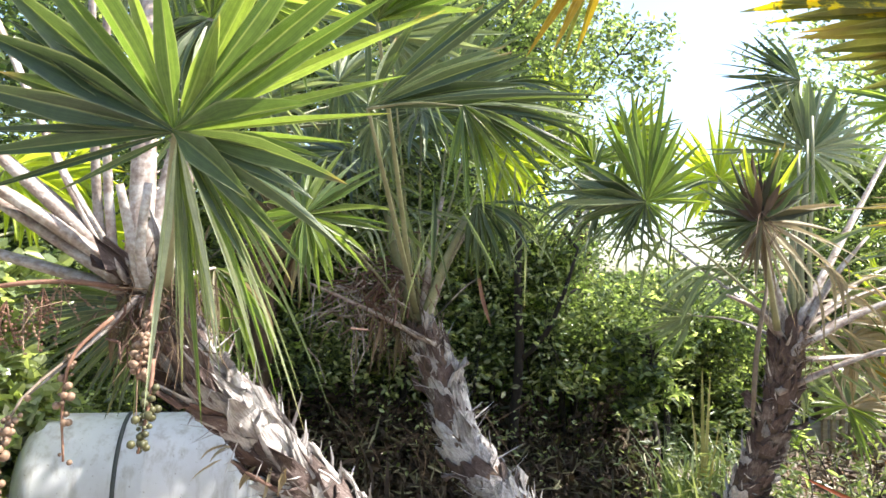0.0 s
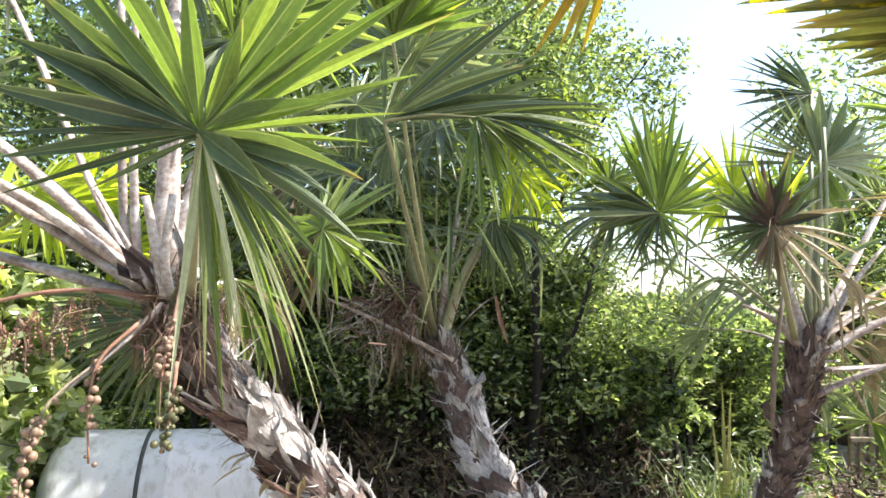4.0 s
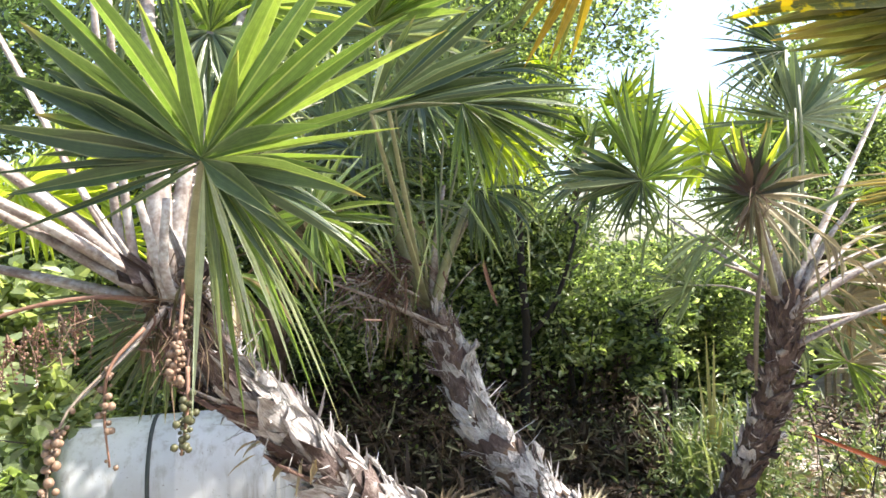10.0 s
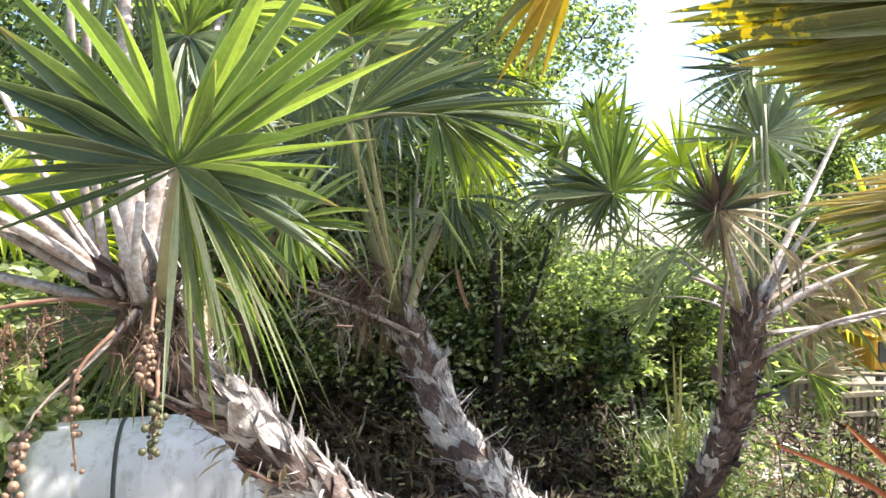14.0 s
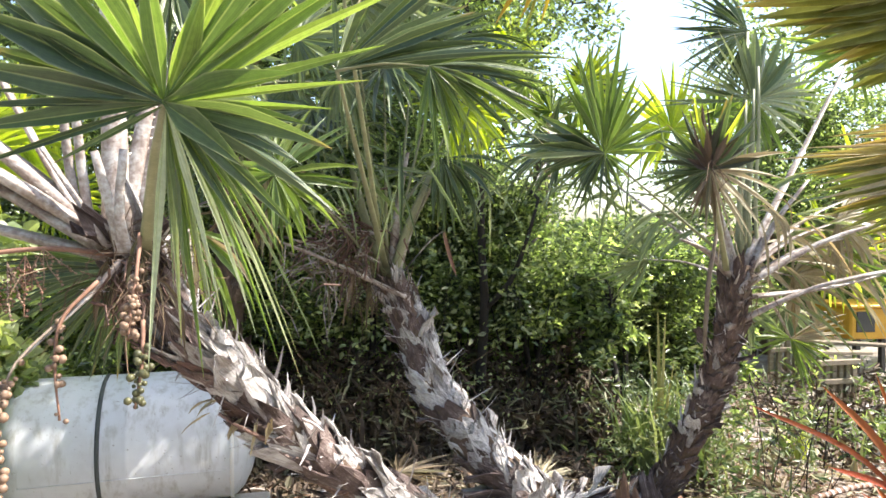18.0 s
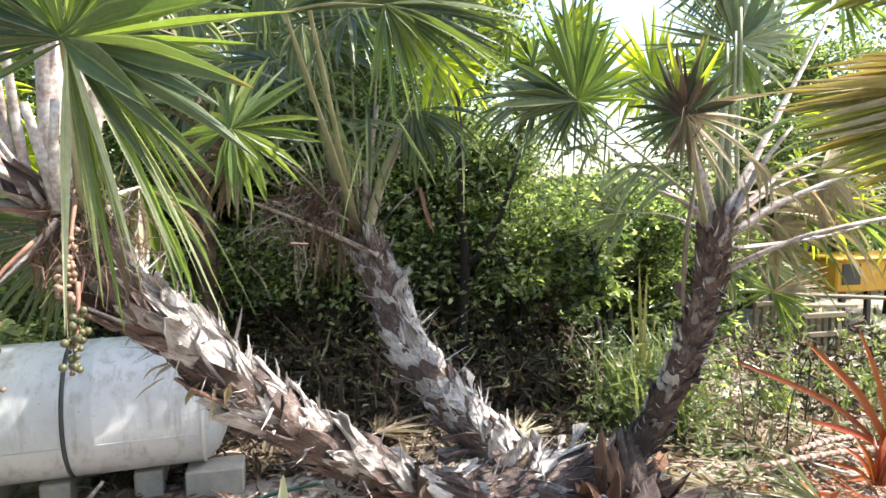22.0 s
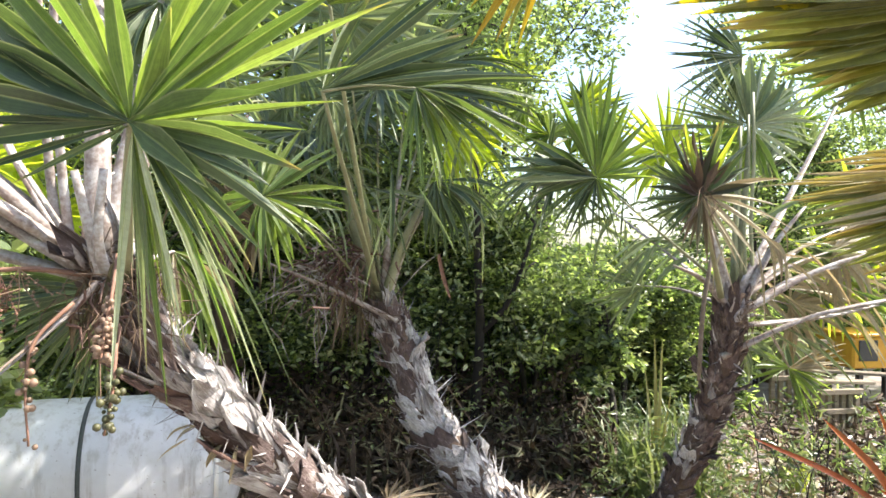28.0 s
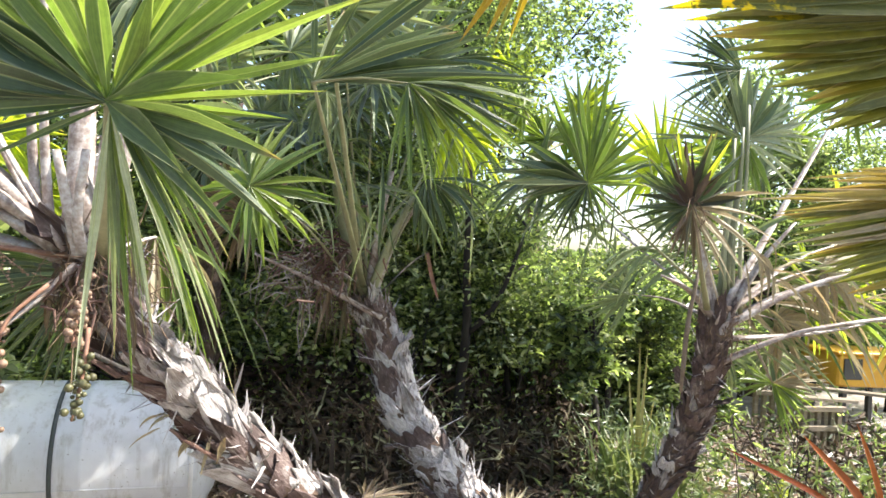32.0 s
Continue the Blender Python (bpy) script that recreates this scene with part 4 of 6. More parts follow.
for tip in ((-0.21, 3.85, 1.558), (-0.18, 3.85, 1.515), (-0.05, 3.88, 1.50)):
    v, f = tube(curve([(0.06, 3.97, 1.64), Vector((0.06, 3.97, 1.64)).lerp(Vector(tip), 0.5) + Vector((0, 0, 0.05)), tip], 8), [0.009, 0.009, 0.008, 0.007, 0.006, 0.005, 0.004, 0.002], 6, 0.7)
    part("dead_stalk", v, f, M_PETIOLE, palm_b, "pale arching dead flower stem", True)
fibres(palm_b, (-0.10, 3.98, 1.60), 120, 0.10, 0.12, M_SHEATH, 18, r0=0.006, down=0.2, label="torn red-brown sheath fibre")
fibres(palm_b, CROWN_B + Vector((-0.1, -0.05, -0.02)), 110, 0.09, 0.18, M_FIBRE, 15)
dead_skirt(palm_b, CROWN_B + Vector((-0.28, -0.05, 0.05)), 14, 0.36, M_FAN_BROWN, 16, 0.16)

for k, (m_, n_, x_, z_) in enumerate(((M_FAN_BLUE, 16, -0.15, 2.05), (M_FAN_DEEP, 10, 0.05, 2.05), (M_FAN_BLUE, 8, 0.35, 2.0))):
    dead_skirt(palm_b, (x_, 3.75, z_), n_, 0.42, m_, 280 + k, 0.16, "leaflet", (0.0, 6.28), (0.0, 0.7))
fibres(palm_b, CROWN_B + Vector((-0.36, -0.1, 0.08)), 70, 0.11, 0.22, M_PETIOLE, 17, r0=0.004, down=0.4, label="pale dry flower twigs")
for k, (tx, ty, tz) in enumerate(((0.24, 4.05, 2.1), (0.4, 4.05, 1.95), (-0.45, 4.0, 1.62), (-0.3, 4.0, 1.42))):
    c = curve([CROWN_B + Vector((0.02, 0, -0.12)), CROWN_B.lerp(Vector((tx, ty, tz)), 0.5), (tx, ty, tz)], 7)
    v, f = tube(c, [0.02 * (1.6 - 1.1 * i / 6) for i in range(7)], 7, 0.5, 0.05, k)
    part("old_stalk", v, f, M_PETIOLE, palm_b, "pale bare leaf stalk", True)

# palm leaning to the open side
CROWN_C = Vector((1.76, 3.2, 1.48))
palm_c = thing("fan_palm", (1.42, 3.66, 0.0), "leaning fan palm with dark rough trunk and ragged fans", "palm", "clump of leaning palms")
trunk(palm_c, [(1.40, 3.70, 0.02), (1.52, 3.67, 0.18), (1.64, 3.60, 0.40), (1.69, 3.5, 0.63), (1.73, 3.42, 0.82), (1.75, 3.34, 1.01), (1.75, 3.26, 1.19), (1.74, 3.22, 1.34), (1.75, 3.2, 1.5)],
      0.078, 0.052, 150, M_BOOT, 13, 0.11, 0.10, 0.75, 1.2, 1.3)
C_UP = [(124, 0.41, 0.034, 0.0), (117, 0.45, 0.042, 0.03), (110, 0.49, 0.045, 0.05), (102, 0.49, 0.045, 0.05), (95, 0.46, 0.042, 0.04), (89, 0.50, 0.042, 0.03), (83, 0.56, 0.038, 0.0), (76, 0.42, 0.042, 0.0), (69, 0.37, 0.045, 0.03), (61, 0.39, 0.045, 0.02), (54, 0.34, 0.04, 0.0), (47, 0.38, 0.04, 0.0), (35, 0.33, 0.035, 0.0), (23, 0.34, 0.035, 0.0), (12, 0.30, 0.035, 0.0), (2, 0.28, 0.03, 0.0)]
# half of the fan turned from the light, darkened by its material
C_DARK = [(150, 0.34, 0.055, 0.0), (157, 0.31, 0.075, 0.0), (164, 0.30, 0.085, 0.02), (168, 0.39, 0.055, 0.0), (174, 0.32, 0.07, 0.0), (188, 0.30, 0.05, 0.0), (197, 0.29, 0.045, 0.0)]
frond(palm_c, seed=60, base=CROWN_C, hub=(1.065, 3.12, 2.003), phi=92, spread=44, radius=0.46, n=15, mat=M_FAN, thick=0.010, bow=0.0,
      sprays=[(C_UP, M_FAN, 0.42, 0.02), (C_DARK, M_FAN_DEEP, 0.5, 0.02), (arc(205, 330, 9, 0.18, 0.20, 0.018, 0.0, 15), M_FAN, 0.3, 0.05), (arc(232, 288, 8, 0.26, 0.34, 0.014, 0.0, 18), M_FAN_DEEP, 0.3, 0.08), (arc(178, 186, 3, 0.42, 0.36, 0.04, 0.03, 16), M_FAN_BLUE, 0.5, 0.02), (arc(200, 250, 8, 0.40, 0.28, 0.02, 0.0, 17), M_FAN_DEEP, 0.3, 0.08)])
HEART = [(113, 0.25, 0.034, 0.03), (122, 0.24, 0.03, 0.0), (66, 0.24, 0.036, 0.02), (79, 0.26, 0.042, 0.05), (50, 0.20, 0.04, 0.03), (47, 0.27, 0.034, 0.0), (18, 0.25, 0.03, 0.0), (30, 0.22, 0.034, 0.0), (138, 0.23, 0.038, 0.02), (146, 0.20, 0.034, 0.0), (154, 0.24, 0.034, 0.0), (162, 0.21, 0.032, 0.0), (172, 0.2, 0.03, 0.0), (183, 0.22, 0.026, 0.0)]
frond(palm_c, seed=61, base=CROWN_C + Vector((-0.12, -0.1, 0)), hub=(1.221, 2.45, 1.876), phi=90, spread=76, radius=0.31, n=13, mat=M_FAN_DEEP, thick=0.009, bow=0.0,
      sprays=[(HEART, M_FAN_DEEP, 0.4, 0.01), (arc(118, 62, 6, 0.22, 0.19, 0.03, 0.04, 25), M_DEAD_SHADED, 0.4, 0.0), (arc(165, 15, 9, 0.13, 0.15, 0.034, 0.06, 31), M_DEAD_SHADED, 0.5, 0.0), ([(112, 0.27, 0.024, 0.06), (68, 0.25, 0.022, 0.06)], M_FAN_BRIGHT, 0.5, 0.0), ([(80, 0.26, 0.02, 0.07)], M_FAN_STRAW, 0.6, 0.0), (arc(-130, -80, 9, 0.16, 0.24, 0.022, 0.02, 26), M_FAN_BROWN, 0.35, 0.02),
              (arc(-75, -20, 5, 0.34, 0.32, 0.014, 0.03, 27), M_FAN_DRY, 0.35, 0.06), (arc(-60, 10, 6, 0.30, 0.32, 0.022, 0.0, 28), M_FAN_DRY, 0.35, 0.06), (arc(190, 235, 7, 0.24, 0.20, 0.022, 0.0, 29), M_FAN_DEEP, 0.35, 0.05)])
frond(palm_c, seed=62, base=CROWN_C + Vector((0.04, 0.05, 0)), hub=(1.88, 3.3, 2.289), phi=62, spread=58, radius=0.50, n=20, mat=M_FAN_BLUE, thick=0.016, bow=0.0,
      sprays=[(arc(112, 45, 9, 0.32, 0.30, 0.062, 0.02, 35), M_FAN_BLUE, 0.5, 0.0), (arc(185, 120, 12, 0.48, 0.40, 0.020, 0.0, 36), M_FAN_BLUE, 0.45, 0.0), (arc(40, -40, 12, 0.38, 0.34, 0.024, 0.0, 37), M_FAN_GLARE, 0.45, 0.04), (arc(-60, -120, 8, 0.34, 0.28, 0.04, 0.0, 38), M_FAN, 0.45, 0.04)])
frond(palm_c, seed=63, base=CROWN_C + Vector((0.02, 0.05, 0)), hub=(1.956, 3.5, 2.678), phi=190, spread=100, radius=0.46, n=24, mat=M_FAN_DEEP, rx=0, droop=0.1, hang=0.4, thick=0.015, vee=40, bow=0.0)
frond(palm_c, seed=64, base=CROWN_C + Vector((-0.03, 0.04, -0.05)), hub=(1.52, 3.7, 1.50), phi=170, spread=85, radius=0.34, n=20, mat=M_FAN_BLUE, droop=0.06, hang=0.06, stem=M_PETIOLE, thick=0.011, vee=20)
frond(palm_c, seed=65, base=CROWN_C + Vector((0.0, 0.0, -0.14)), hub=(2.85, 3.35, 1.50), phi=10, spread=120, radius=0.5, n=22, mat=M_FAN_OLIVE, rx=20, droop=0.3, hang=0.4, stem=M_PETIOLE, thick=0.018, bow=-0.03)
frond(palm_c, seed=66, base=CROWN_C + Vector((0.05, 0.05, -0.1)), hub=(2.50, 4.0, 1.18), phi=-60, spread=120, radius=0.30, n=16, mat=M_FAN_BLUE, rx=-20, droop=0.3, hang=0.3, stem=M_PETIOLE, thick=0.011)
frond(palm_c, seed=67, base=CROWN_C + Vector((0.05, 0.0, 0.0)), hub=(2.32, 3.3, 1.70), phi=-20, spread=90, radius=0.38, n=16, mat=M_FAN_DRY, droop=0.5, hang=0.4, stem=M_PETIOLE, thick=0.013, dry=0.3)
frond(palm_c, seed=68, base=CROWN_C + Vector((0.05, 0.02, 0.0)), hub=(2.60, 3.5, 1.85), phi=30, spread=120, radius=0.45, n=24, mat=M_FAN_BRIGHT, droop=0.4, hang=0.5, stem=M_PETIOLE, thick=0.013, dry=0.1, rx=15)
frond(palm_c, seed=69, base=CROWN_C + Vector((0.05, 0.06, 0.0)), hub=(2.98, 4.1, 2.75), phi=60, spread=150, radius=0.5, n=28, mat=M_FAN, droop=0.15, hang=0.4, stem=M_PETIOLE, thick=0.016, bow=0.0)
frond(palm_c, seed=70, base=CROWN_C + Vector((0.03, 0.0, -0.05)), hub=(2.22, 3.5, 1.42), phi=-10, spread=90, radius=0.38, n=16, mat=M_FAN_DRY, droop=0.4, hang=0.3, stem=M_PETIOLE, thick=0.012, dry=0.3, bow=0.05)
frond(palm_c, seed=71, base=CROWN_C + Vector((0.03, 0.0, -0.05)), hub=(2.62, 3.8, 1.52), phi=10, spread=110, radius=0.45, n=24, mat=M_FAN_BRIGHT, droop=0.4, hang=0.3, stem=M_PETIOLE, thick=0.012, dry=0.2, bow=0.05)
frond(palm_c, seed=72, base=CROWN_C + Vector((0.03, 0.05, -0.1)), hub=(2.15, 3.9, 1.20), phi=-30, spread=100, radius=0.3, n=14, mat=M_FAN_BLUE, droop=0.4, hang=0.5, stem=M_PETIOLE, thick=0.012, bow=0.05)
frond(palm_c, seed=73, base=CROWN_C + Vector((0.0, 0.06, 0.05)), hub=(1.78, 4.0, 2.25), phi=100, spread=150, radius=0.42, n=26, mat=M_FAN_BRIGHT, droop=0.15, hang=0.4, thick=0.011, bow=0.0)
# level fan added to keep sun off the upper trunk of palm_b
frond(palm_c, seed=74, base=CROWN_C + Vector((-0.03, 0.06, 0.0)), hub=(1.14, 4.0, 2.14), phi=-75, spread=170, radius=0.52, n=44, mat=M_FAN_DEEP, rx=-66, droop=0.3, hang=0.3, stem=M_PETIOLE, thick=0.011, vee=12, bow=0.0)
frond(palm_c, seed=75, base=CROWN_C + Vector((0.05, 0.03, -0.12)), hub=(2.48, 3.9, 1.022), phi=10, spread=80, radius=0.4, n=18, mat=M_FAN_BLUE, stem=M_PETIOLE, thick=0.010, bow=0.08,
      sprays=[(arc(27, -8, 9, 0.36, 0.28, 0.024, 0.03, 75), M_FAN_DRY, 0.4, 0.03), (arc(-12, -78, 10, 0.24, 0.34, 0.024, 0.05, 76), M_FAN, 0.4, 0.05), (arc(150, 205, 7, 0.24, 0.28, 0.022, 0.02, 77), M_FAN, 0.4, 0.05)])
dead_skirt(palm_c, (1.14, 3.95, 2.08), 18, 0.40, M_FAN_DEEP, 292, 0.2, "leaflet", (0.0, 6.28), (0.0, 0.6))
dead_skirt(palm_c, (1.45, 3.8, 1.9), 10, 0.34, M_FAN_BLUE, 293, 0.14, "leaflet", (0.0, 6.28), (0.0, 0.6))
fibres(palm_c, (1.25, 2.50, 1.90), 50, 0.025, 0.10, M_FIBRE, 27, label="brown fibres in the heart of a ragged fan")
fibres(palm_c, CROWN_C + Vector((0.0, -0.02, -0.08)), 50, 0.05, 0.10, M_FIBRE, 25)
dead_skirt(palm_c, CROWN_C + Vector((0.0, -0.1, 0.25)), 8, 0.3, M_FAN_DRY, 26, 0.1)
for k, (m_, n_, x_, z_) in enumerate(((M_FAN_DRY, 22, 2.1, 1.62), (M_FAN_BLUE, 22, 2.2, 1.7), (M_FAN_DRY, 20, 2.4, 1.5), (M_FAN_BLUE, 26, 1.6, 1.75), (M_FAN_BLUE, 10, 2.1, 1.4), (M_FAN, 16, 2.3, 1.55))):
    dead_skirt(palm_c, (x_, 3.45, z_), n_, 0.5 if x_ > 1.7 else 0.3, m_, 260 + k, 0.17, "leaflet", (-0.9, 0.9) if x_ > 1.7 else (2.2, 4.0), (0.0, 0.3))
for k, (tx, ty, tz) in enumerate(((2.1, 3.2, 1.9), (1.5, 3.1, 1.95), (1.95, 3.25, 1.75), (2.35, 3.3, 1.62), (1.42, 3.1, 1.62), (2.45, 3.05, 1.72))):
    c = curve([CROWN_C + Vector((0.0, 0, -0.1)), CROWN_C.lerp(Vector((tx, ty, tz)), 0.5), (tx, ty, tz)], 7)
    v, f = tube(c, [0.015 * (2.3 - 1.6 * i / 6) for i in range(7)], 7, 0.5, 0.05, k)
    part("old_stalk", v, f, M_PETIOLE, palm_c, "pale bare leaf stalk", True)
v, f = tube(curve([(1.57, 3.05, 1.67), (1.545, 3.08, 1.42), (1.565, 3.15, 1.10)], 6), [0.009, 0.010, 0.011, 0.012, 0.012, 0.008], 7, 0.6)
part("dead_stalk", v, f, M_TWIG, palm_c, "hanging tan dead leaf stalk", True)
for k, (x0, z0, x1, z1) in enumerate(((1.769, 1.771, 1.791, 2.273), (1.811, 1.773, 1.829, 2.328), (1.845, 1.801, 1.85, 2.434))):
    v, f = tube(curve([(x0 + 0.02, 3.22, 1.46), (x0, 3.22, z0), ((x0 + x1) / 2 + 0.01, 3.22, (z0 + z1) / 2), (x1, 3.22, z1)], 7), [0.012 - 0.0008 * i for i in range(7)], 7, 0.5, 0.06, 40 + k)
    part("old_stalk", v, f, M_PETIOLE_GREEN, palm_c, "upright tan leaf stalk", True)
v, f = tube(curve([(1.70, 3.2, 1.20), (1.99, 3.15, 1.35), (2.21, 3.1, 1.43), (2.62, 3.1, 1.50)], 9), [0.030, 0.025, 0.021, 0.019, 0.018, 0.017, 0.016, 0.015, 0.012], 8, 0.6, 0.04, 5)
part("old_stalk", v, f, M_PETIOLE, palm_c, "long bare leaf stalk curving out", True)

# palm beside the camera, of which only fans reach in
palm_n = thing("fan_palm", (2.3, 0.9, 0.0), "fan palm close by with olive and yellow-tipped fans", "palm")
trunk(palm_n, [(2.3, 0.9, 0.0), (2.32, 0.92, 0.6), (2.3, 0.95, 1.3)], 0.13, 0.1, 40, M_BOOT, 14, 0.18, 0.4)
CROWN_N = Vector((2.3, 0.95, 1.35))
frond(palm_n, seed=80, base=CROWN_N, hub=(1.597, 1.30, 2.236), phi=175, spread=27, radius=0.58, n=34, mat=M_FAN_OLIVE, thick=0.014, flat=True, sprays=[(arc(168, 189, 24, 1.22, 1.0, 0.052, 0.10, 45, 0.05, 0.0, 0.35), M_FAN_OLIVE_TIP, 0.74, 0.0), (arc(189, 208, 20, 0.94, 0.64, 0.052, 0.0, 49, 0.06, -0.08, 0.35), M_FAN_OLIVE, 0.76, 0.0)])
frond(palm_n, seed=81, base=CROWN_N, hub=(2.02, 1.60, 1.96), phi=195, spread=16, radius=0.52, n=26, mat=M_FAN_OLIVE, thick=0.014, flat=True,
      sprays=[(arc(180, 185, 8, 0.72, 0.86, 0.04, 0.05, 50, 0.06, 0.02, 0.3), M_FAN_GOLD, 0.6, 0.0), (arc(184, 190, 11, 0.92, 1.07, 0.036, 0.06, 46, 0.06, 0.02, 0.3), M_FAN_STRAW, 0.6, 0.0), (arc(189, 203, 20, 1.04, 0.84, 0.045, 0.02, 47, 0.06, -0.05, 0.3), M_FAN_OLIVE, 0.65, 0.0), (arc(186, 196, 6, 1.08, 1.02, 0.022, 0.02, 48, 0.06), M_FAN_DRY, 0.6, 0.0)])
frond(palm_n, seed=82, base=CROWN_N + Vector((-0.1, 0, 0.1)), hub=(0.455, 1.5, 2.36), phi=-118, spread=24, radius=0.60, n=8, mat=M_FAN_GOLD, thick=0.012, bow=0.3,
      sprays=[([(-115, 0.31, 0.03, 0.0), (-131, 0.27, 0.028, 0.0), (-106, 0.28, 0.026, 0.0), (-122, 0.33, 0.03, 0.0), (-126, 0.22, 0.024, 0.0)], M_FAN_GOLD, 0.45, 0.03), ([(-135, 0.30, 0.03, -0.03), (-110, 0.30, 0.024, -0.03)], M_FAN_OLIVE, 0.4, 0.03)])

# palms behind
def back_palm(at, crown, fans, seed, label, mats, stem_r=0.08, rise=(-0.2, 1.1), size=(0.45, 0.6)):
    p = thing("fan_palm", at, label, "palm", "palms behind the clump")
    a, c = Vector(at), Vector(crown)
    trunk(p, [a, a.lerp(c, 0.35) + Vector((0.05, 0, 0)), a.lerp(c, 0.7), c], stem_r * 1.2, stem_r, 45, M_BOOT_BROWN, seed, 0.16, 0.4)
    r = random.Random(seed)
    for k in range(fans):
        ang = 2 * math.pi * k / fans + r.uniform(-0.3, 0.3)
        el = r.uniform(*rise)
        L = r.uniform(0.55, 0.95)
        d = Vector((math.cos(ang) * math.cos(el), math.sin(ang) * math.cos(el), math.sin(el)))
        phi = math.degrees(math.atan2(d.z, d.x))
        frond(p, c, c + d * L, phi, r.uniform(110, 160), r.uniform(*size), 24, r.choice(mats), rx=r.uniform(-30, 30), rz=r.uniform(-35, 35),
              droop=0.2, hang=0.5, seed=seed * 13 + k, thick=0.018, joined=True)
    return p


back_palm((-1.1, 5.5, 0), (-1.0, 5.2, 2.65), 14, 101, "tall fan palm with silvery blue-green fans behind the clump", [M_FAN_BLUE, M_FAN_BLUE, M_FAN_DEEP])
back_palm((-2.7, 4.6, 0), (-2.55, 4.2, 1.70), 12, 102, "yellow-green fan palm among bushes, sunlight put into its leaf colour", [M_FAN_BRIGHT], 0.07, (0.1, 1.0), (0.36, 0.5))
back_palm((1.9, 7.7, 0), (1.9, 7.5, 2.75), 12, 103, "fan palm with green fans against the woods", [M_FAN, M_FAN_DEEP, M_FAN_BRIGHT])
back_palm((5.2, 8.6, 0), (5.1, 8.5, 2.7), 11, 104, "fan palm with pale green fans near the stacked crates", [M_FAN, M_FAN_BLUE])
palm_l = thing("fan_palm_seedling", (-2.05, 3.1, 0.0), "young fan palm among the bushes, fans whitened for sun glare", "palm")
for k, (hx, hy, hz, phi, mt) in enumerate(((-1.99, 2.9, 1.68, 120, M_FAN_GLARE), (-2.3, 3.2, 1.35, 160, M_FAN_GLARE))):
    frond(palm_l, (-2.05, 3.1, 0.0), (hx, hy, hz), phi, 150, 0.34, 22, mt, rx=15, droop=0.2, hang=0.4, seed=330 + k, thick=0.009, bow=0.0)


# ---- old lying trunk and stump between the stems ----
def lying_trunk():
    t = thing("lying_palm_trunk", (0.9, 3.55, 0.0), "short lying palm trunk covered in torn grey leaf bases", "trunk")
    trunk(t, [(0.35, 3.52, 0.06), (0.8, 3.56, 0.10), (1.2, 3.60, 0.12), (1.5, 3.62, 0.10)], 0.16, 0.12, 170, M_BOOT, 31, 0.15, 0.12, 0.7)
    return t


lying_trunk()


def stump():
    """Large torn leaf bases standing round a rotted heart."""
    t = thing("palm_stump", (1.42, 3.42, 0.0), "torn rotted palm stump with orange-brown inside", "stump")
    r = random.Random(3)
    core = tube(curve([(1.45, 3.5, -0.02), (1.42, 3.46, 0.10), (1.40, 3.42, 0.20)], 6), [0.12, 0.12, 0.11, 0.10, 0.09, 0.05], 12, 1, 0.2, 4)
    part("rotted_core", core[0], core[1], M_TRUNK, t, "dark rotted heart", True)
    for k in range(22):
        a = k * 2.4 + r.uniform(-0.3, 0.3)
        out = Vector((math.cos(a), math.sin(a), r.uniform(-0.1, 0.5))).normalized()
        p = Vector((1.42, 3.44, 0.02)) + Vector((math.cos(a), math.sin(a), 0)) * r.uniform(0.05, 0.13) + Vector((r.uniform(-0.12, 0.1), 0, 0))
        d = (Vector((0, 0, 1)) + out * r.uniform(0.1, 0.9) + Vector((r.uniform(-0.3, 0.3), 0, 0))).normalized()
        side_out = (out - d * out.dot(d)).normalized()
        bv, bf = boot(p, d, side_out, r.uniform(0.14, 0.30), r.uniform(0.10, 0.19), r.uniform(-0.2, 0.6), 900 + k)
        part("leaf_base", bv, bf, M_STUMP if k % 3 == 0 else M_SHEATH, t, uv=BOOT_UV)
    for k, (px_, py_, a_, L, w, up_) in enumerate(((1.27, 3.31, 4.1, 0.33, 0.17, 0.12), (1.44, 3.27, 4.9, 0.29, 0.22, 0.35), (1.55, 3.33, 5.6, 0.30, 0.18, 0.25), (1.36, 3.38, 4.4, 0.38, 0.18, 0.05), (1.18, 3.36, 3.4, 0.26, 0.15, 0.4), (1.47, 3.40, 5.0, 0.38, 0.19, 0.05))):
        out = Vector((math.cos(a_), math.sin(a_), 0))
        d = (Vector((0, 0, 1)) + out * up_).normalized()
        bv, bf = boot(Vector((px_, py_, 0.0)), d, (out - d * out.dot(d)).normalized(), L, w, -0.35 if k % 2 else 0.5, 950 + k)
        part("split_base", bv, bf, M_STUMP if k in (0, 3) else M_BOOT_BROWN, t, "broad curled leaf base, orange-brown inside", True, uv=BOOT_UV)
    return t


stump()


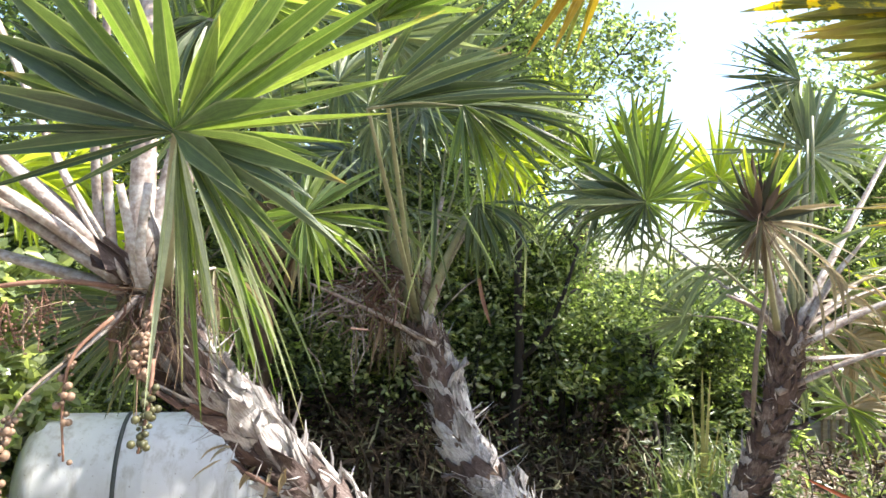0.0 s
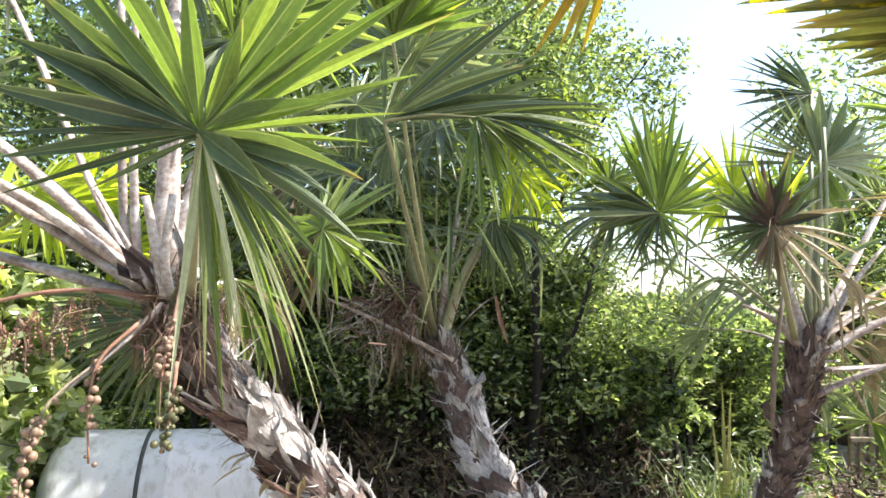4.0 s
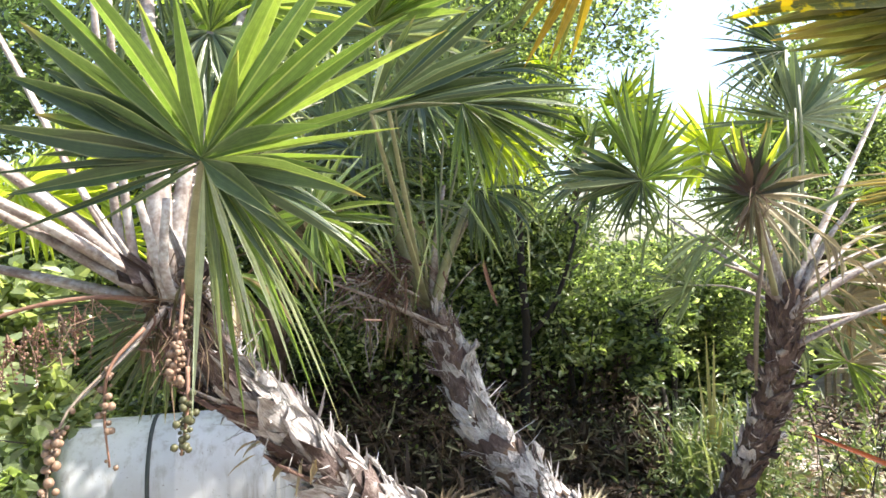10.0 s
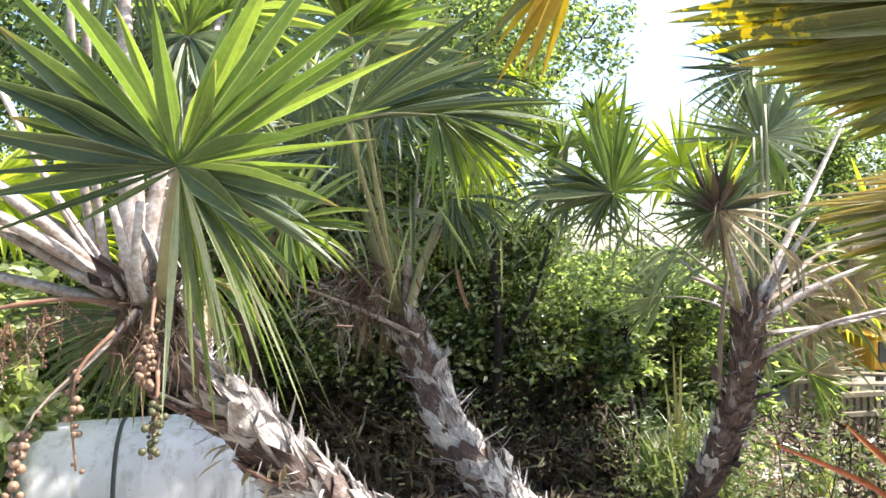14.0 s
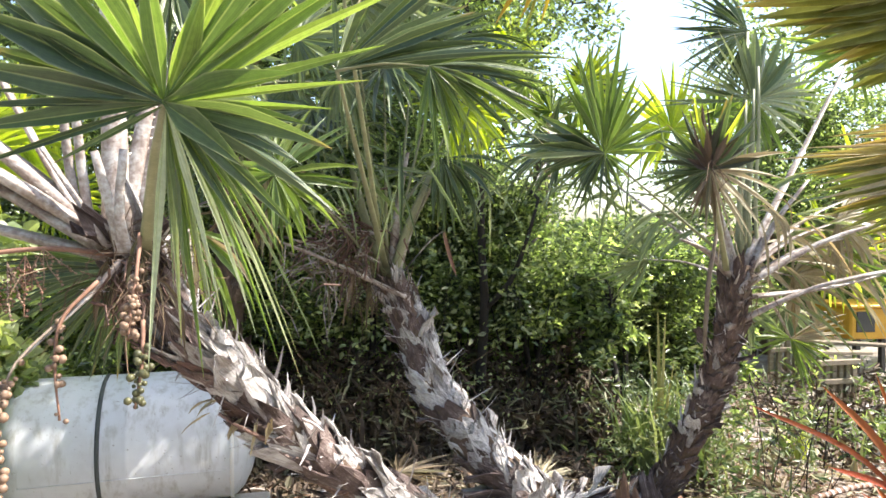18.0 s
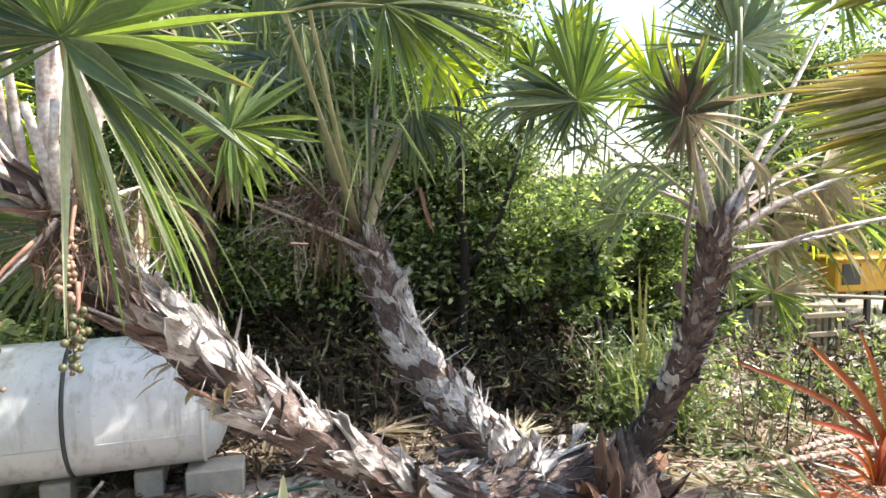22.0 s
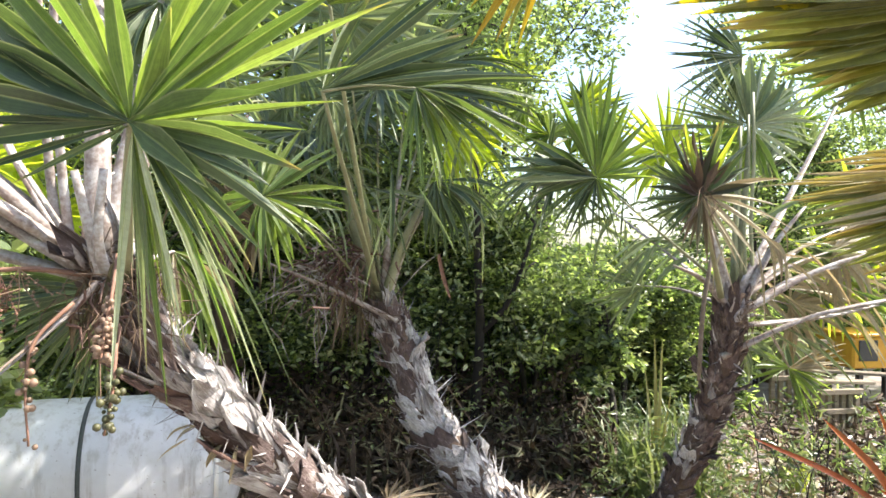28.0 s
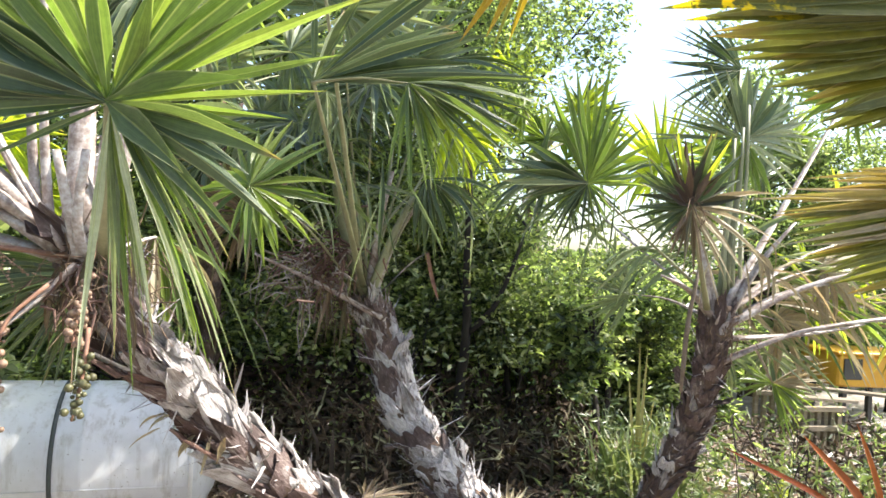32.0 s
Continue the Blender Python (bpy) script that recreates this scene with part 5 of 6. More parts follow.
# ---- fruit stalks on the leaning palm ----
def fruit_stalk(pts, n, r_fruit, mat_fruit, seed, along=(0.3, 1.0), label="", stalk=M_STALK, thick=0.006):
    t = thing("fruit_stalk", pts[0], label, "fruit stalk", "fruit stalks under the crown")
    c = curve(pts, 14)
    v, f = tube(c, [thick * (1.2 - 0.7 * i / 13) for i in range(14)], 6, wobble=0.15, seed=seed)
    part("stalk", v, f, stalk, t, smooth=True)
    r = random.Random(seed)
    for k in range(n):
        u = along[0] + (along[1] - along[0]) * r.random()
        p = c[min(13, int(u * 13))].lerp(c[min(13, int(u * 13) + 1)], r.random())
        d = Vector((r.gauss(0, 1), r.gauss(0, 1), r.gauss(-0.2, 0.8))).normalized()
        rr = r_fruit * r.choice((0.5, 0.75, 0.95, 1.1)) * r.uniform(0.85, 1.1)
        p = p + d * r.uniform(0.0, 0.02)
        prof = [(0.0, -0.95), (0.55, -0.8), (0.9, -0.35), (1.0, 0.1), (0.85, 0.55), (0.45, 0.88), (0.15, 0.98), (0.0, 1.12)]
        v, f = lathe([(a * rr, b * rr) for a, b in prof], p + d * rr * 0.9, 10, d.to_track_quat("Z", "Y").to_matrix().to_4x4())
        part("fruit", v, f, mat_fruit, t, smooth=True)
    return t


fruit_stalk([(-0.84, 2.45, 1.51), (-0.93, 2.35, 1.38), (-0.99, 2.2, 1.27), (-1.02, 2.15, 1.11), (-1.0, 2.12, 0.97), (-1.02, 2.1, 0.86)], 48, 0.0135, M_FRUIT, 1, along=(0.42, 1.0), stalk=M_TWIG, thick=0.0045, label="long stalk of round tan fruits hanging by the tank")
fruit_stalk([(-0.7, 2.4, 1.65), (-0.68, 2.3, 1.53), (-0.68, 2.25, 1.43), (-0.68, 2.22, 1.34)], 54, 0.0105, M_FRUIT, 2, label="reddish stalk beaded with small tan fruits")
fruit_stalk([(-0.63, 2.2, 1.4), (-0.62, 2.15, 1.28), (-0.63, 2.12, 1.16)], 38, 0.0115, M_FRUIT_GREEN, 3, along=(0.35, 1.0), label="cluster of round olive-green fruits over the tank")
fruit_stalk([(-0.83, 2.4, 1.5), (-0.91, 2.33, 1.39), (-0.92, 2.3, 1.25), (-0.9, 2.28, 1.09)], 20, 0.012, M_FRUIT, 4, along=(0.4, 1.0), label="dark stalk with withered brown fruits")
v, f = tube(curve([(-0.78, 2.46, 1.56), (-0.86, 2.40, 1.45), (-1.02, 2.30, 1.27)], 7), [0.026, 0.024, 0.02, 0.016, 0.012, 0.009, 0.004], 7, 0.45, 0.05, 9)
part("dead_stalk", v, f, M_PETIOLE, palm_a, "short pale split leaf stalk", True)
flower = fruit_stalk([(-0.84, 2.56, 1.58), (-1.05, 2.46, 1.60), (-1.32, 2.40, 1.54), (-1.62, 2.36, 1.34)], 0, 0.007, M_FRUIT, 5, label="arching red-brown flower stalk with dry sprays", thick=0.009)
_q = random.Random(55)
for k in range(12):
    u = k / 11
    p = Vector((-1.02, 2.46, 1.60)).lerp(Vector((-1.58, 2.37, 1.37)), u)
    pieces = []
    for j in range(5):
        e = p + Vector((_q.gauss(0, 0.04), _q.gauss(0, 0.03), -_q.uniform(0.06, 0.2)))
        pieces.append(tube([p, p.lerp(e, 0.5) + Vector((_q.gauss(0, 0.01), 0, 0)), e], [0.0022, 0.002, 0.0015], 4, caps=False))
        for i in range(9):
            w = p.lerp(e, 0.25 + 0.75 * i / 8) + Vector((_q.gauss(0, 0.006), _q.gauss(0, 0.006), 0))
            pieces.append(lathe([(0.0, -0.005), (0.005, -0.002), (0.005, 0.002), (0.0, 0.005)], w, 5))
    v, f = join(pieces)
    part("flower_spray", v, f, M_STALK if k % 2 else M_FRUIT, flower)

# ---- white tank on blocks ----
TANK_A, TANK_B = Vector((-1.93, 3.95, 0.495)), Vector((-0.63, 4.20, 0.495))


def make_tank():
    ax = TANK_B - TANK_A
    L = ax.length
    R = 0.36
    t = thing("storage_tank", (TANK_A + TANK_B) / 2 - Vector((0, 0, 0.36)), "white horizontal storage tank on concrete blocks, dappled with shade", "tank")
    prof = [(0.0, 0.0), (0.12, 0.008), (0.22, 0.035), (0.30, 0.075), (0.345, 0.12), (R, 0.17), (R, L / 2 - 0.008), (R + 0.004, L / 2), (R, L / 2 + 0.008), (R, L - 0.17), (0.345, L - 0.12), (0.30, L - 0.075), (0.22, L - 0.035), (0.12, L - 0.008), (0.0, L)]
    m = ax.to_track_quat("Z", "Y").to_matrix().to_4x4()
    v, f = lathe(prof, TANK_A, 48, m)
    part("shell", v, f, M_TANK, t, "white painted shell", True)
    for k, u in enumerate((0.40, 0.89)):
        w = 0.011
        prof = [(R + 0.001, L * u - w), (R + 0.006, L * u - w + 0.002), (R + 0.006, L * u + w - 0.002), (R + 0.001, L * u + w)]
        v, f = lathe(prof, TANK_A, 48, m)
        part("strap", v, f, M_STRAP if k == 0 else M_WHITE, t, "dark tie-down strap" if k == 0 else "pale end band", True)
    nrm = Vector((ax.y, -ax.x, 0)).normalized()
    off = nrm * (R * math.cos(0.3) + 0.001) + Vector((0, 0, -R * math.sin(0.3)))
    v, f = tube([TANK_A + ax * u + off for u in (0.13, 0.5, 0.87)], [0.004] * 3, 6, 0.5)
    part("seam", v, f, M_TANK, t, "low welded seam along the side", True)
    return t


make_tank()


def block(c, rz):
    """A hollow concrete block on its end face."""
    v1 = box(c, (0.145, 0.39, 0.148), rz, 0.008)
    return solo("concrete_block", v1[0], v1[1], M_CONCRETE, "grey concrete block under the tank", "block", "blocks under the tank", at=c)


_ax = (TANK_B - TANK_A).normalized()
for u in (0.10, 0.43, 0.88):
    p = TANK_A + _ax * u
    block(Vector((p.x, p.y + 0.03, 0.0)), math.atan2(_ax.y, _ax.x))


v, f = box(Vector((-0.69, 4.02, 0.0)), (0.30, 0.20, 0.15), 0.12, 0.008)
solo("concrete_block", v, f, M_CONCRETE, "pale sunlit concrete block set lengthwise under the tank's end", "block", "blocks under the tank", at=Vector((-0.69, 4.02, 0.0)))


# ---- blue wheeled bin ----
def make_bin():
    c = Vector((-1.77, 2.31, 0.0))
    t = thing("recycling_bin", c, "blue wheeled recycling bin with a dark lid", "bin")
    rz = radians(8)
    m = Matrix.Translation(c) @ Matrix.Rotation(rz, 4, "Z") @ Matrix.Diagonal((1.0, 1.15, 1.05, 1.0))

    def ring(x, y, z, q=0.085):
        return [m @ Vector(p) for p in ((x - q, -y, z), (x - q * 0.3, -y + q * 0.3, z), (x, -y + q, z), (x, y - q, z), (x - q * 0.3, y - q * 0.3, z), (x - q, y, z), (-x + q, y, z), (-x + q * 0.3, y - q * 0.3, z), (-x, y - q, z), (-x, -y + q, z), (-x + q * 0.3, -y + q * 0.3, z), (-x + q, -y, z))]

    def shell(rings):
        verts = [v for r_ in rings for v in r_]
        n = 12
        faces = [(i * n + k, i * n + (k + 1) % n, (i + 1) * n + (k + 1) % n, (i + 1) * n + k) for i in range(len(rings) - 1) for k in range(n)]
        faces += [tuple(reversed(range(n))), tuple(range((len(rings) - 1) * n, len(rings) * n))]
        return verts, faces

    v, f = shell([ring(0.26, 0.15, 0.03), ring(0.33, 0.18, 0.79), ring(0.335, 0.185, 0.795), ring(0.35, 0.20, 0.80), ring(0.35, 0.20, 0.85), ring(0.34, 0.19, 0.855)])
    body = part("body", v, f, M_BIN, t, "bright blue ribbed plastic body")
    v, f = shell([ring(0.36, 0.21, 0.857), ring(0.363, 0.213, 0.875), ring(0.35, 0.20, 0.886), ring(0.29, 0.15, 0.893), ring(0.285, 0.145, 0.902), ring(0.24, 0.11, 0.906)])
    lid = part("lid", v, f, M_LID, t, "dark grey lid with raised ridges")
    for y in (-0.07, 0.0, 0.07):
        v, f = box(Vector((0, 0, 0)), (0.40, 0.035, 0.010), 0, 0.004)
        part("ridge", [m @ (p + Vector((0.0, y, 0.903))) for p in v], f, M_LID, lid)
    v, f = tube([m @ Vector((-0.33, -0.22, 0.84)), m @ Vector((-0.38, -0.20, 0.85)), m @ Vector((-0.38, 0.20, 0.85)), m @ Vector((-0.33, 0.22, 0.84))], [0.014] * 4, 8)
    part("handle", v, f, M_LID, t, smooth=True)
    for y in (-0.13, 0.13):
        q = Matrix.Rotation(radians(90), 4, "X")
        v, f = lathe([(0.0, -0.025), (0.06, -0.025), (0.10, -0.02), (0.10, 0.02), (0.06, 0.025), (0.0, 0.025)], m @ Vector((-0.24, y, 0.10)), 20, Matrix.Rotation(rz, 4, "Z") @ q)
        part("wheel", v, f, M_PIPE, t, smooth=True)
    # white mark on the side: a plain figure of rounded pieces; number row as bars
    for y, z, w, h in ((0.04, 0.69, 0.06, 0.10), (0.04, 0.60, 0.04, 0.10), (0.04, 0.53, 0.10, 0.025)):
        x = 0.26 + (z - 0.03) * (0.07 / 0.76)
        vs = [m @ Vector((x + 0.003 + dz * (0.07 / 0.77), y + dy, z + dz)) for dy, dz in ((-w / 2, -h * 0.35), (-w * 0.3, -h / 2), (w * 0.3, -h / 2), (w / 2, -h * 0.35), (w / 2, h * 0.35), (w * 0.3, h / 2), (-w * 0.3, h / 2), (-w / 2, h * 0.35))]
        part("mark", vs, [tuple(range(8))], M_WHITE, body, "plain white printed mark")
    for k in range(8):
        xx = -0.06 + k * 0.028
        yy = -(0.15 + (0.69 - 0.03) * 0.03 / 0.76) - 0.006
        vs = [m @ Vector((xx + a, yy - b * 0.04, 0.64 + b)) for a, b in ((0, 0), (0.018, 0), (0.018, 0.035), (0, 0.035))]
        part("number_bar", vs, [(0, 1, 2, 3)], M_WHITE, body)
    return t


make_bin()


# ---- white tub, pot, hoses ----
def make_tub():
    c = Vector((-1.60, 3.2, 0.0))
    t = thing("plastic_tub", c, "white plastic tub with a dark banded label", "tub")
    v, f = lathe([(0.0, 0.0), (0.085, 0.0), (0.095, 0.01), (0.104, 0.29), (0.110, 0.295), (0.110, 0.318), (0.105, 0.324), (0.09, 0.326), (0.085, 0.316), (0.0, 0.318)], c, 28)
    body = part("body", v, f, M_WHITE, t, smooth=True)

    def patch(z0, z1, a0, a1, mat, name, lift):
        vs, fs = [], []
        for i in range(9):
            a = a0 + (a1 - a0) * i / 8
            for z in (z0, z1):
                r_ = 0.095 + (z - 0.01) * 0.0321 + lift
                vs.append(c + Vector((math.cos(a) * r_, math.sin(a) * r_, z)))
        fs = [(2 * i, 2 * i + 2, 2 * i + 3, 2 * i + 1) for i in range(8)]
        part(name, vs, fs, mat, body)
    patch(0.215, 0.272, -2.05, -0.45, M_INK, "label_band", 0.002)
    patch(0.05, 0.23, -2.0, -1.97, M_INK, "label_line", 0.002)
    for z, a1 in ((0.185, -1.1), (0.165, -0.8), (0.12, -1.0), (0.10, -0.8), (0.08, -0.9)):
        patch(z, z + 0.005, -1.9, a1, M_INK, "text_bar", 0.002)
    return t


make_tub()


def make_pot():
    c = Vector((1.17, 3.20, 0.095))
    t = thing("plant_pot", Vector((1.17, 3.2, 0.0)), "grey plastic nursery pot tipped on its side", "pot")
    m = Matrix.Rotation(radians(12), 4, "Z") @ Matrix.Rotation(radians(80), 4, "Y")
    v, f = lathe([(0.0, -0.09), (0.066, -0.09), (0.07, -0.08), (0.085, 0.07), (0.092, 0.072), (0.092, 0.095), (0.085, 0.095), (0.083, 0.07), (0.066, -0.075), (0.0, -0.078)], c, 26, m)
    body = part("body", v, f, M_POT, t, smooth=True)
    for k in range(26):
        a = 2 * math.pi * k / 26
        vs = [Matrix.Translation(c) @ m @ Vector((math.cos(a + da) * r_, math.sin(a + da) * r_, z)) for da, r_, z in ((-0.03, 0.073, -0.07), (0.03, 0.073, -0.07), (0.03, 0.0865, 0.065), (-0.03, 0.0865, 0.065))]
        part("rib", vs, [(0, 1, 2, 3)], M_POT, body)
    return t


make_pot()


def hose(name, pts, r_, mat, label):
    c = curve([Vector((x, y, height(x, y) + z)) for x, y, z in pts], 40)
    v, f = tube(c, [r_] * 40, 8)
    return solo(name, v, f, mat, label, "hose", smooth=True)


hose("garden_hose", [(-0.1, 3.75, 0.10), (-0.35, 3.78, 0.06), (-0.55, 3.70, 0.02), (-0.52, 3.55, 0.012), (-0.3, 3.50, 0.012), (0.1, 3.45, 0.012)], 0.010, M_HOSE, "green garden hose looped on the sand")
hose("irrigation_pipe", [(-1.5, 3.30, 0.01), (-1.0, 3.46, 0.01), (-0.5, 3.58, 0.012), (0.0, 3.58, 0.012), (0.3, 3.5, 0.012)], 0.008, M_PIPE, "thin black irrigation pipe on the ground")


# ---- loose sticks and palm debris ----
def stick(pts, r_, mat, name, label, category, group=""):
    c = curve(pts, 8)
    v, f = tube(c, [r_ * (1.1 - 0.5 * i / 7) for i in range(8)], 7, 0.8, 0.12, len(label))
    return solo(name, v, f, mat, label, category, group, smooth=True)


stick([(-1.33, 3.62, 0.03), (-1.25, 3.70, 0.12), (-1.18, 3.74, 0.20)], 0.016, M_PETIOLE, "dry_stick", "pale forked dry stick leaning on the blocks", "stick")
stick([(-1.33, 3.62, 0.03), (-1.15, 3.64, 0.06), (-0.98, 3.68, 0.07)], 0.018, M_PETIOLE, "dry_stick", "pale dry stick lying before the blocks", "stick")
_r = random.Random(77)
for k in range(110):
    x, y = _r.uniform(-1.6, 4.2), _r.uniform(2.9, 6.0)
    a = _r.uniform(0, math.pi)
    L = _r.uniform(0.15, 0.6)
    z = height(x, y) + 0.015
    stick([(x - math.cos(a) * L / 2, y - math.sin(a) * L / 2, z), (x, y, z + _r.uniform(0, 0.05)), (x + math.cos(a) * L / 2, y + math.sin(a) * L / 2, z + _r.uniform(-0.01, 0.05))],
          _r.uniform(0.004, 0.012), _r.choice([M_TWIG, M_PETIOLE, M_BOOT]), "fallen_twig", "dry fallen twig in the leaf litter", "twig", "fallen twigs")


def litter(n, x0, x1, y0, y1, size, mat, seed, label):
    g = np.random.default_rng(seed)
    c = np.c_[g.uniform(x0, x1, n), g.uniform(y0, y1, n), np.zeros(n)]
    c = c[[noise.noise(Vector((x * 1.4, y * 1.9, 5.0))) > 0.02 or y > 4.0 or g.random() < 0.12 for x, y, _ in c]]
    n = len(c)
    c[:, 2] = [height(x, y) + g.uniform(0.004, 0.02) for x, y, _ in c]
    v, f = leaf_cloud(c, size, seed, 0.6, 0.4, 0.9)
    v[:, 2] = np.maximum(v[:, 2], np.repeat([height(x, y) + 0.003 for x, y, _ in c], 6))
    me = bpy.data.meshes.new("leaf_litter")
    me.from_pydata(v.tolist(), [], f.tolist())
    me.materials.append(mat)
    return tagged(new("leaf_litter", me), label, "leaf litter", kind="stuff")


litter(15000, -3.5, 5.5, 2.6, 7.5, 0.055, M_LITTER, 1, "brown and grey dry leaves over the sand")


litter(11000, -1.4, 2.3, 4.1, 6.2, 0.07, M_DEAD_SHADED, 2, "dark brown leaf litter in the shade")


def strips(n, x0, x1, y0, y1, mat, seed, label):
    """Long dry shreds of palm leaf lying criss-cross."""
    g = np.random.default_rng(seed)
    c = np.c_[g.uniform(x0, x1, n), g.uniform(y0, y1, n), np.zeros(n)]
    c[:, 2] = [height(x, y) + g.uniform(0.01, 0.05) for x, y, _ in c]
    v, f = leaf_cloud(c, 0.26, seed, 0.7, 0.055, 0.93)
    low = np.repeat(c[:, 2], 6)
    v[:, 2] = np.maximum(low - 0.015, low + (v[:, 2] - low) * 0.22)
    me = bpy.data.meshes.new("leaf_shreds")
    me.from_pydata(v.tolist(), [], f.tolist())
    me.materials.append(mat)
    return tagged(new("leaf_shreds", me), label, "leaf litter", kind="stuff")


litter(3800, 1.5, 4.4, 2.7, 5.2, 0.06, M_LITTER, 3, "brown dry leaves and scraps on the open side")
litter(3500, -2.2, 0.4, 2.6, 3.8, 0.05, M_LITTER, 4, "dry leaf scraps on the sand before the tank")


strips(300, 0.3, 3.6, 2.7, 4.4, M_FAN_DRY, 11, "bleached shreds of palm leaf on the sand")
strips(300, -0.6, 4.0, 2.8, 5.5, M_LITTER, 12, "brown shreds of palm leaf on the sand")
strips(110, 2.1, 3.0, 2.7, 3.5, M_BROM, 13, "rusty fallen leaf shreds round the bromeliads")


# ---- young strap-leaved plant ----
def strap_leaf(parent, base, tip, width, mat, seed, name="leaf", label="", bend=0.25):
    r = random.Random(seed)
    b, t_ = Vector(base), Vector(tip)
    out = Vector((t_.x - b.x, t_.y - b.y, 0))
    pts = curve([b, b.lerp(t_, 0.5) + Vector((0, 0, bend * (t_ - b).length)) - out * 0.1, t_], 9)
    verts = []
    for i, p in enumerate(pts):
        u = i / 8
        d = (pts[min(i + 1, 8)] - pts[max(i - 1, 0)]).normalized()
        s = d.cross(Vector((0.1, -0.9, 0.35))).normalized()
        n = s.cross(d).normalized()
        w = width * (0.75 + 0.5 * u - 1.2 * u ** 4) * 0.5
        w = max(w, 0.001)
        verts += [p - s * w + n * w * 0.35, p - n * w * 0.1, p + s * w + n * w * 0.35]
    faces = []
    for i in range(8):
        a = i * 3
        faces += [(a, a + 1, a + 4, a + 3), (a + 1, a + 2, a + 5, a + 4)]
    return part(name, verts, faces, mat, parent, label, True)


plant = thing("strap_leaf_plant", (-0.2, 2.85, 0.0), "young plant with broad upright green and yellowing leaves", "plant")
for k, (bx, tx, tz, w, mt, bd) in enumerate(((0.0, 0.02, 0.56, 0.07, M_FAN_GLARE, 0.0), (0.06, 0.16, 0.30, 0.07, M_FAN_STRAW, 0.5), (-0.05, -0.30, 0.36, 0.045, M_FAN_BRIGHT, 0.15),
                                              (-0.03, -0.12, 0.32, 0.042, M_FAN_BRIGHT, 0.05), (0.08, 0.10, 0.34, 0.04, M_FAN_STRAW, 0.0))):
    strap_leaf(plant, (-0.2 + bx, 2.85, 0.0), (-0.2 + tx, 2.83, tz), w, mt, k, bend=bd)
plant2 = thing("strap_leaf_plant", (0.23, 2.9, 0.0), "single stubby pale green upright leaf", "plant")
strap_leaf(plant2, (0.23, 2.9, 0.0), (0.235, 2.88, 0.385), 0.075, M_FAN_GLARE, 3, bend=0.0)


plant3 = thing("seedling", (3.03, 4.64, 0.0), "small seedling with rounded yellow-green leaves", "plant")
for k, (dx, dz, w) in enumerate(((-0.08, 0.16, 0.05), (0.07, 0.19, 0.06), (0.01, 0.25, 0.06), (-0.03, 0.10, 0.05))):
    strap_leaf(plant3, (3.03, 4.64, 0.0), (3.03 + dx, 4.64 - 0.03, dz), w, M_FAN_BRIGHT, 40 + k, bend=0.1)


# ---- orange bromeliads ----
def bromeliad(c, n, length, seed, label, lean=(0, 0)):
    t = thing("bromeliad", c, label, "bromeliad", "orange bromeliads")
    r = random.Random(seed)
    for k in range(n):
        a = 2 * math.pi * k / n + r.uniform(-0.3, 0.3)
        el = r.uniform(0.35, 1.25)
        L = length * r.uniform(0.6, 1.1)
        tip = Vector(c) + Vector((math.cos(a) * math.cos(el) + lean[0], math.sin(a) * math.cos(el) * 0.8 + lean[1], math.sin(el))) * L
        strap_leaf(t, c, tip, 0.034 * r.uniform(0.8, 1.2), M_BROM, seed * 31 + k, bend=0.12)
    return t


big_brom = bromeliad((3.23, 3.85, 0.0), 9, 0.42, 1, "large orange-red bromeliad with long pointed leaves", (0.15, 0))
for k, (x, z, w) in enumerate(((2.12, 0.69, 0.04), (2.58, 0.77, 0.066), (2.62, 0.31, 0.045), (2.9, 0.84, 0.05), (3.15, 0.89, 0.06), (3.4, 0.75, 0.06))):
    strap_leaf(big_brom, (3.23, 3.85, 0.02), (x, 3.75, z), w, M_BROM, 70 + k, bend=0.02)
for a_, b_ in (((2.32, 3.73, 0.06), (3.13, 3.78, 0.1)), ((2.63, 3.91, 0.06), (3.21, 4.0, 0.1))):
    rib = thing("fallen_stalk", a_, "red-brown fallen leaf stalk with pale ragged bands", "stalk", "fallen stalks by the bromeliads")
    line = curve([a_, Vector(a_).lerp(Vector(b_), 0.5) + Vector((0, 0, 0.02)), b_], 14)
    v, f = tube(line, [0.022] * 14, 8, 0.7, 0.12, 7)
    part("stem", v, f, M_STALK, rib, smooth=True)
    for i in range(1, 13):
        v, f = tube([line[i], line[i].lerp(line[i + 1], 0.45)], [0.0245, 0.0235], 8, 0.75, 0.1, i)
        part("band", v, f, M_PETIOLE, rib)
bromeliad((2.85, 3.5, 0.0), 12, 0.35, 2, "small orange-red bromeliad behind the larger one")
bromeliad((2.38, 3.3, 0.0), 7, 0.18, 3, "low rusty bromeliad near the palm base")

# low green fan on the ground at the open side
palm_s = thing("fan_palm_seedling", (2.1, 2.75, 0.0), "low palm seedling with blue-green fans on the sand", "palm")
for k, (hx, hz, phi, ra, sp, n_, rx_) in enumerate(((1.98, 0.33, 152, 0.50, 30, 20, -12), (2.0, 0.12, 40, 0.30, 60, 14, -20), (1.95, 0.10, 120, 0.26, 50, 12, -20))):
    frond(palm_s, (2.1, 2.75, 0.0), (hx, 2.70, hz), phi, sp, ra, n_, M_FAN_BLUE, rx=rx_, droop=0.12, seed=300 + k, thick=0.01, bow=0.0, vee=10)


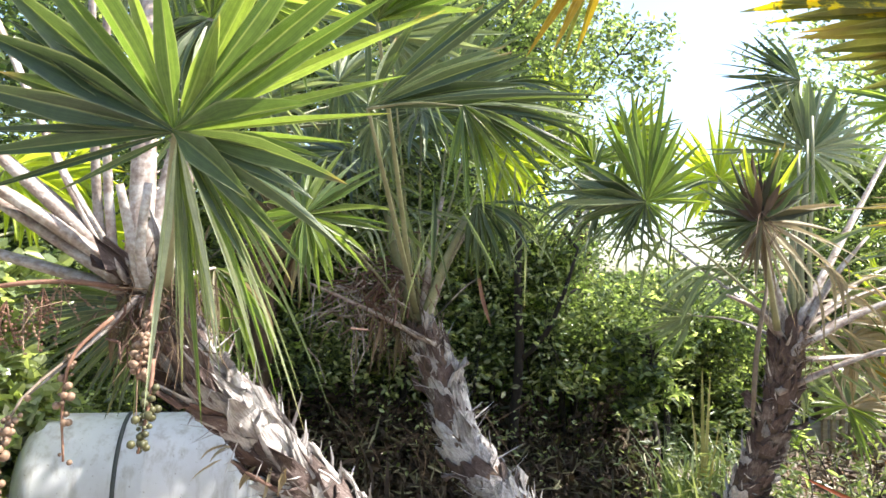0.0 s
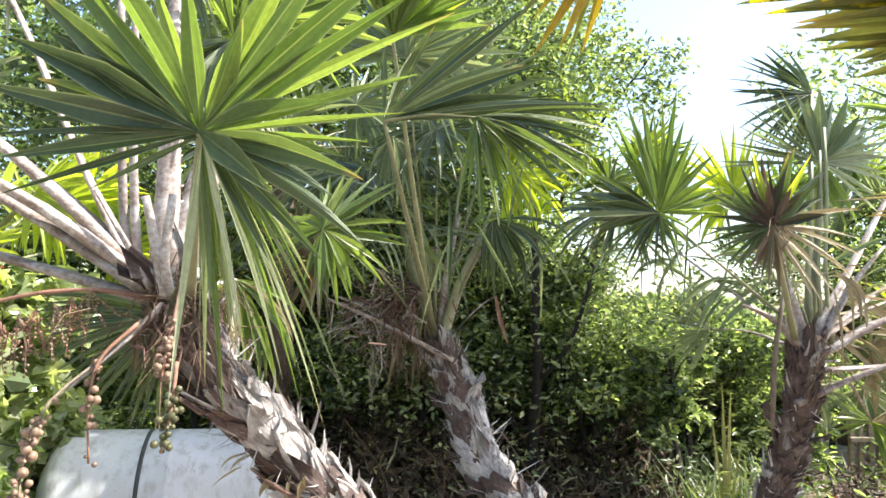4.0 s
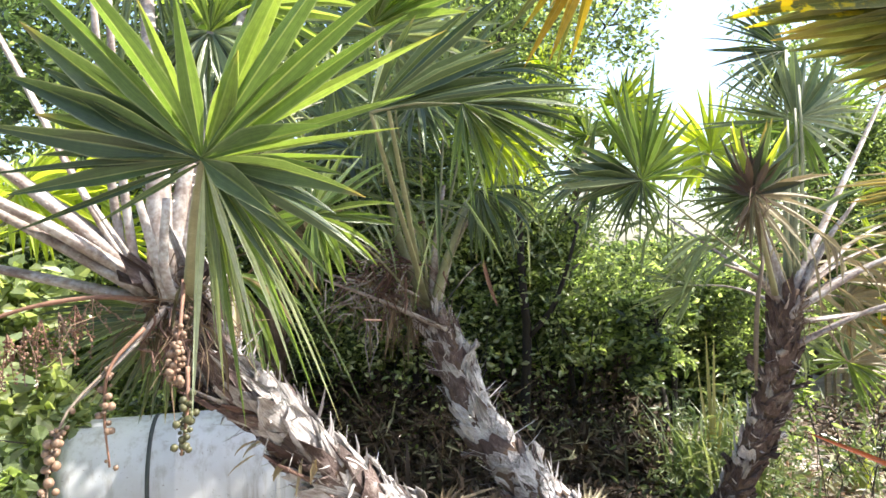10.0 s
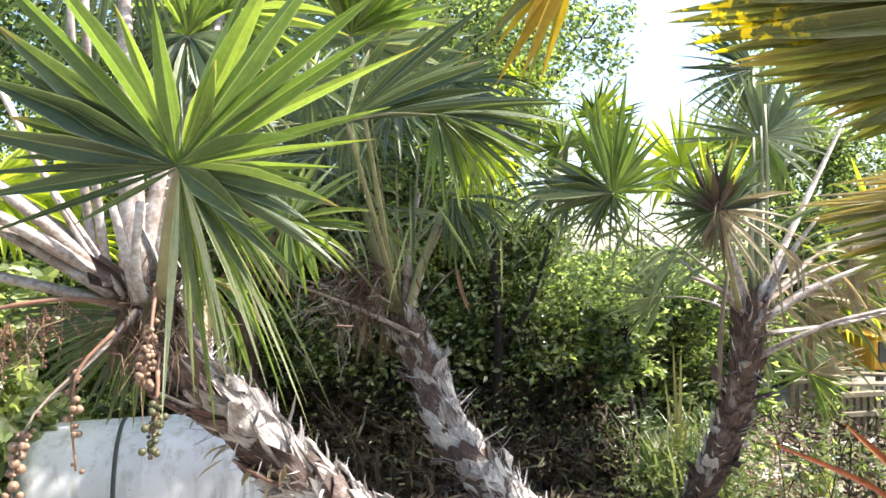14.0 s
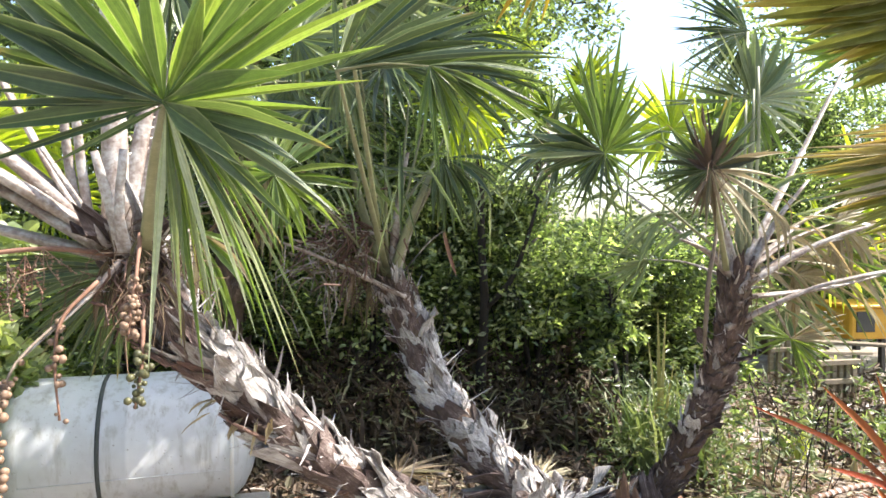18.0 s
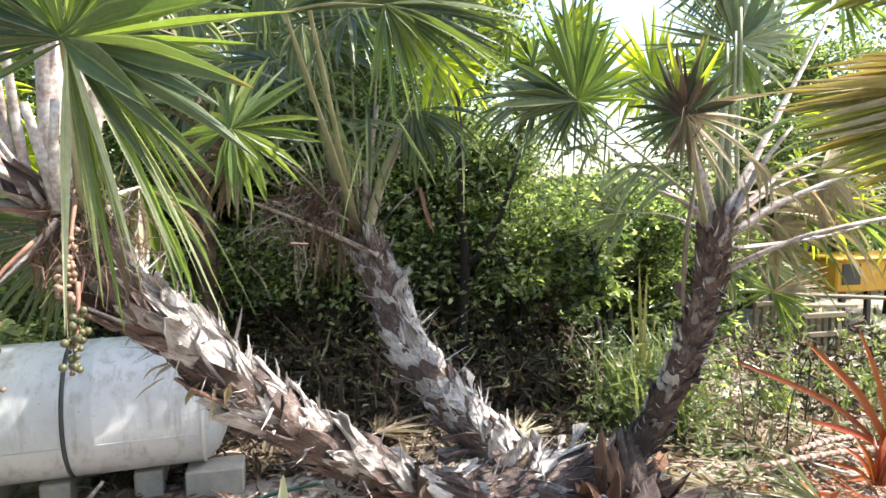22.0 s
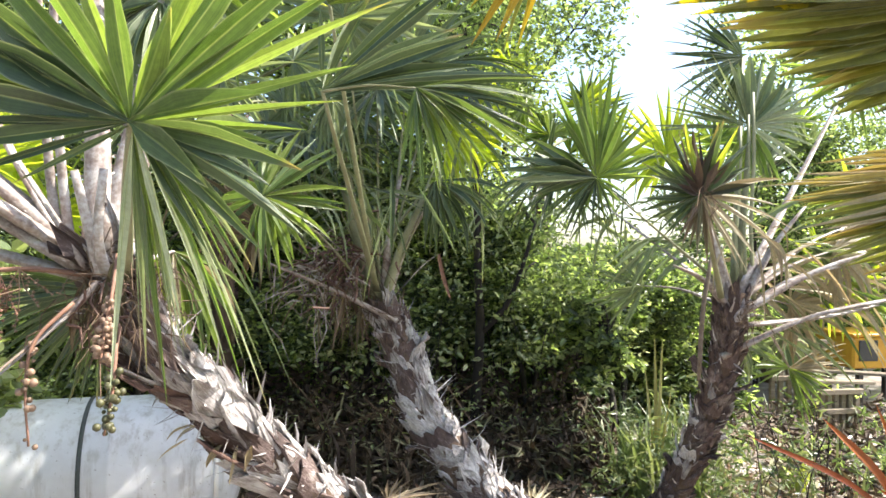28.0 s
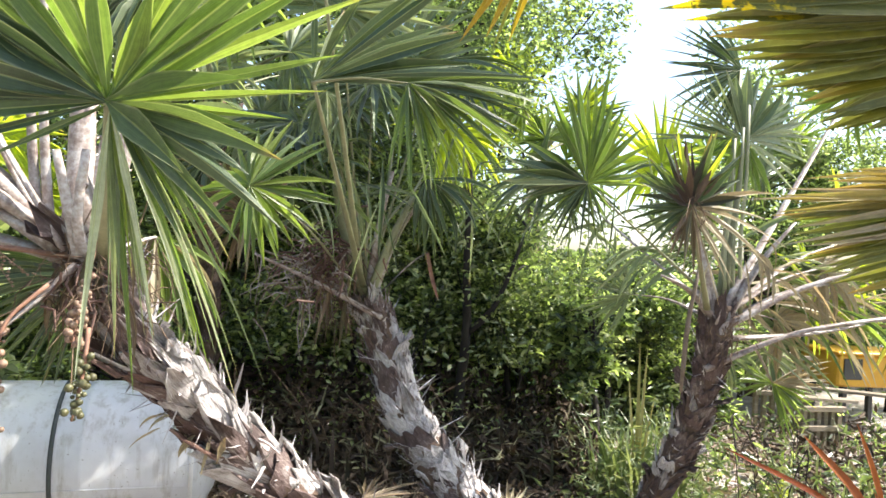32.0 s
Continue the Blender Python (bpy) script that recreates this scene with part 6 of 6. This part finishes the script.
def fallen_fan(c, phi, radius, n, mat, seed, label, spread=70):
    """A dead fan leaf lying nearly flat."""
    t = thing("fallen_fan_leaf", c, label, "dead leaf", "fallen fan leaves")
    d = Vector((math.cos(radians(phi)), math.sin(radians(phi)), 0))
    frond(t, Vector(c) - d * 0.55, c, phi, spread, radius, n, mat, rx=-84, droop=0.06, cone=0.06, seed=seed, thick=0.012, bow=0.0, vee=4, stem=M_PETIOLE, wild=0.3)
    return t


fallen_fan((1.95, 3.45, 0.07), 160, 0.42, 18, M_FAN_DRY, 352, "bleached dry fan leaf beside the stump")
fallen_fan((2.5, 4.0, 0.06), 120, 0.45, 18, M_FAN_BROWN, 353, "brown dry fan leaf on the open side")
fallen_fan((0.2, 4.6, 0.06), 30, 0.45, 18, M_FAN_BROWN, 354, "brown dry fan leaf in the litter")
fallen_fan((1.1, 4.4, 0.06), 70, 0.4, 16, M_FAN_DRY, 355, "grey dry fan leaf in the litter")


# ---- stacked timber and yellow box in the distance ----
def rail_frame(c, w, h, n, rz, label):
    t = thing("wooden_rack", c, label, "rack", "timber racks")
    m = Matrix.Translation(c) @ Matrix.Rotation(rz, 4, "Z")
    for z in (h - 0.05, h * 0.45):
        v, f = box(Vector((0, 0, z)), (w, 0.05, 0.05), 0, 0.005)
        part("rail", [m @ p for p in v], f, M_WOOD, t)
    for x in np.linspace(-w / 2 + 0.04, w / 2 - 0.04, n):
        v, f = box(Vector((x, 0.03, 0.0)), (0.05, 0.04, h - 0.05), 0, 0.004)
        part("slat", [m @ p for p in v], f, M_WOOD, t)
    return t


rail_frame(Vector((4.57, 7.0, 0.0)), 0.66, 0.78, 7, 0.05, "weathered wooden rack with a pale top rail")
rail_frame(Vector((4.47, 6.2, 0.0)), 0.46, 0.42, 6, 0.1, "low pale crate side with upright slats")
for (x0, y0, z0), (x1, y1, z1), lab in (((4.15, 6.34, 0.46), (4.95, 6.44, 0.42), "pale weathered board laid across the crate"), ((4.7, 6.9, 0.46), (5.9, 6.6, 0.42), "long bleached board leaning by the cart")):
    a, b = Vector((x0, y0, z0)), Vector((x1, y1, z1))
    v, f = box(Vector((0, 0, 0)), ((b - a).length, 0.12, 0.03), 0, 0.004)
    q = Matrix.Translation((a + b) / 2) @ (b - a).to_track_quat("X", "Z").to_matrix().to_4x4()
    solo("board", [q @ p for p in v], f, M_WOOD, lab, "board", "loose boards")
ybox = thing("yellow_cart", (5.6, 7.25, 0.0), "yellow painted steel cart body behind the racks", "cart")
v, f = box(Vector((5.6, 7.25, 0.48)), (0.98, 0.6, 0.34), 0.05, 0.02)
part("body", v, f, M_YELLOW, ybox)
v, f = box(Vector((5.6, 7.25, 0.82)), (1.03, 0.65, 0.03), 0.05, 0.008)
part("rim", v, f, M_YELLOW, ybox)
# dark square laid on the cart where its side is shaded
v, f = box(Vector((5.30, 6.932, 0.56)), (0.22, 0.02, 0.22), 0.05, 0.004)
part("side_plate", v, f, M_PIPE, ybox, "dark patch standing in for shade on the yellow side")
for x in (5.25, 5.95):
    for y in (7.0, 7.5):
        v, f = box(Vector((x, y, 0.0)), (0.06, 0.06, 0.48), 0.05, 0.006)
        part("leg", v, f, M_PIPE, ybox)


# ---- woods ----
def blob_points(blobs, n, seed, shell=0.35):
    """Random places inside lumpy crowns, denser at their skin."""
    g = np.random.default_rng(seed)
    w = np.array([b[3] ** 2 for b in blobs])
    pick = g.choice(len(blobs), n, p=w / w.sum())
    d = g.normal(size=(n, 3))
    d /= np.linalg.norm(d, axis=1)[:, None]
    rad = g.uniform(shell, 1, n) ** 0.6
    b = np.array([x[:3] for x in blobs])[pick]
    s = np.array([x[3] for x in blobs])[pick]
    lump = np.array([noise.noise(Vector(p * 2.2 + q)) for p, q in zip(d, b)])
    return b + d * (s * rad * (1 + 0.35 * lump))[:, None] * (1, 0.8, 0.9)


def tree(name, at, trunk_pts, r0, limbs, blobs, n, size, mat, seed, label, category, group="", width=0.5):
    t = thing(name, at, label, category, group)
    pts = curve(trunk_pts, 12)
    pieces = [tube(pts, [r0 * (1 - 0.6 * i / 11) for i in range(12)], 9, 1, 0.08, seed)]
    r = random.Random(seed)
    for b in limbs:
        c = curve(b, 8)
        pieces.append(tube(c, [r0 * 0.62 * (1 - 0.6 * i / 7) for i in range(8)], 7, 1, 0.08, seed + 1))
    for bl in blobs:
        p = min(pts[5:], key=lambda q: (q - Vector(bl[:3])).length) if not limbs else min([q for b in limbs for q in curve(b, 8)] + pts[5:], key=lambda q: (q - Vector(bl[:3])).length)
        e = Vector(bl[:3]) + Vector((r.uniform(-1, 1), r.uniform(-1, 1), r.uniform(-0.5, 1))) * bl[3] * 0.4
        c = curve([p, p.lerp(e, 0.5) + Vector((r.uniform(-0.1, 0.1), 0, 0.1)), e], 7)
        pieces.append(tube(c, [r0 * 0.3 * (1 - 0.8 * i / 6) for i in range(7)], 5, 1, 0.08, seed + 2, caps=False))
    v, f = join(pieces)
    part("trunk", v, f, M_BARK, t, "dark forked trunk and limbs", True)
    cloud_part("crown", blob_points(blobs, n, seed), size, mat, t, seed, width=width)
    return t


# the dark forked tree
tree("tree", (0.92, 5.62, 0.0), [(0.92, 5.62, 0), (0.915, 5.6, 0.55), (0.946, 5.6, 1.03), (0.915, 5.6, 1.55), (0.91, 5.6, 2.0), (0.86, 5.6, 2.8), (0.8, 5.7, 3.5)], 0.046,
     [[(0.946, 5.6, 1.02), (1.118, 5.55, 1.205), (1.217, 5.55, 1.405), (1.283, 5.5, 1.63), (1.36, 5.5, 1.9)]],
     [(0.4, 5.9, 3.6, 0.8), (1.1, 5.9, 3.4, 0.7), (1.3, 5.9, 2.0, 0.5), (0.2, 6.1, 2.7, 0.7), (0.9, 6.2, 4.3, 0.9), (1.6, 6.0, 1.4, 0.45)], 18000, 0.045, M_SHRUB, 201,
     "dark forked tree with small green leaves", "tree", "trees behind the palms")


tree("tree", (1.5, 9.8, 0.0), [(1.5, 9.8, 0), (1.7, 9.7, 1.8), (1.9, 9.6, 3.2), (2.2, 9.5, 4.4)], 0.05, [[(1.9, 9.6, 3.2), (2.4, 9.4, 4.2), (2.9, 9.2, 4.9)]],
     [(2.75, 9.1, 4.75, 0.5), (3.1, 9.2, 4.4, 0.36), (2.5, 9.2, 5.1, 0.45), (2.2, 9.4, 4.5, 0.5), (3.3, 9.2, 5.0, 0.3)], 1500, 0.08, M_SHRUB, 203,
     "thin airy tree with sparse small leaves against the sky", "tree", "trees behind the palms")


# tree out of view, added to shade tank, trunk and undergrowth
tree("tree", (4.9, 0.9, 0.0), [(4.9, 0.9, 0), (4.8, 1.3, 1.6), (4.5, 2.0, 3.2), (4.1, 2.9, 4.5), (3.6, 3.8, 5.2)], 0.13,
     [[(4.1, 2.9, 4.5), (3.2, 3.5, 4.9), (2.2, 3.8, 5.0), (1.5, 3.85, 5.0)], [(3.9, 3.3, 4.8), (3.6, 4.4, 5.1), (3.0, 5.1, 5.2)]],
     [(1.55, 3.8, 5.0, 0.42), (2.0, 3.85, 5.0, 0.45), (2.45, 3.9, 5.05, 0.45), (2.9, 3.9, 4.9, 0.36), (2.4, 5.0, 5.1, 0.65), (3.2, 5.0, 5.15, 0.7), (4.0, 5.0, 5.1, 0.7), (4.7, 4.9, 5.1, 0.6)], 13000, 0.075, M_SHRUB, 204,
     "unseen tree added above the view to shade tank and palms", "tree", "trees round the yard")


def shrub(c, w, h, n, size, mat, seed, label, group="bushes behind the palms", width=0.5, low=0.12):
    r = random.Random(seed)
    blobs = []
    for k in range(20):
        blobs.append((c[0] + r.uniform(-0.6, 0.6) * w, c[1] + r.uniform(-0.5, 0.5) * w * 0.8, h * r.uniform(low, 0.95), r.uniform(0.15, 0.34) * min(w, h)))
    return tree("bush", (c[0], c[1], 0), [(c[0], c[1], 0), (c[0] + 0.05, c[1], h * 0.3), (c[0], c[1] + 0.05, h * 0.6), (c[0], c[1], h * 0.8)], 0.035, [], blobs, n, size, mat, seed, label, "bush", group, width)


for k, (x, y, w, h, n, mt, lab) in enumerate((
        (-0.9, 6.0, 1.3, 2.6, 11000, M_SHRUB, "dense dark green bush with small leaves"),
        (0.0, 6.2, 1.2, 2.9, 12000, M_SHRUB, "tall dense bush with small shiny leaves"),
        (0.75, 6.1, 1.0, 2.2, 9000, M_SHRUB, "dense bush around the forked tree"),
        (1.5, 6.25, 0.85, 1.5, 7000, M_SHRUB, "green bush with small leaves in the sun"),
        (2.35, 6.3, 1.0, 1.5, 8000, M_SHRUB, "low green bush below the open sky"),
        (3.2, 6.8, 1.1, 1.6, 6000, M_SHRUB, "low green bush beside the clearing"),
        (-2.0, 5.9, 1.5, 2.8, 10000, M_SHRUB, "tall green bush behind the tank"),
        (-1.6, 5.2, 0.9, 1.5, 5000, M_SHRUB, "dark bush in the shade behind the tank"),
        (4.9, 8.4, 1.8, 3.2, 9000, M_SHRUB, "tall bush behind the timber racks"),
        (6.6, 8.0, 1.8, 3.4, 7000, M_SHRUB, "tall bush beyond the yellow cart"),
        (-3.9, 5.2, 1.6, 2.6, 6000, M_SHRUB_PALE, "pale green broad-leaved bush"))):
    shrub((x, y), w, h, int(n * (1.25 if y < 7.5 else 2.6)), 0.058, mt, 400 + k, lab, width=0.42, low=0.95 / h if 5.9 < y < 6.4 else 0.12)
flower_bush = shrub((-2.6, 3.7), 1.1, 1.65, 8000, 0.085, M_SHRUB_PALE, 420, "broad-leaved bush with pale sunlit leaves behind the bin", "bushes by the bin", 0.75)
shrub((-2.05, 3.42), 0.45, 0.9, 1500, 0.075, M_SHRUB, 421, "broad-leaved bush crowding the tank", "bushes by the bin", 0.75)
shrub((-3.3, 4.3), 1.2, 1.7, 7000, 0.085, M_SHRUB_PALE, 422, "broad-leaved bush in bright sun", "bushes by the bin", 0.75)


for k, at in enumerate(((-2.98, 3.9, 1.66), (-2.3, 3.9, 1.72), (-2.74, 3.6, 1.02))):
    g_ = np.random.default_rng(800 + k)
    cloud_part("flower", np.array(at) + g_.normal(0, 0.012, (14, 3)), 0.045, M_PETAL, flower_bush, 800 + k, "small red flower", 0.6)
    v, f = tube(curve([(flower_bush.location.x, flower_bush.location.y, 0.5), (at[0] + 0.1, at[1], at[2] - 0.25), at], 7), [0.004] * 7, 5)
    part("flower_stem", v, f, M_BARK, flower_bush)


def woods(name, boxes, n, size, mat, seed, label, gaps=-0.12):
    g = np.random.default_rng(seed)
    pts = []
    for x0, x1, y0, y1, z0, z1, share in boxes:
        k = int(n * share)
        p = np.c_[g.uniform(x0, x1, k), g.uniform(y0, y1, k), g.uniform(z0, z1, k)]
        keep = np.array([noise.noise(Vector(q * 0.9)) + 0.6 * noise.noise(Vector(q * 2.5)) > gaps for q in p])
        pts.append(p[keep])
    ob = cloud_part(name, np.concatenate(pts), size, mat, None, seed, label)
    return tagged(ob, label, "woods", kind="stuff")


woods("far_woods", [(-9, 1.9, 7.4, 10.5, 0.0, 6.5, 0.80), (5.6, 13, 9, 12, 0, 6, 0.28), (1.7, 6.3, 9.5, 11, 0, 1.65, 0.2)], 140000, 0.10, M_SHRUB, 501, "far woods of small-leaved trees")
# unseen leaf walls behind and beside the camera that dim the sky fill
woods("grove_behind", [(-9, 10, -7.5, -5.0, 0.0, 6.5, 0.6), (-8.5, -6.0, -5, 4, 0.0, 6.0, 0.25), (7.5, 10, -5, 4, 0, 5.5, 0.25)], 60000, 0.16, M_SHRUB, 505, "unseen woods added behind the yard to cut sky light")
woods("far_hedge", [(-14, 24, 13, 15.5, 0.0, 1.9, 1.0)], 26000, 0.17, M_SHRUB, 504, "low leafy hedge far behind")
woods("undergrowth", [(-4.0, 2.0, 6.7, 7.5, 0.0, 2.3, 0.72), (1.9, 3.8, 6.6, 7.5, 0.0, 1.5, 0.3)], 40000, 0.12, M_SHRUB, 503, "dense dark leafy undergrowth under the woods")
woods("thicket", [(-3.5, 3.2, 7.3, 7.9, 0.0, 1.7, 1.0)], 26000, 0.13, M_SHRUB, 506, "shaded thicket behind the bushes", -9.0)
woods("canopy", [(-4.5, 1.2, 6.6, 8.5, 3.2, 6.5, 0.6)], 34000, 0.11, M_SHRUB, 502, "high leafy canopy over the dark undergrowth")


# hanging vines and stems in the undergrowth
def vines(n, x0, x1, y0, y1, z1, mat, seed, label):
    r = random.Random(seed)
    pieces = []
    for k in range(n):
        x, y = r.uniform(x0, x1), r.uniform(y0, y1)
        z = r.uniform(0.4, z1)
        p = [(x, y, 0.0), (x + r.gauss(0, 0.1), y, z * 0.5), (x + r.gauss(0, 0.2), y + r.gauss(0, 0.1), z)]
        if r.random() < 0.5:
            p.append((x + r.gauss(0, 0.5), y + r.gauss(0, 0.2), z * r.uniform(0.2, 0.8)))
        c = curve(p, 9)
        w = r.choice((0.001, 0.0015, 0.002, 0.003, 0.005))
        pieces.append(tube(c, [w] * 9, 4, caps=False))
    v, f = join(pieces)
    ob = new("undergrowth_stems", mesh("undergrowth_stems", v, f, mat))
    return tagged(ob, label, "stems", kind="stuff")


vines(46, -0.9, 0.6, 4.9, 5.5, 0.8, M_FIBRE, 602, "thin pale dry twigs before the undergrowth")
vines(22, 2.0, 3.1, 3.9, 4.9, 0.8, M_BARK, 603, "thin upright dark stems of seedlings")
vines(60, -1.5, 2.4, 5.4, 6.2, 1.6, M_BARK, 601, "tangle of thin dry stems in the undergrowth")


def weeds(n, x0, x1, y0, y1, size, mat, seed, label, blade=0.006):
    """Grass blades and weeds rooted in the ground."""
    g = np.random.default_rng(seed)
    verts, faces = [], []
    for k in range(n):
        x, y = g.uniform(x0, x1), g.uniform(y0, y1)
        if noise.noise(Vector((x * 1.6, y * 1.6, seed))) < -0.1:
            continue
        z = height(x, y)
        L = size * g.uniform(0.4, 1.3)
        a = g.uniform(0, 2 * math.pi)
        lean = g.uniform(0.1, 0.6)
        w = blade * g.uniform(0.6, 1.6)
        s = Vector((-math.sin(a), math.cos(a), 0)) * w
        d = Vector((math.cos(a), math.sin(a), 0))
        b = Vector((x, y, z))
        p1 = b + Vector((0, 0, L * 0.55)) + d * L * lean * 0.3
        p2 = b + Vector((0, 0, L * 0.9)) + d * L * lean
        i = len(verts)
        verts += [b - s, b + s, p1 + s, p1 - s, p2]
        faces += [(i, i + 1, i + 2, i + 3), (i + 3, i + 2, i + 4)]
    ob = new("weeds", mesh("weeds", verts, faces, mat))
    return tagged(ob, label, "weeds", kind="stuff")


weeds(360, 1.95, 5.0, 3.9, 7.0, 0.33, M_GRASS, 701, "tall pale green weeds on the open side")


weeds(260, -1.3, 1.9, 4.9, 6.0, 0.45, M_DEAD_SHADED, 702, "dead brown blades in the undergrowth", 0.012)
weeds(200, 1.78, 2.3, 4.35, 4.95, 0.62, M_GRASS, 704, "tuft of tall broad pale green blades behind the palm", 0.011)


def low_herbs(n, x0, x1, y0, y1, h, size, mat, seed, label):
    """Leafy low weeds: small leaves round many thin upright stems."""
    g = np.random.default_rng(seed)
    pts = []
    for k in range(n):
        x, y = g.uniform(x0, x1), g.uniform(y0, y1)
        if noise.noise(Vector((x * 1.3, y * 1.3, seed * 0.37))) < -0.05:
            continue
        top = h * g.uniform(0.3, 1.2)
        for j in range(26):
            u = g.uniform(0.02, 1)
            pts.append((x + g.normal(0, 0.05 + 0.03 * u), y + g.normal(0, 0.05), height(x, y) + 0.01 + top * u))
    ob = cloud_part("low_weeds", np.array(pts), size, mat, None, seed, label, 0.3, 0.3)
    return tagged(ob, label, "weeds", kind="stuff")


low_herbs(50, 1.9, 4.2, 4.0, 6.0, 0.7, 0.06, M_GRASS, 711, "leafy pale green weeds on the open side")
low_herbs(40, 2.1, 3.3, 4.0, 5.2, 0.75, 0.055, M_GRASS, 717, "tall leafy weeds on the open side of the palms")
low_herbs(30, 1.5, 2.1, 4.2, 4.9, 0.8, 0.055, M_GRASS, 716, "tall leafy weeds behind the palm base")
low_herbs(46, 2.0, 3.8, 3.5, 5.0, 0.45, 0.06, M_GRASS, 718, "soft pale green weeds among the debris")
low_herbs(60, -1.5, 1.6, 5.7, 6.3, 0.55, 0.06, M_SHRUB, 713, "dark leafy undergrowth in the shade")
low_herbs(40, 2.2, 5.2, 4.6, 6.9, 0.5, 0.09, M_SHRUB, 714, "dark green leafy weeds in half shade")
low_herbs(14, 4.6, 5.8, 5.7, 6.1, 0.3, 0.08, M_SHRUB, 715, "weeds grown up before the racks")


# ---- dead leaves heaped under the bushes ----
def thatch(n, x0, x1, y0, y1, z0, z1, size, width, mat, seed, label):
    """Dry leaves caught at all heights under the bushes, higher towards the back."""
    g = np.random.default_rng(seed)
    x, y = g.uniform(x0, x1, n), g.uniform(y0, y1, n)
    lump = np.array([0.75 + 0.5 * noise.noise(Vector((a * 1.7, b * 1.7, 2.0))) for a, b in zip(x, y)])
    top = (z0 + (z1 - z0) * (y - y0) / (y1 - y0)) * lump
    z = np.array([height(a, b) for a, b in zip(x, y)]) + 0.02 + top * g.uniform(0, 1, n) ** 0.8
    ob = cloud_part("dead_thatch", np.c_[x, y, z], size, mat, None, seed, label, width, 0.35)
    return tagged(ob, label, "dead leaves", kind="stuff")


# darkness below the bushes comes from this leaf colour
thatch(9000, -0.9, 2.0, 5.05, 6.1, 0.12, 1.0, 0.085, 0.38, M_DEAD_SHADED, 731, "brown dead leaves heaped under the bushes, shade in their colour")
thatch(700, -0.9, 1.9, 5.05, 5.7, 0.2, 0.7, 0.13, 0.1, M_FAN_BROWN, 732, "pale dry shreds caught in the dead leaves")
shrub((1.95, 5.45), 0.42, 1.3, 2600, 0.065, M_SHRUB, 441, "loose green bush at the edge of the clearing", low=0.5)
shrub((1.35, 5.95), 0.6, 1.3, 4200, 0.06, M_SHRUB, 442, "dark leafy bush over heaped dead leaves", low=0.68)
shrub((0.55, 5.95), 0.6, 1.4, 4200, 0.06, M_SHRUB, 443, "dark leafy bush over heaped dead leaves", low=0.68)
yellow_plant = thing("strap_leaf_plant", (1.99, 4.6, 0.0), "tall plant with yellowed upright leaves among the weeds", "plant")
for k, (dx, z, w) in enumerate(((-0.035, 1.14, 0.03), (0.02, 1.10, 0.026), (-0.10, 0.92, 0.022), (0.09, 0.8, 0.02))):
    strap_leaf(yellow_plant, (1.99, 4.6, 0.0), (1.99 + dx, 4.57, z), w, M_FAN_STRAW, 60 + k, bend=0.0)


def flecks(n, x0, x1, y0, y1, z0, z1, size, mat, seed, label):
    """Scattered leaves standing out of the bushes in small sprays."""
    g = np.random.default_rng(seed)
    c = np.c_[g.uniform(x0, x1, n // 6), g.uniform(y0, y1, n // 6), g.uniform(z0, z1, n // 6)]
    p = np.repeat(c, 6, axis=0) + g.normal(0, 0.05, (n // 6 * 6, 3))
    ob = cloud_part("leafy_sprays", p, size, mat, None, seed, label, 0.5, 0.6)
    return tagged(ob, label, "bush leaves", kind="stuff")


# bright specks of gloss and sky are made here as pale leaves
flecks(2600, -0.6, 2.3, 5.35, 5.75, 0.75, 2.1, 0.055, M_SHRUB_PALE, 741, "pale leaf specks in the dark bushes, for glints and sky gaps")
flecks(360, -0.6, 2.0, 5.1, 5.5, 0.2, 0.8, 0.04, M_SHRUB_PALE, 742, "few pale leaf specks over the dead leaf heap, for glints")
v, f = tube(curve([(0.2, 4.08, 1.40), (0.40, 4.5, 1.58), (0.535, 4.9, 1.65)], 6), [0.005] * 6, 5)
part("dead_stalk", v, f, M_BARK, palm_b, "thin stalk of a withered leaf", True)
strap_leaf(palm_b, (0.535, 4.9, 1.65), (0.627, 4.9, 1.33), 0.032, M_STALK, 90, "dead_leaf", "withered red-brown hanging leaf", 0.0)
dead_skirt(palm_b, (0.66, 4.45, 2.0), 16, 0.34, M_FAN_BLUE, 291, 0.16, "leaflet", (0.0, 6.28), (0.0, 0.7))
thatch(1300, 3.2, 5.4, 4.5, 6.7, 0.05, 0.35, 0.10, 0.3, M_DEAD_SHADED, 733, "dark dead leaves and rubbish before the racks")
thatch(380, 2.4, 4.6, 3.6, 5.6, 0.05, 0.12, 0.10, 0.35, M_FAN_BROWN, 734, "brown dead leaves lying among the weeds")
